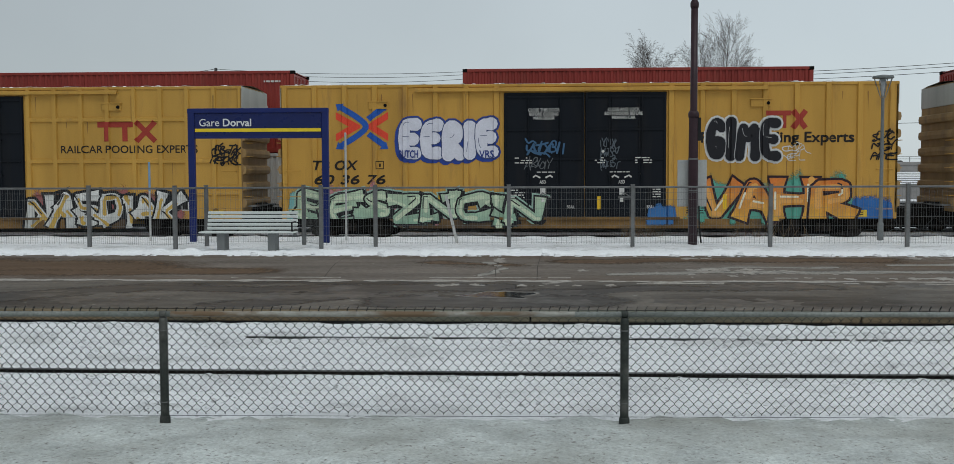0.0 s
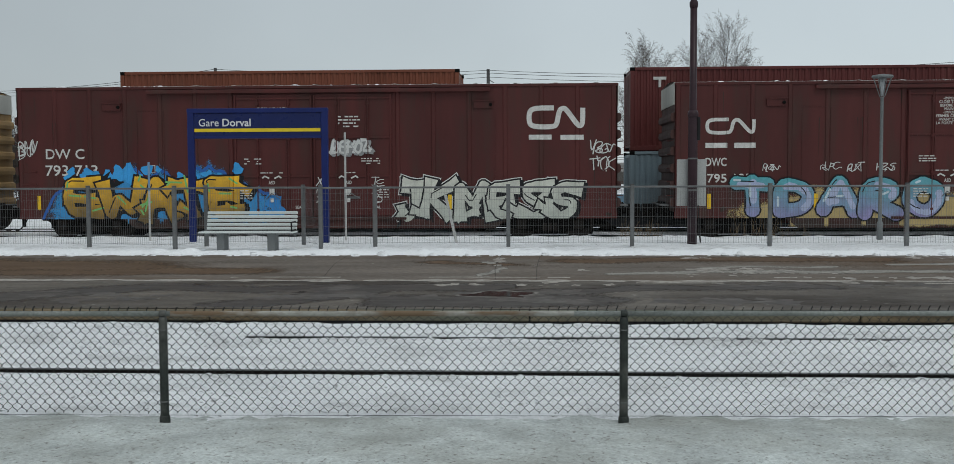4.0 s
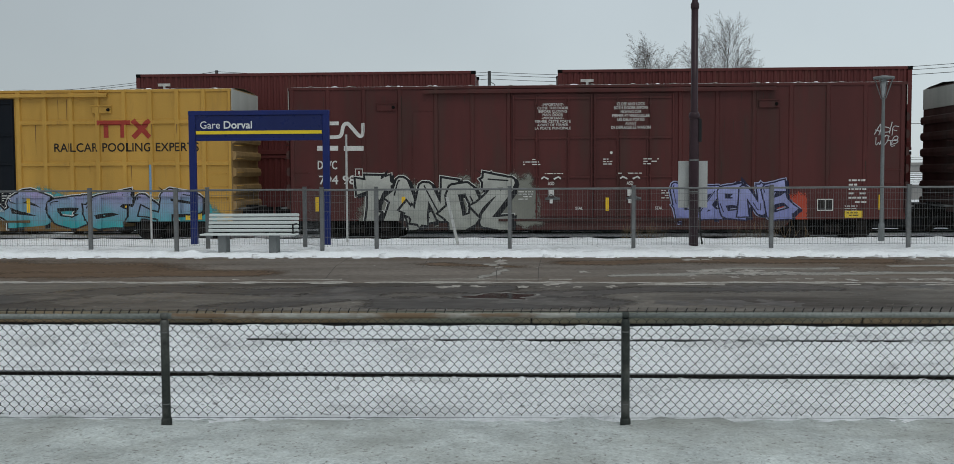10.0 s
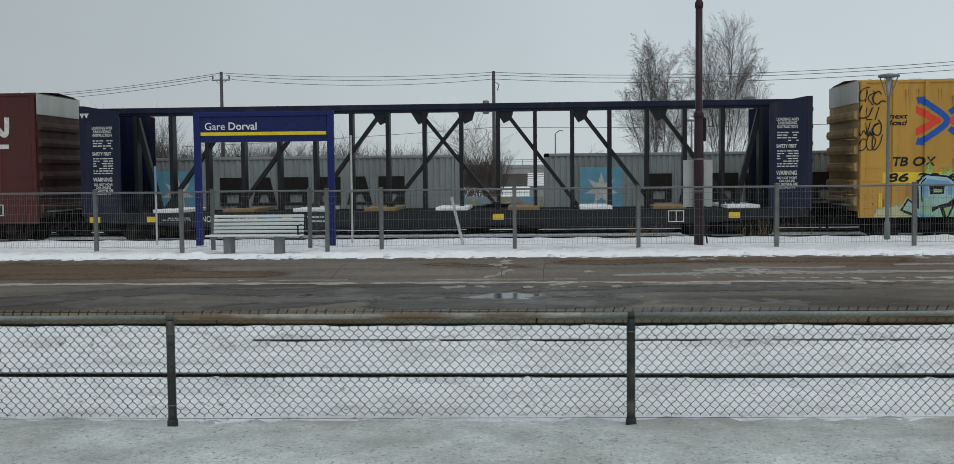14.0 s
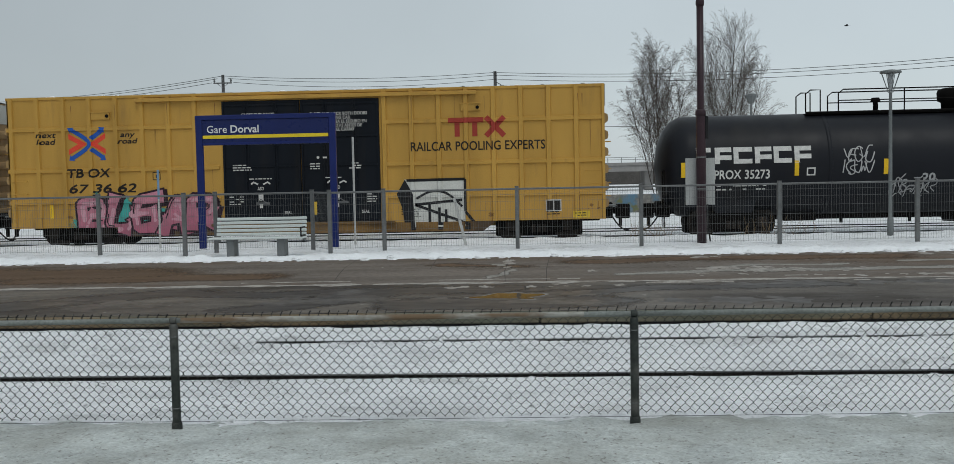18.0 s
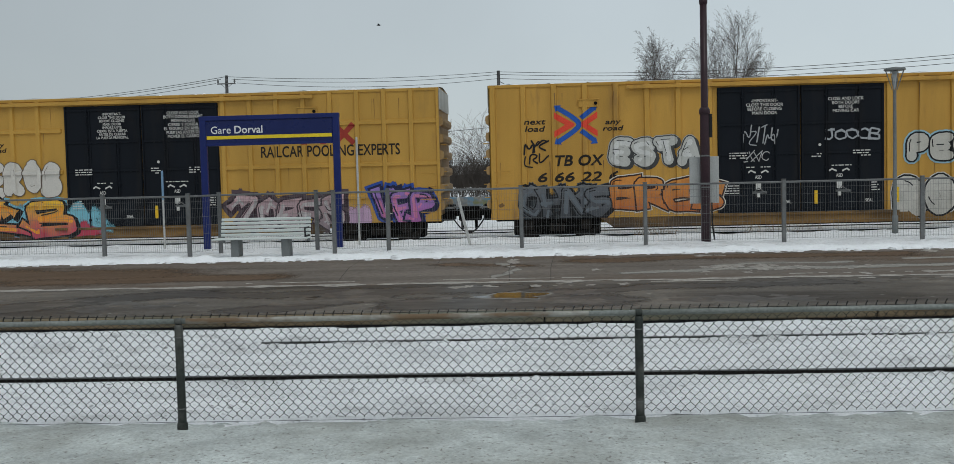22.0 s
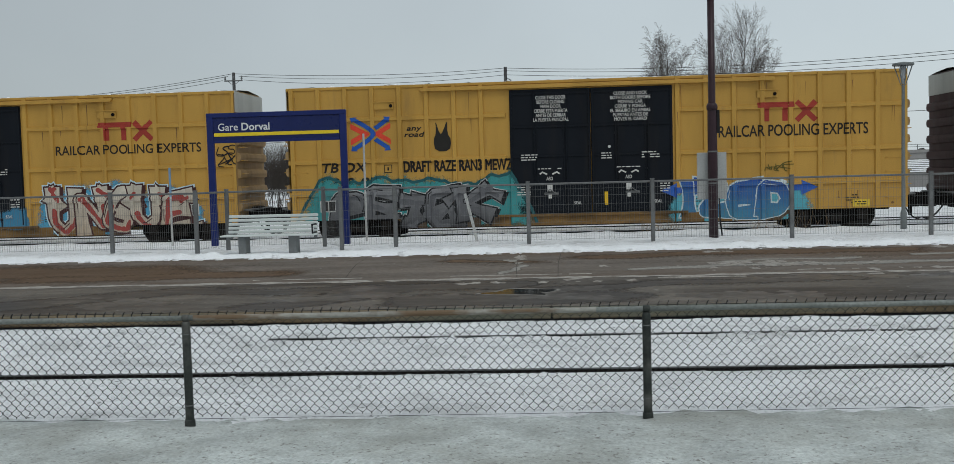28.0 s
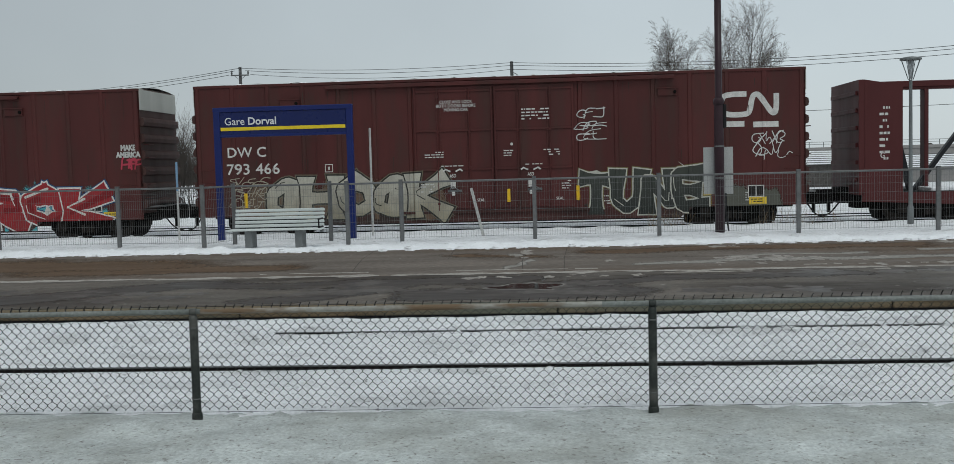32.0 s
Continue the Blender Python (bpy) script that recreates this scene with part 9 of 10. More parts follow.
c, s = CARS[14], SIDES['P']
tagged(c, 'yellow boxcar with black owner panel and silver letters', 'boxcar', 'freight cars of the near train')
words(c, s, ['next', 'load'], 1.06, 1.71, 3.29, 3.73, slant=0.2, weight=0.1)
emblem(c, s, 2.00, 3.32, 2.93, 4.13)
words(c, s, ['TB OX'], 1.95, 3.43, 2.28, 2.59, fit=True, slant=0.2, weight=0.1)
words(c, s, ['6 66 22 6'], 1.43, 3.92, 1.80, 2.07, fit=True, slant=0.2, weight=0.1)
scrawl(c, s, 1.09, 1.67, 2.30, 3.12, (0.012, 0.012, 0.014), 131, rows=2, loops=3, w=0.05)
letters(c, s, 'ESTA', 3.66, 6.41, 2.18, 3.11, (0.5, 0.5, 0.47), None, line=(0.06, 0.06, 0.06), seed=132, wild=0.7, round_=2, line_w=0.035, halo=(0.5, 0.5, 0.47), halo_w=0.04, inner=(0.64, 0.64, 0.62))
cloud(c, s, 0.78, 3.65, 0.51, 1.70, (0.03, 0.035, 0.04), 133, ragged=0.4)
letters(c, s, 'OHNS', 0.92, 3.66, 0.67, 1.74, (0.05, 0.055, 0.065), (0.15, 0.16, 0.18), line=(0.012, 0.012, 0.014), halo=(0.1, 0.11, 0.12), seed=143, wild=0.9, round_=1, spikes=4, line_w=0.045, halo_w=0.04, inner=(0.13, 0.15, 0.17))
letters(c, s, 'ERES', 3.66, 7.04, 0.83, 1.87, (0.5, 0.15, 0.04), (0.72, 0.3, 0.06), line=(0.05, 0.025, 0.02), seed=134, wild=0.6, round_=1, line_w=0.05, halo=(0.7, 0.66, 0.58), halo_w=0.06, fat=0.19)
words(c, s, ['-IMPORTANT-', 'CLOSE THIS DOOR', 'BEFORE CLOSING', 'MAIN DOOR'], 7.77, 8.87, 3.64, 4.13, mat='white', weight=0.05, lift=0.05)
words(c, s, ['CLOSE AND LOCK', 'BOTH DOORS', 'BEFORE', 'MOVING CAR'], 10.19, 11.24, 3.65, 4.13, mat='white', weight=0.05, lift=0.05)
door_marks(c, s, 135)
scrawl(c, s, 7.72, 8.71, 2.84, 3.36, (0.35, 0.36, 0.37), 136, loops=6, w=0.04)
scrawl(c, s, 7.70, 8.41, 2.28, 2.62, (0.4, 0.4, 0.4), 137, loops=5)
letters(c, s, 'JOOCB', 10.13, 11.74, 2.82, 3.20, (0.36, 0.38, 0.4), None, line=(0.1, 0.1, 0.11), seed=138, wild=0.6, round_=1, line_w=0.008, fat=0.1)
letters(c, s, 'PEOR', 12.56, 15.16, 2.17, 3.02, (0.5, 0.48, 0.43), None, line=(0.012, 0.012, 0.014), halo=(0.3, 0.48, 0.55), seed=139, wild=0.3, round_=2, line_w=0.05, halo_w=0.1, fat=0.22)
scrawl(c, s, 15.19, 15.97, 2.42, 2.72, (0.24, 0.46, 0.6), 140, loops=5, w=0.04)
block_mark(c, s, 15.73, 17.63, 3.42, 3.83, 'white', panel='black')
words(c, s, ['any', 'road'], 3.46, 4.08, 3.27, 3.66, slant=0.2, weight=0.1)
words(c, s, ['Rail car Pooling'], 15.66, 17.68, 2.84, 3.08, fit=True, slant=0.2, weight=0.05)
words(c, s, ['Experts'], 16.23, 17.18, 2.52, 2.78, fit=True, slant=0.2, weight=0.1)
plate(c, s, 16.26, 17.27, 2.22, 2.43, 'black', name='web_line')
letters(c, s, 'ROOFS', 12.15, 16.64, 0.44, 1.78, (0.5, 0.48, 0.43), (0.6, 0.58, 0.53), line=(0.012, 0.012, 0.014), halo=(0.66, 0.65, 0.62), seed=141, wild=0.35, round_=2, line_w=0.055, halo_w=0.05, fat=0.25)
scrawl(c, s, 18.10, 18.73, 2.20, 3.12, (0.36, 0.2, 0.04), 142, rows=2, loops=4)
reflectors(c, s, (12.2, 15.1))
placards(c, s, 16.40, 0.95, 17.20)

c, s = CARS[15], SIDES['P']
tagged(c, 'yellow boxcar with black owner panel and faded olive graffiti', 'boxcar', 'freight cars of the near train')
words(c, s, ['next', 'load'], 0.84, 1.42, 3.27, 3.70, slant=0.2, weight=0.1)
emblem(c, s, 1.92, 3.42, 2.89, 4.12, 0.6)
words(c, s, ['any', 'road'], 3.65, 4.26, 3.37, 3.78, slant=0.2, weight=0.1)
words(c, s, ['TB OX'], 0.96, 2.38, 2.27, 2.56, fit=True, slant=0.2, weight=0.1)
words(c, s, ['66 10 94'], 1.00, 3.33, 1.84, 2.11, fit=True, slant=0.2, weight=0.1)
scrawl(c, s, 0.25, 0.70, 2.53, 3.05, (0.5, 0.1, 0.1), 151, rows=2, loops=3, w=0.04)
scrawl(c, s, 0.94, 1.67, 2.78, 3.21, (0.5, 0.1, 0.1), 152, rows=2, loops=4, w=0.04)
cloud(c, s, 0.67, 7.56, 0.43, 1.76, (0.1, 0.16, 0.08), 153, ragged=0.5)
letters(c, s, 'ZERG', 0.77, 4.50, 0.52, 1.70, (0.06, 0.15, 0.11), (0.15, 0.28, 0.20), line=(0.015, 0.03, 0.022), seed=154, wild=0.9, round_=1, spikes=4, line_w=0.055, inner=(0.20, 0.34, 0.26))
letters(c, s, 'GALS', 4.60, 7.35, 0.55, 1.62, (0.20, 0.20, 0.07), (0.36, 0.28, 0.07), line=(0.035, 0.045, 0.03), seed=159, wild=0.8, round_=1, spikes=2, line_w=0.04, inner=(0.14, 0.20, 0.12))
words(c, s, ['CLOSE THIS DOOR', 'BEFORE CLOSING', 'MAIN DOOR'], 7.73, 8.76, 3.60, 3.93, mat='white', weight=0.05, lift=0.05)
words(c, s, ['CLOSE AND LOCK', 'BOTH DOORS BEFORE', 'MOVING CAR'], 10.16, 11.14, 3.60, 3.94, mat='white', weight=0.05, lift=0.05)
door_marks(c, s, 155)
block_mark(c, s, 15.18, 17.38, 3.51, 3.97, 'white', panel='black')
words(c, s, ['Railcar Pooling'], 14.80, 17.88, 2.96, 3.33, fit=True, slant=0.2, weight=0.11)
words(c, s, ['Experts'], 15.49, 17.10, 2.61, 2.91, fit=True, slant=0.2, weight=0.11)
plate(c, s, 15.52, 17.10, 2.24, 2.48, 'black', name='web_line')
scrawl(c, s, 17.37, 18.67, 2.33, 3.11, (0.012, 0.012, 0.014), 156, rows=2, loops=6, w=0.035)
letters(c, s, 'ARWAR', 12.15, 18.66, 0.62, 2.03, (0.44, 0.27, 0.05), (0.47, 0.29, 0.06), line=(0.66, 0.63, 0.55), seed=157, wild=0.5, round_=1, line_w=0.045, shadow=(0.1, 0.1, 0.11))
spatter(c, s, 15.54, 18.62, 0.62, 1.12, (0.07, 0.09, 0.1), 158, count=12, r=0.2)
placards(c, s, 16.60, 0.95, 17.20)
number_box(c, s, 3.75, 2.10, 'black')
tag(c, s, 'DNE', 17.3, 17.95, 2.55, 2.95, (0.012, 0.012, 0.014), 0.035, 9)

c, s = CARS[16], SIDES['G']
tagged(c, 'yellow boxcar with pink graffiti and cream letters', 'boxcar', 'freight cars of the near train')
words(c, s, ['next', 'load'], 0.85, 1.42, 3.17, 3.56, slant=0.2, weight=0.1)
emblem(c, s, 1.81, 3.03, 2.83, 3.89)
words(c, s, ['any', 'road'], 3.47, 4.06, 3.20, 3.59, slant=0.2, weight=0.1)
words(c, s, ['TB OX'], 0.86, 2.25, 2.19, 2.45, fit=True, slant=0.2, weight=0.1)
words(c, s, ['66 40 45'], 0.87, 3.15, 1.73, 2.01, fit=True, slant=0.2, weight=0.1)
scrawl(c, s, 0.02, 0.67, 2.24, 3.54, (0.3, 0.1, 0.04), 161, rows=3, loops=3, w=0.04)
cloud(c, s, -0.01, 2.45, 0.52, 1.47, (0.16, 0.38, 0.55), 162, ragged=0.6)
letters(c, s, 'ERKIE', 2.55, 6.95, 0.51, 2.06, (0.5, 0.32, 0.35), (0.66, 0.46, 0.48), line=(0.05, 0.02, 0.03), halo=(0.66, 0.6, 0.58), seed=163, wild=0.35, round_=2, line_w=0.045, halo_w=0.05, fat=0.24, shine=(0.75, 0.7, 0.7))
cloud(c, s, 6.86, 7.95, 0.67, 1.77, (0.04, 0.18, 0.34), 164, ragged=0.4)
cloud(c, s, 10.46, 12.07, 0.57, 1.49, (0.05, 0.22, 0.36), 165, ragged=0.5)
words(c, s, ['NIBZ', 'FOODING'], 9.89, 10.86, 1.00, 1.55, mat='white', lift=0.03)
words(c, s, ['CLOSE THIS DOOR', 'BEFORE CLOSING', 'MAIN DOOR', 'CIERRE ESTA PUERTA', 'ANTES DE CERRAR', 'LA PUERTA PRINCIPAL'], 7.54, 8.66, 3.57, 4.37, mat='white', weight=0.05, lift=0.05)
words(c, s, ['CLOSE AND LOCK', 'BOTH DOORS BEFORE', 'MOVING CAR', 'CIERRE Y PONGA', 'EL SEGURO EN AMBAS', 'PUERTAS ANTES DE', 'MOVER EL CARRO'], 9.96, 11.14, 3.55, 4.44, mat='white', weight=0.05, lift=0.05)
door_marks(c, s, 166)
block_mark(c, s, 14.39, 16.16, 3.35, 3.92, 'red_logo')
words(c, s, ['RAILCAR POOLING EXPERTS'], 12.95, 17.70, 2.93, 3.21, weight=0.04, fit=True)
cloud(c, s, 12.05, 17.90, 0.32, 2.21, (0.08, 0.34, 0.52), 167, ragged=0.5)
letters(c, s, 'UNGUE', 12.65, 17.30, 0.32, 1.94, (0.5, 0.4, 0.3), (0.62, 0.57, 0.48), line=(0.06, 0.02, 0.02), halo=(0.55, 0.7, 0.75), seed=168, wild=0.7, round_=1, line_w=0.05, halo_w=0.08, inner=(0.34, 0.06, 0.05), fat=0.2)
scrawl(c, s, 18.22, 18.73, 2.50, 3.16, (0.012, 0.012, 0.014), 169, rows=2, loops=3, w=0.04)
placards(c, s, 17.10, 0.95, 16.00)
number_box(c, s, 2.90, 2.15, 'black')
tag(c, s, 'WTGS', 0.06, 0.62, 2.3, 3.5, (0.28, 0.10, 0.04), 0.04, 8, True)

c, s = CARS[17], SIDES['G']
tagged(c, 'yellow boxcar with teal-backed silver graffiti and blue letters', 'boxcar', 'freight cars of the near train')
words(c, s, ['next', 'load'], 1.04, 1.60, 3.20, 3.61, slant=0.2, weight=0.1)
emblem(c, s, 1.98, 3.23, 2.79, 3.84)
words(c, s, ['any', 'road'], 3.64, 4.26, 3.14, 3.53, slant=0.2, weight=0.1)
words(c, s, ['TB OX'], 1.00, 2.40, 2.15, 2.43, fit=True, slant=0.2, weight=0.1)
words(c, s, ['63 0 87'], 0.99, 2.77, 1.67, 1.96, fit=True, slant=0.2, weight=0.1)
flame(c, s, 4.56, 5.12, 2.72, 3.71)
words(c, s, ['DRAFT RAZE RAN3 MEWZ'], 3.60, 6.98, 2.11, 2.43, weight=0.12, fit=True)
cloud(c, s, 0.16, 7.70, 0.30, 2.14, (0.05, 0.28, 0.28), 171, ragged=0.3, rim=(0.02, 0.1, 0.11))
letters(c, s, 'PETEK', 1.44, 6.25, 0.26, 1.66, (0.05, 0.05, 0.055), (0.25, 0.25, 0.26), line=(0.012, 0.012, 0.014), halo=(0.6, 0.6, 0.6), seed=172, wild=0.95, round_=1, spikes=6, line_w=0.05, halo_w=0.05, inner=(0.12, 0.12, 0.13), fat=0.19)
words(c, s, ['CLOSE THIS DOOR', 'BEFORE CLOSING', 'MAIN DOOR', 'CIERRE ESTA PUERTA', 'ANTES DE CERRAR', 'LA PUERTA PRINCIPAL'], 7.65, 8.73, 3.50, 4.31, mat='white', weight=0.05, lift=0.05)
words(c, s, ['CLOSE AND LOCK', 'BOTH DOORS BEFORE', 'MOVING CAR', 'CIERRE Y PONGA', 'EL SEGURO EN AMBAS', 'PUERTAS ANTES DE', 'MOVER EL CARRO'], 9.99, 11.21, 3.46, 4.37, mat='white', weight=0.05, lift=0.05)
door_marks(c, s, 173)
block_mark(c, s, 14.41, 16.17, 3.34, 3.91, 'red_logo')
words(c, s, ['RAILCAR POOLING EXPERTS'], 13.23, 17.68, 2.90, 3.23, weight=0.04, fit=True)
cloud(c, s, 11.55, 16.19, 0.29, 1.69, (0.1, 0.4, 0.48), 174, ragged=0.6)
letters(c, s, 'IZED', 12.10, 15.38, 0.40, 1.66, (0.06, 0.24, 0.36), (0.02, 0.08, 0.36), line=(0.58, 0.66, 0.68), halo=(0.55, 0.62, 0.62), seed=175, wild=0.35, round_=1, spikes=2, line_w=0.03, halo_w=0.04, fat=0.22)
arrows(c, s, 11.47, 16.19, 1.10, 1.55)
scrawl(c, s, 14.63, 15.31, 1.89, 2.11, (0.12, 0.1, 0.02), 176, loops=5)
placards(c, s, 1.00, 0.95, 17.20)
number_box(c, s, 3.00, 2.10, 'black')

c, s = CARS[18], SIDES['S']
tagged(c, 'maroon boxcar with brown-white and red-white graffiti', 'boxcar', 'freight cars of the near train')
line_mark(c, s, 0.96, 2.33, 3.20, 3.73)
plate(c, s, 0.93, 1.59, 2.82, 2.99, 'white', name='web_line')
plate(c, s, 1.76, 2.38, 2.80, 2.97, 'white', name='web_line')
words(c, s, ['DWC'], 0.92, 1.55, 2.25, 2.51, mat='white', fit=True)
words(c, s, ['794 853'], 0.97, 2.33, 1.81, 2.06, mat='white', fit=True)
scrawl(c, s, -0.01, 0.82, 2.44, 3.31, (0.3, 0.16, 0.16), 181, rows=3, loops=4)
cloud(c, s, -0.14, 7.69, 0.32, 2.05, (0.04, 0.3, 0.32), 182, ragged=0.45)
letters(c, s, 'JATH', 1.34, 6.89, 0.35, 1.77, (0.10, 0.050, 0.040), (0.16, 0.090, 0.070), line=(0.05, 0.03, 0.025), halo=(0.66, 0.63, 0.6), seed=183, wild=0.4, round_=1, spikes=3, line_w=0.02, halo_w=0.16, fat=0.22)
words(c, s, ['-IMPORTANT-', 'CLOSE THIS DOOR', 'BEFORE CLOSING', 'MAIN DOOR', '-IMPORTANT-', 'FERMER CETTE PORTE', 'AVANT DE FERMER', 'LA PORTE PRINCIPALE'], 7.63, 8.81, 3.43, 4.26, mat='white', weight=0.05, lift=0.05)
words(c, s, ['CLOSE AND LOCK', 'BOTH DOORS BEFORE', 'MOVING CAR', 'FERMER ET VERROUILLER', 'LES DEUX PORTES', 'AVANT', 'DE DEPLACER LE WAGON'], 10.02, 11.26, 3.49, 4.22, mat='white', weight=0.05, lift=0.05)
door_marks(c, s, 184)
cloud(c, s, 11.84, 18.20, 0.24, 1.95, (0.08, 0.40, 0.44), 185, ragged=0.75)
letters(c, s, 'EROK', 12.21, 17.58, 0.28, 1.80, (0.27, 0.016, 0.02), (0.35, 0.02, 0.026), line=(0.66, 0.64, 0.61), halo=(0.02, 0.08, 0.18), seed=186, wild=0.45, round_=0, spikes=4, line_w=0.05, halo_w=0.07, fat=0.23, inner=(0.20, 0.010, 0.014), shine=(0.62, 0.60, 0.56))
spatter(c, s, 12.39, 17.48, 0.41, 1.24, (0.58, 0.56, 0.52), 187, count=12, r=0.1)
words(c, s, ['MAKE', 'AMERICA'], 18.00, 18.78, 2.58, 3.02, mat='white', lift=0.02, weight=0.2)
scrawl(c, s, 18.21, 18.78, 2.25, 2.58, (0.45, 0.05, 0.08), 188, loops=4, w=0.06)
scrawl(c, s, 12.26, 12.74, 2.01, 2.42, (0.35, 0.2, 0.2), 189, rows=2, loops=3)
reflectors(c, s, (0.8, 6.3, 13.0, 15.2))
placards(c, s, 17.00, 0.95, 17.50)
number_box(c, s, 3.90, 2.30, 'white')

c, s = CARS[19], SIDES['S']
tagged(c, 'maroon boxcar with faded cream and black-green graffiti', 'boxcar', 'freight cars of the near train')
words(c, s, ['DW C'], 0.98, 2.26, 2.54, 2.84, mat='white', fit=True, weight=0.04)
words(c, s, ['793 466'], 0.95, 2.67, 2.00, 2.32, mat='white', fit=True, weight=0.04)
cloud(c, s, 0.97, 8.38, 0.37, 1.94, (0.14, 0.09, 0.06), 191, ragged=0.5)
letters(c, s, 'GHOGK', 2.24, 7.91, 0.43, 1.91, (0.3, 0.27, 0.19), (0.5, 0.48, 0.41), line=(0.03, 0.03, 0.025), halo=(0.16, 0.14, 0.1), seed=192, wild=0.45, round_=1, line_w=0.045, halo_w=0.06, fat=0.2)
scrawl(c, s, 1.04, 2.25, 0.97, 1.89, (0.36, 0.33, 0.26), 193, rows=3, loops=6)
words(c, s, ['CLOSE AND LOCK', 'BOTH DOORS BEFORE', 'MOVING CAR'], 7.65, 8.87, 3.74, 4.10, mat='white', weight=0.05, lift=0.05)
bars(c, s, 10.27, 11.12, 3.43, 3.82, 4, 'white', 201, lift=0.05)
door_marks(c, s, 194)
scrawl(c, s, 11.99, 12.76, 2.81, 3.73, (0.62, 0.62, 0.6), 195, rows=3, loops=3)
line_mark(c, s, 16.31, 17.94, 3.33, 4.11)
plate(c, s, 16.31, 16.99, 3.05, 3.22, 'white', name='web_line')
plate(c, s, 17.25, 18.00, 3.02, 3.19, 'white', name='web_line')
scrawl(c, s, 17.24, 18.18, 2.11, 2.89, (0.62, 0.62, 0.6), 196, rows=2, loops=5)
letters(c, s, 'TUNE', 12.04, 15.78, 0.46, 1.91, (0.02, 0.024, 0.02), (0.05, 0.055, 0.045), line=(0.5, 0.49, 0.43), halo=(0.16, 0.13, 0.05), seed=197, fat=0.21, wild=0.5, round_=1, spikes=3, line_w=0.04, halo_w=0.05)
cloud(c, s, 16.17, 18.17, 0.50, 1.35, (0.1, 0.1, 0.08), 198, ragged=0.5)
cloud(c, s, 15.54, 16.00, 0.55, 1.97, (0.55, 0.4, 0.04), 199, ragged=0.3)
reflectors(c, s, (1.5, 5.3, 11.9, 14.9))
placards(c, s, 17.10, 0.95, 17.10)
number_box(c, s, 4.10, 2.00, 'white')

# ---- marks on the centerbeam cars ----
c, s = CARS[9], Flat()
tagged(c, "dark blue centerbeam lumber flatcar, empty, with truss posts", "flatcar", "freight cars of the near train")
for x in (0.40, 21.62):
    words(c, s, ["LOADING AND", "UNLOADING", "INSTRUCTION"], x, x + 0.66, 3.36, 3.70, "white", weight=0.08)
    bars(c, s, x + 0.02, x + 0.66, 2.98, 3.30, 4, "white", 3)
    words(c, s, ["SAFETY FIRST"], x, x + 0.60, 2.80, 2.90, "white", weight=0.08)
    bars(c, s, x + 0.02, x + 0.66, 2.20, 2.74, 7, "white", 4)
    words(c, s, ["WARNING"], x, x + 0.62, 1.98, 2.10, "white", weight=0.1)
    words(c, s, ["DO NOT MOVE", "CAR UNLESS", "TIE DOWNS ARE", "SECURED IN"], x, x + 0.64, 1.54, 1.92, "white", weight=0.08)
drape("owner_mark", [((0.02, 4.12), (0.10, 3.96), (0.18, 4.12)), ((0.16, 4.12), (0.24, 3.96), (0.32, 4.12))], 0.008, TM["white"], c, s, "white chevrons")
words(c, s, ["NOKL"], 3.85, 4.38, 0.68, 0.86, "white", fit=True)
words(c, s, ["737449"], 4.84, 5.62, 0.68, 0.86, "white", fit=True)
bars(c, s, 2.6, 3.5, 0.72, 0.84, 2, "white", 6)
bars(c, s, 7.2, 8.0, 0.62, 0.88, 2, "white", 7)
for x in (0.25, 2.1, 6.4, 13.0, 20.2):
    plate(c, s, x, x + 0.34, 0.68, 0.86, "label_yellow", "yellow_label", 0.008)
plate(c, s, 5.9, 6.3, 0.62, 0.90, "blue_logo", "blue_label", 0.008)
placards(c, s, 18.4, 0.60)
c = CARS[20]
tagged(c, "dark maroon centerbeam lumber flatcar, empty, with truss posts", "flatcar", "freight cars of the near train")
bars(c, s, 0.6, 0.9, 1.9, 3.6, 9, "white", 8)
words(c, s, ["G"], 0.62, 0.76, 2.0, 2.16, "white")
plate(c, s, 3.0, 3.6, 0.68, 0.90, "label_yellow", "yellow_label", 0.008)

for i, (kind, c) in enumerate(zip(KINDS, CARS)):
    if kind in "PGS":
        weathering(c, SIDES[kind], 300 + i, (0.045, 0.028, 0.022) if kind == "S" else ((0.26, 0.13, 0.04) if i % 2 else (0.20, 0.11, 0.04)))

# ---- marks on the containers ----
flat = Flat(0.0)


def block_row(c, x0, x1, z0, z1, count, mat, label):
    pitch = (x1 - x0) / count
    for k in range(count):
        a, b = x0 + k * pitch, x0 + (k + 0.80) * pitch
        cut = 0.22 * pitch if k % 3 == 1 else 0.0
        loop = [(a, z0), (b, z0), (b - cut, z1), (a + cut, z1)]
        inner = [(p[0] * 0.45 + (a + b) * 0.275, z0 + (z1 - z0) * (0.10 if j < 2 else 0.38)) for j, p in enumerate(loop)]
        drape("owner_block", fill([loop, inner]), 0.004, mat, c, flat, label)


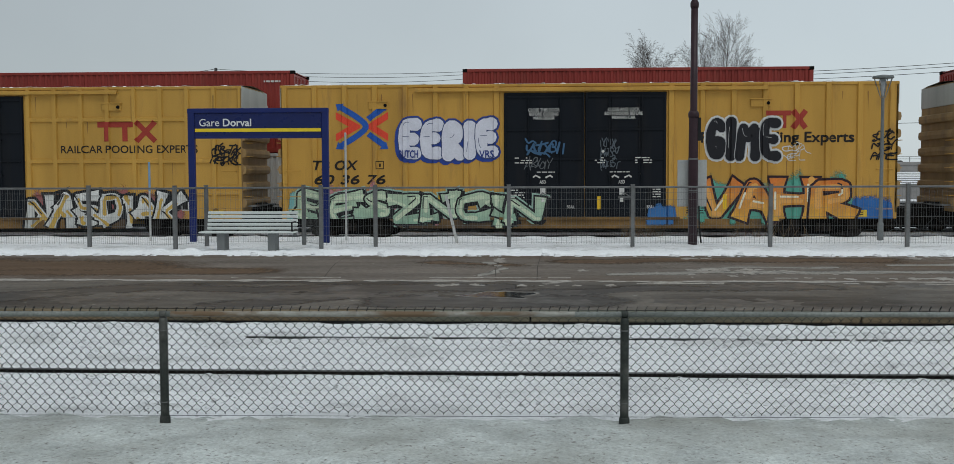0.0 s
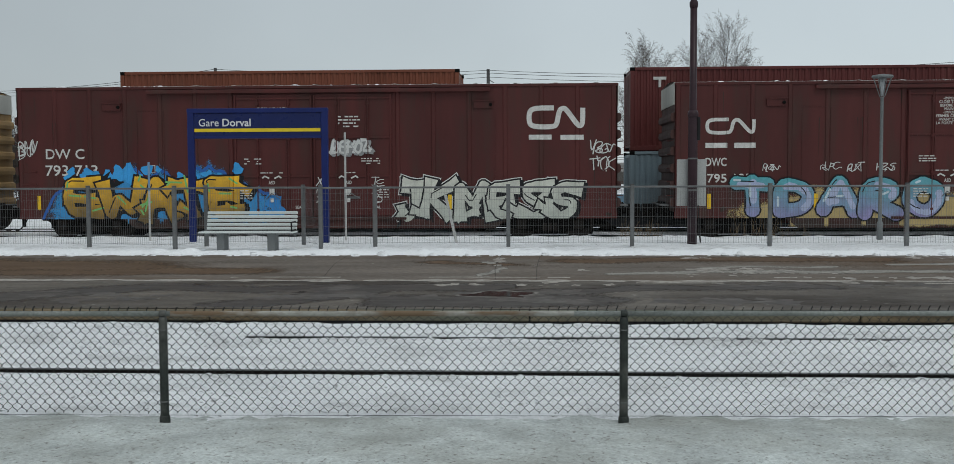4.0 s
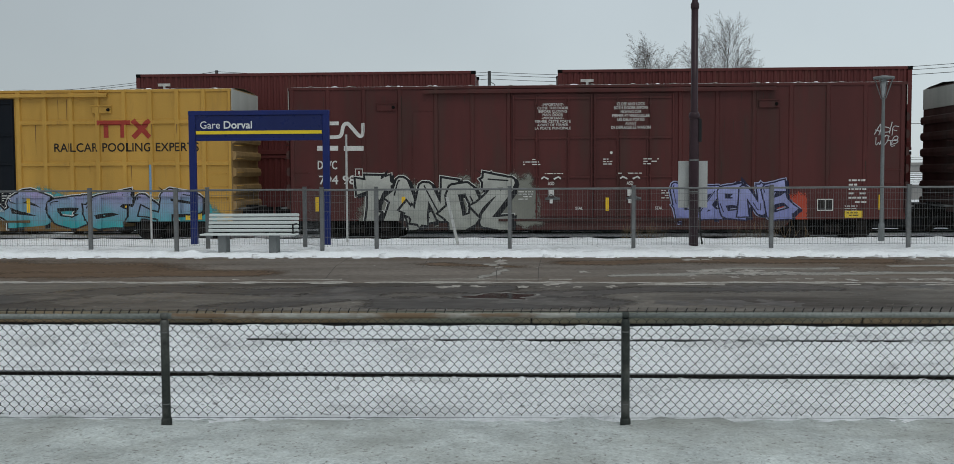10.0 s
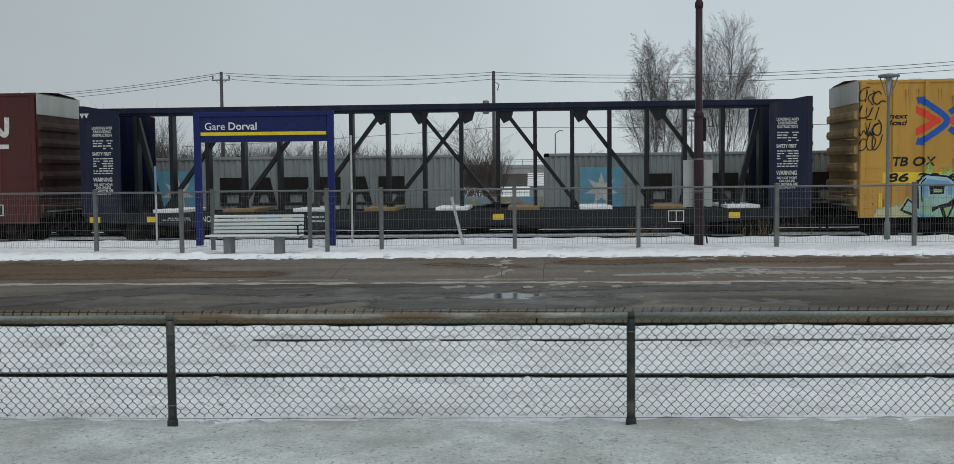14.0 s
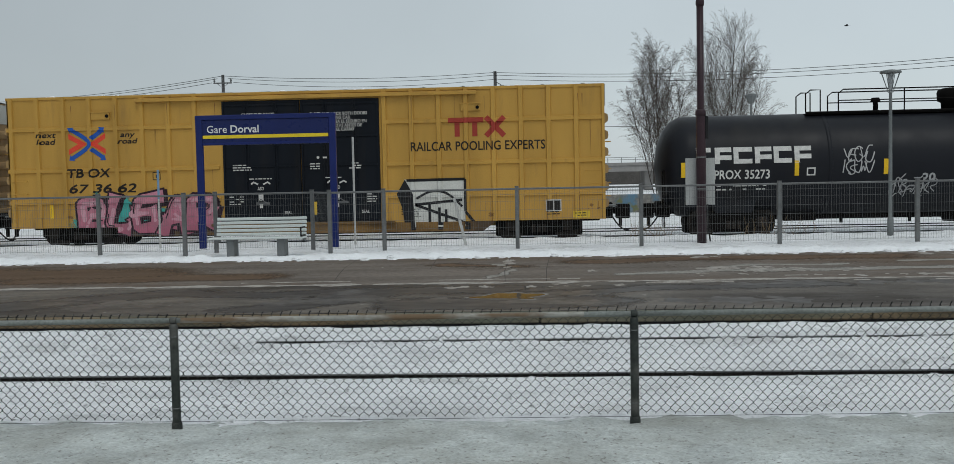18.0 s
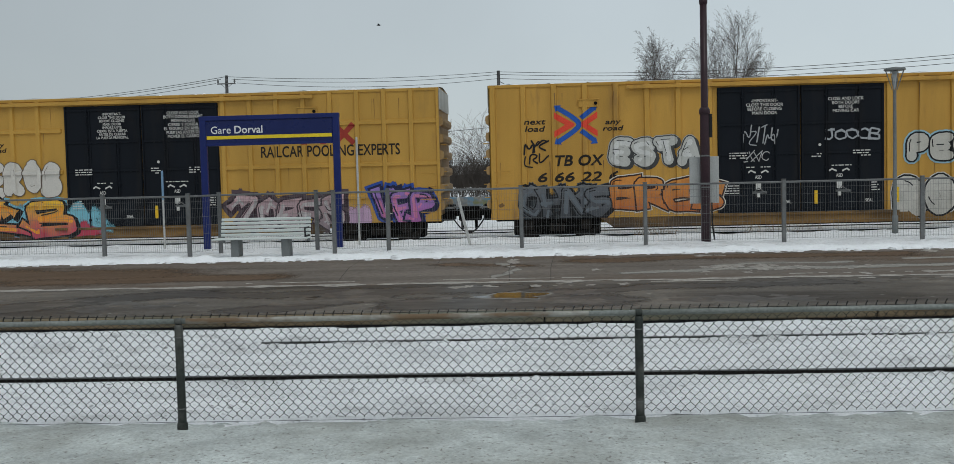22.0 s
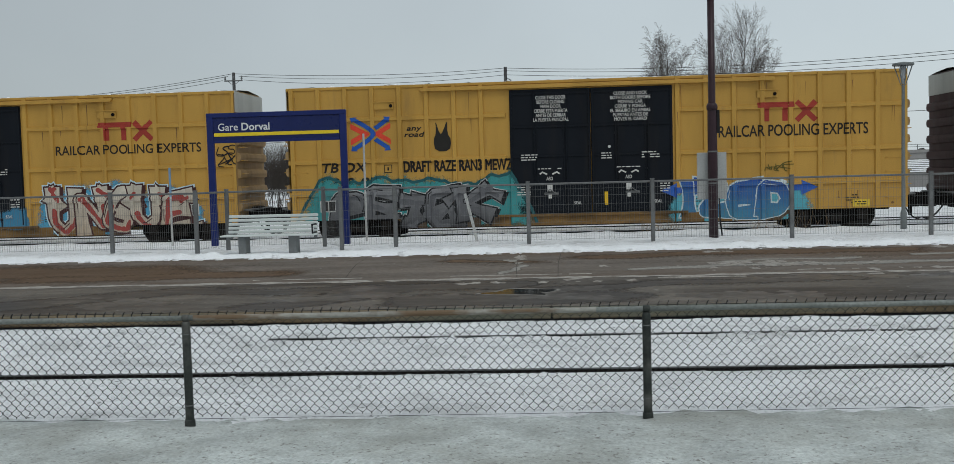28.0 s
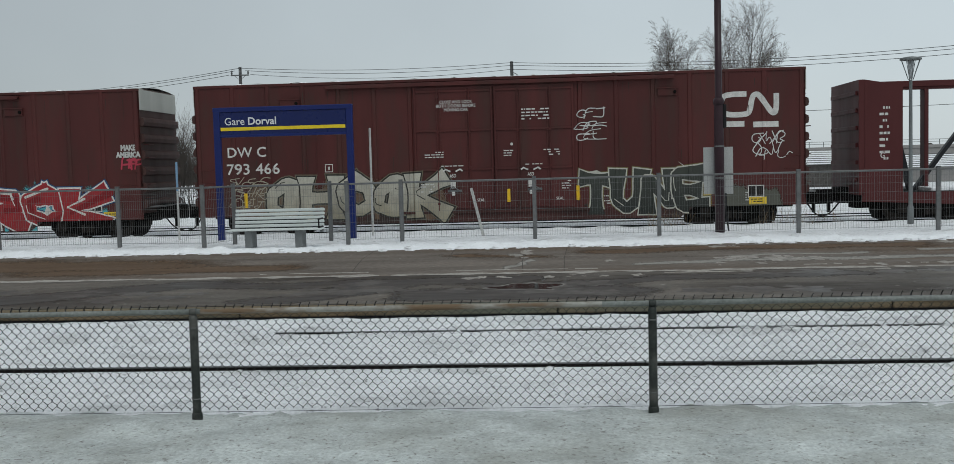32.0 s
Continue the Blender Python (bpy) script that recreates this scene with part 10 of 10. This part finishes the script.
M["star_blue"] = material("pale_blue_square", (0.16, 0.38, 0.52), 0.5, dark=0.8, bump=0.0)
for key, c in BOXES.items():
    x, high = key
    if x in (-217.4, -232.6, -247.8, -263.0, -278.2, -148.75) and (high or x < -200):
        z = 0.85 if not high else 0.95
        block_row(c, 3.55, 10.45, z, z + 1.0, 6, TM["black"], "black block of an owner's mark")
        drape("square_mark", rect(1.25, 2.75, z - 0.35, z + 1.25), 0.004, M["star_blue"], c, flat, "pale blue square mark")
        pts = []
        for k in range(14):
            r, a = (0.62 if k % 2 == 0 else 0.26), 2 * math.pi * k / 14 + math.pi / 2
            pts.append((2.0 + r * math.cos(a), z + 0.45 + r * math.sin(a)))
        drape("star_mark", fill([pts]), 0.008, TM["white"], c, flat, "white star mark")
    if x == -20.6 and high:
        block_row(c, 1.1, 7.6, 0.85, 1.65, 7, TM["white"], "white block of an owner's mark")
        block_row(c, 8.9, 11.4, 0.85, 1.65, 3, TM["white"], "white block of an owner's mark")
        bars(c, flat, 10.9, 11.7, 2.45, 2.60, 1, "white", 2)
    if x == -20.6 and not high:
        block_row(c, 0.8, 11.0, 0.85, 1.65, 10, TM["black"], "black block of an owner's mark")
    if x in (-61.0, -163.9, -179.0) and high:
        drape("owner_mark", rect(0.8, 1.25, 2.46, 2.56) + rect(0.98, 1.07, 2.2, 2.46), 0.004, TM["white"], c, flat, "small white mark")

# ---- the station's name ----
face = Flat(-0.037)
for text, x0, x1, weight in (("Gare", -1.50, -0.97, 0.02), ("Dorval", -0.90, -0.15, 0.07)):
    h = 0.18
    drape("name_lettering", line_tris(text, x0, 2.945, h, x1 - x0, 0, weight), 0.004, M["white_text"], sign, face, "white station name")

# ---- a bird crossing the sky ----
bird = thing("bird", (62.0, 120, 21.0), "small black bird flying across the grey sky", "bird")
part("body", Geo().lathe([(0.01, -0.26), (0.06, -0.16), (0.085, 0.0), (0.06, 0.14), (0.03, 0.20), (0.01, 0.27)], 8, (0, 0, 0), "x"), M["black"], bird, "", True)
part("tail", Geo().add([(0.22, -0.02, 0), (0.42, -0.07, 0.01), (0.42, 0.07, 0.01), (0.22, 0.02, 0)], [(0, 1, 2, 3)]), M["black"], bird)
for k in (-1, 1):
    g = Geo().add([(-0.14, 0, 0), (0.12, 0, 0), (0.10, k * 0.30, 0.12), (-0.06, k * 0.34, 0.14), (0.14, k * 0.62, 0.06)], [(0, 1, 2, 3) if k < 0 else (3, 2, 1, 0), (3, 2, 4) if k < 0 else (4, 2, 3)])
    part("wing", g, M["black"], bird)


BIRD = [(0, (285, 120, 14)), (17.5, (42.2, 120, 16.8)), (18, (35.1, 120, 17.8)), (18.5, (27.6, 120, 18.5)), (19.5, (13.3, 120, 20.9)), (20, (6.6, 120, 21.4)), (21, (-5.4, 120, 20.8)), (22, (-18.7, 120, 19.4)), (23, (-32.4, 120, 20.3)), (24.5, (-54, 120, 22.3)), (32, (-160, 120, 26))]


def motions():
    seconds = [i for i in range(33)]
    for car in CARS:
        x, y, z = car.matrix_basis.translation
        walk(car, [(t, pose(x + shift(t), y, z)) for t in seconds])
    for ob in FAR_THINGS:
        x, y, z = ob.matrix_basis.translation
        walk(ob, [(t, pose(x + shift_far(t), y, z)) for t in seconds])
    walk(bird, [(t, pose(*p)) for t, p in BIRD])


motions()
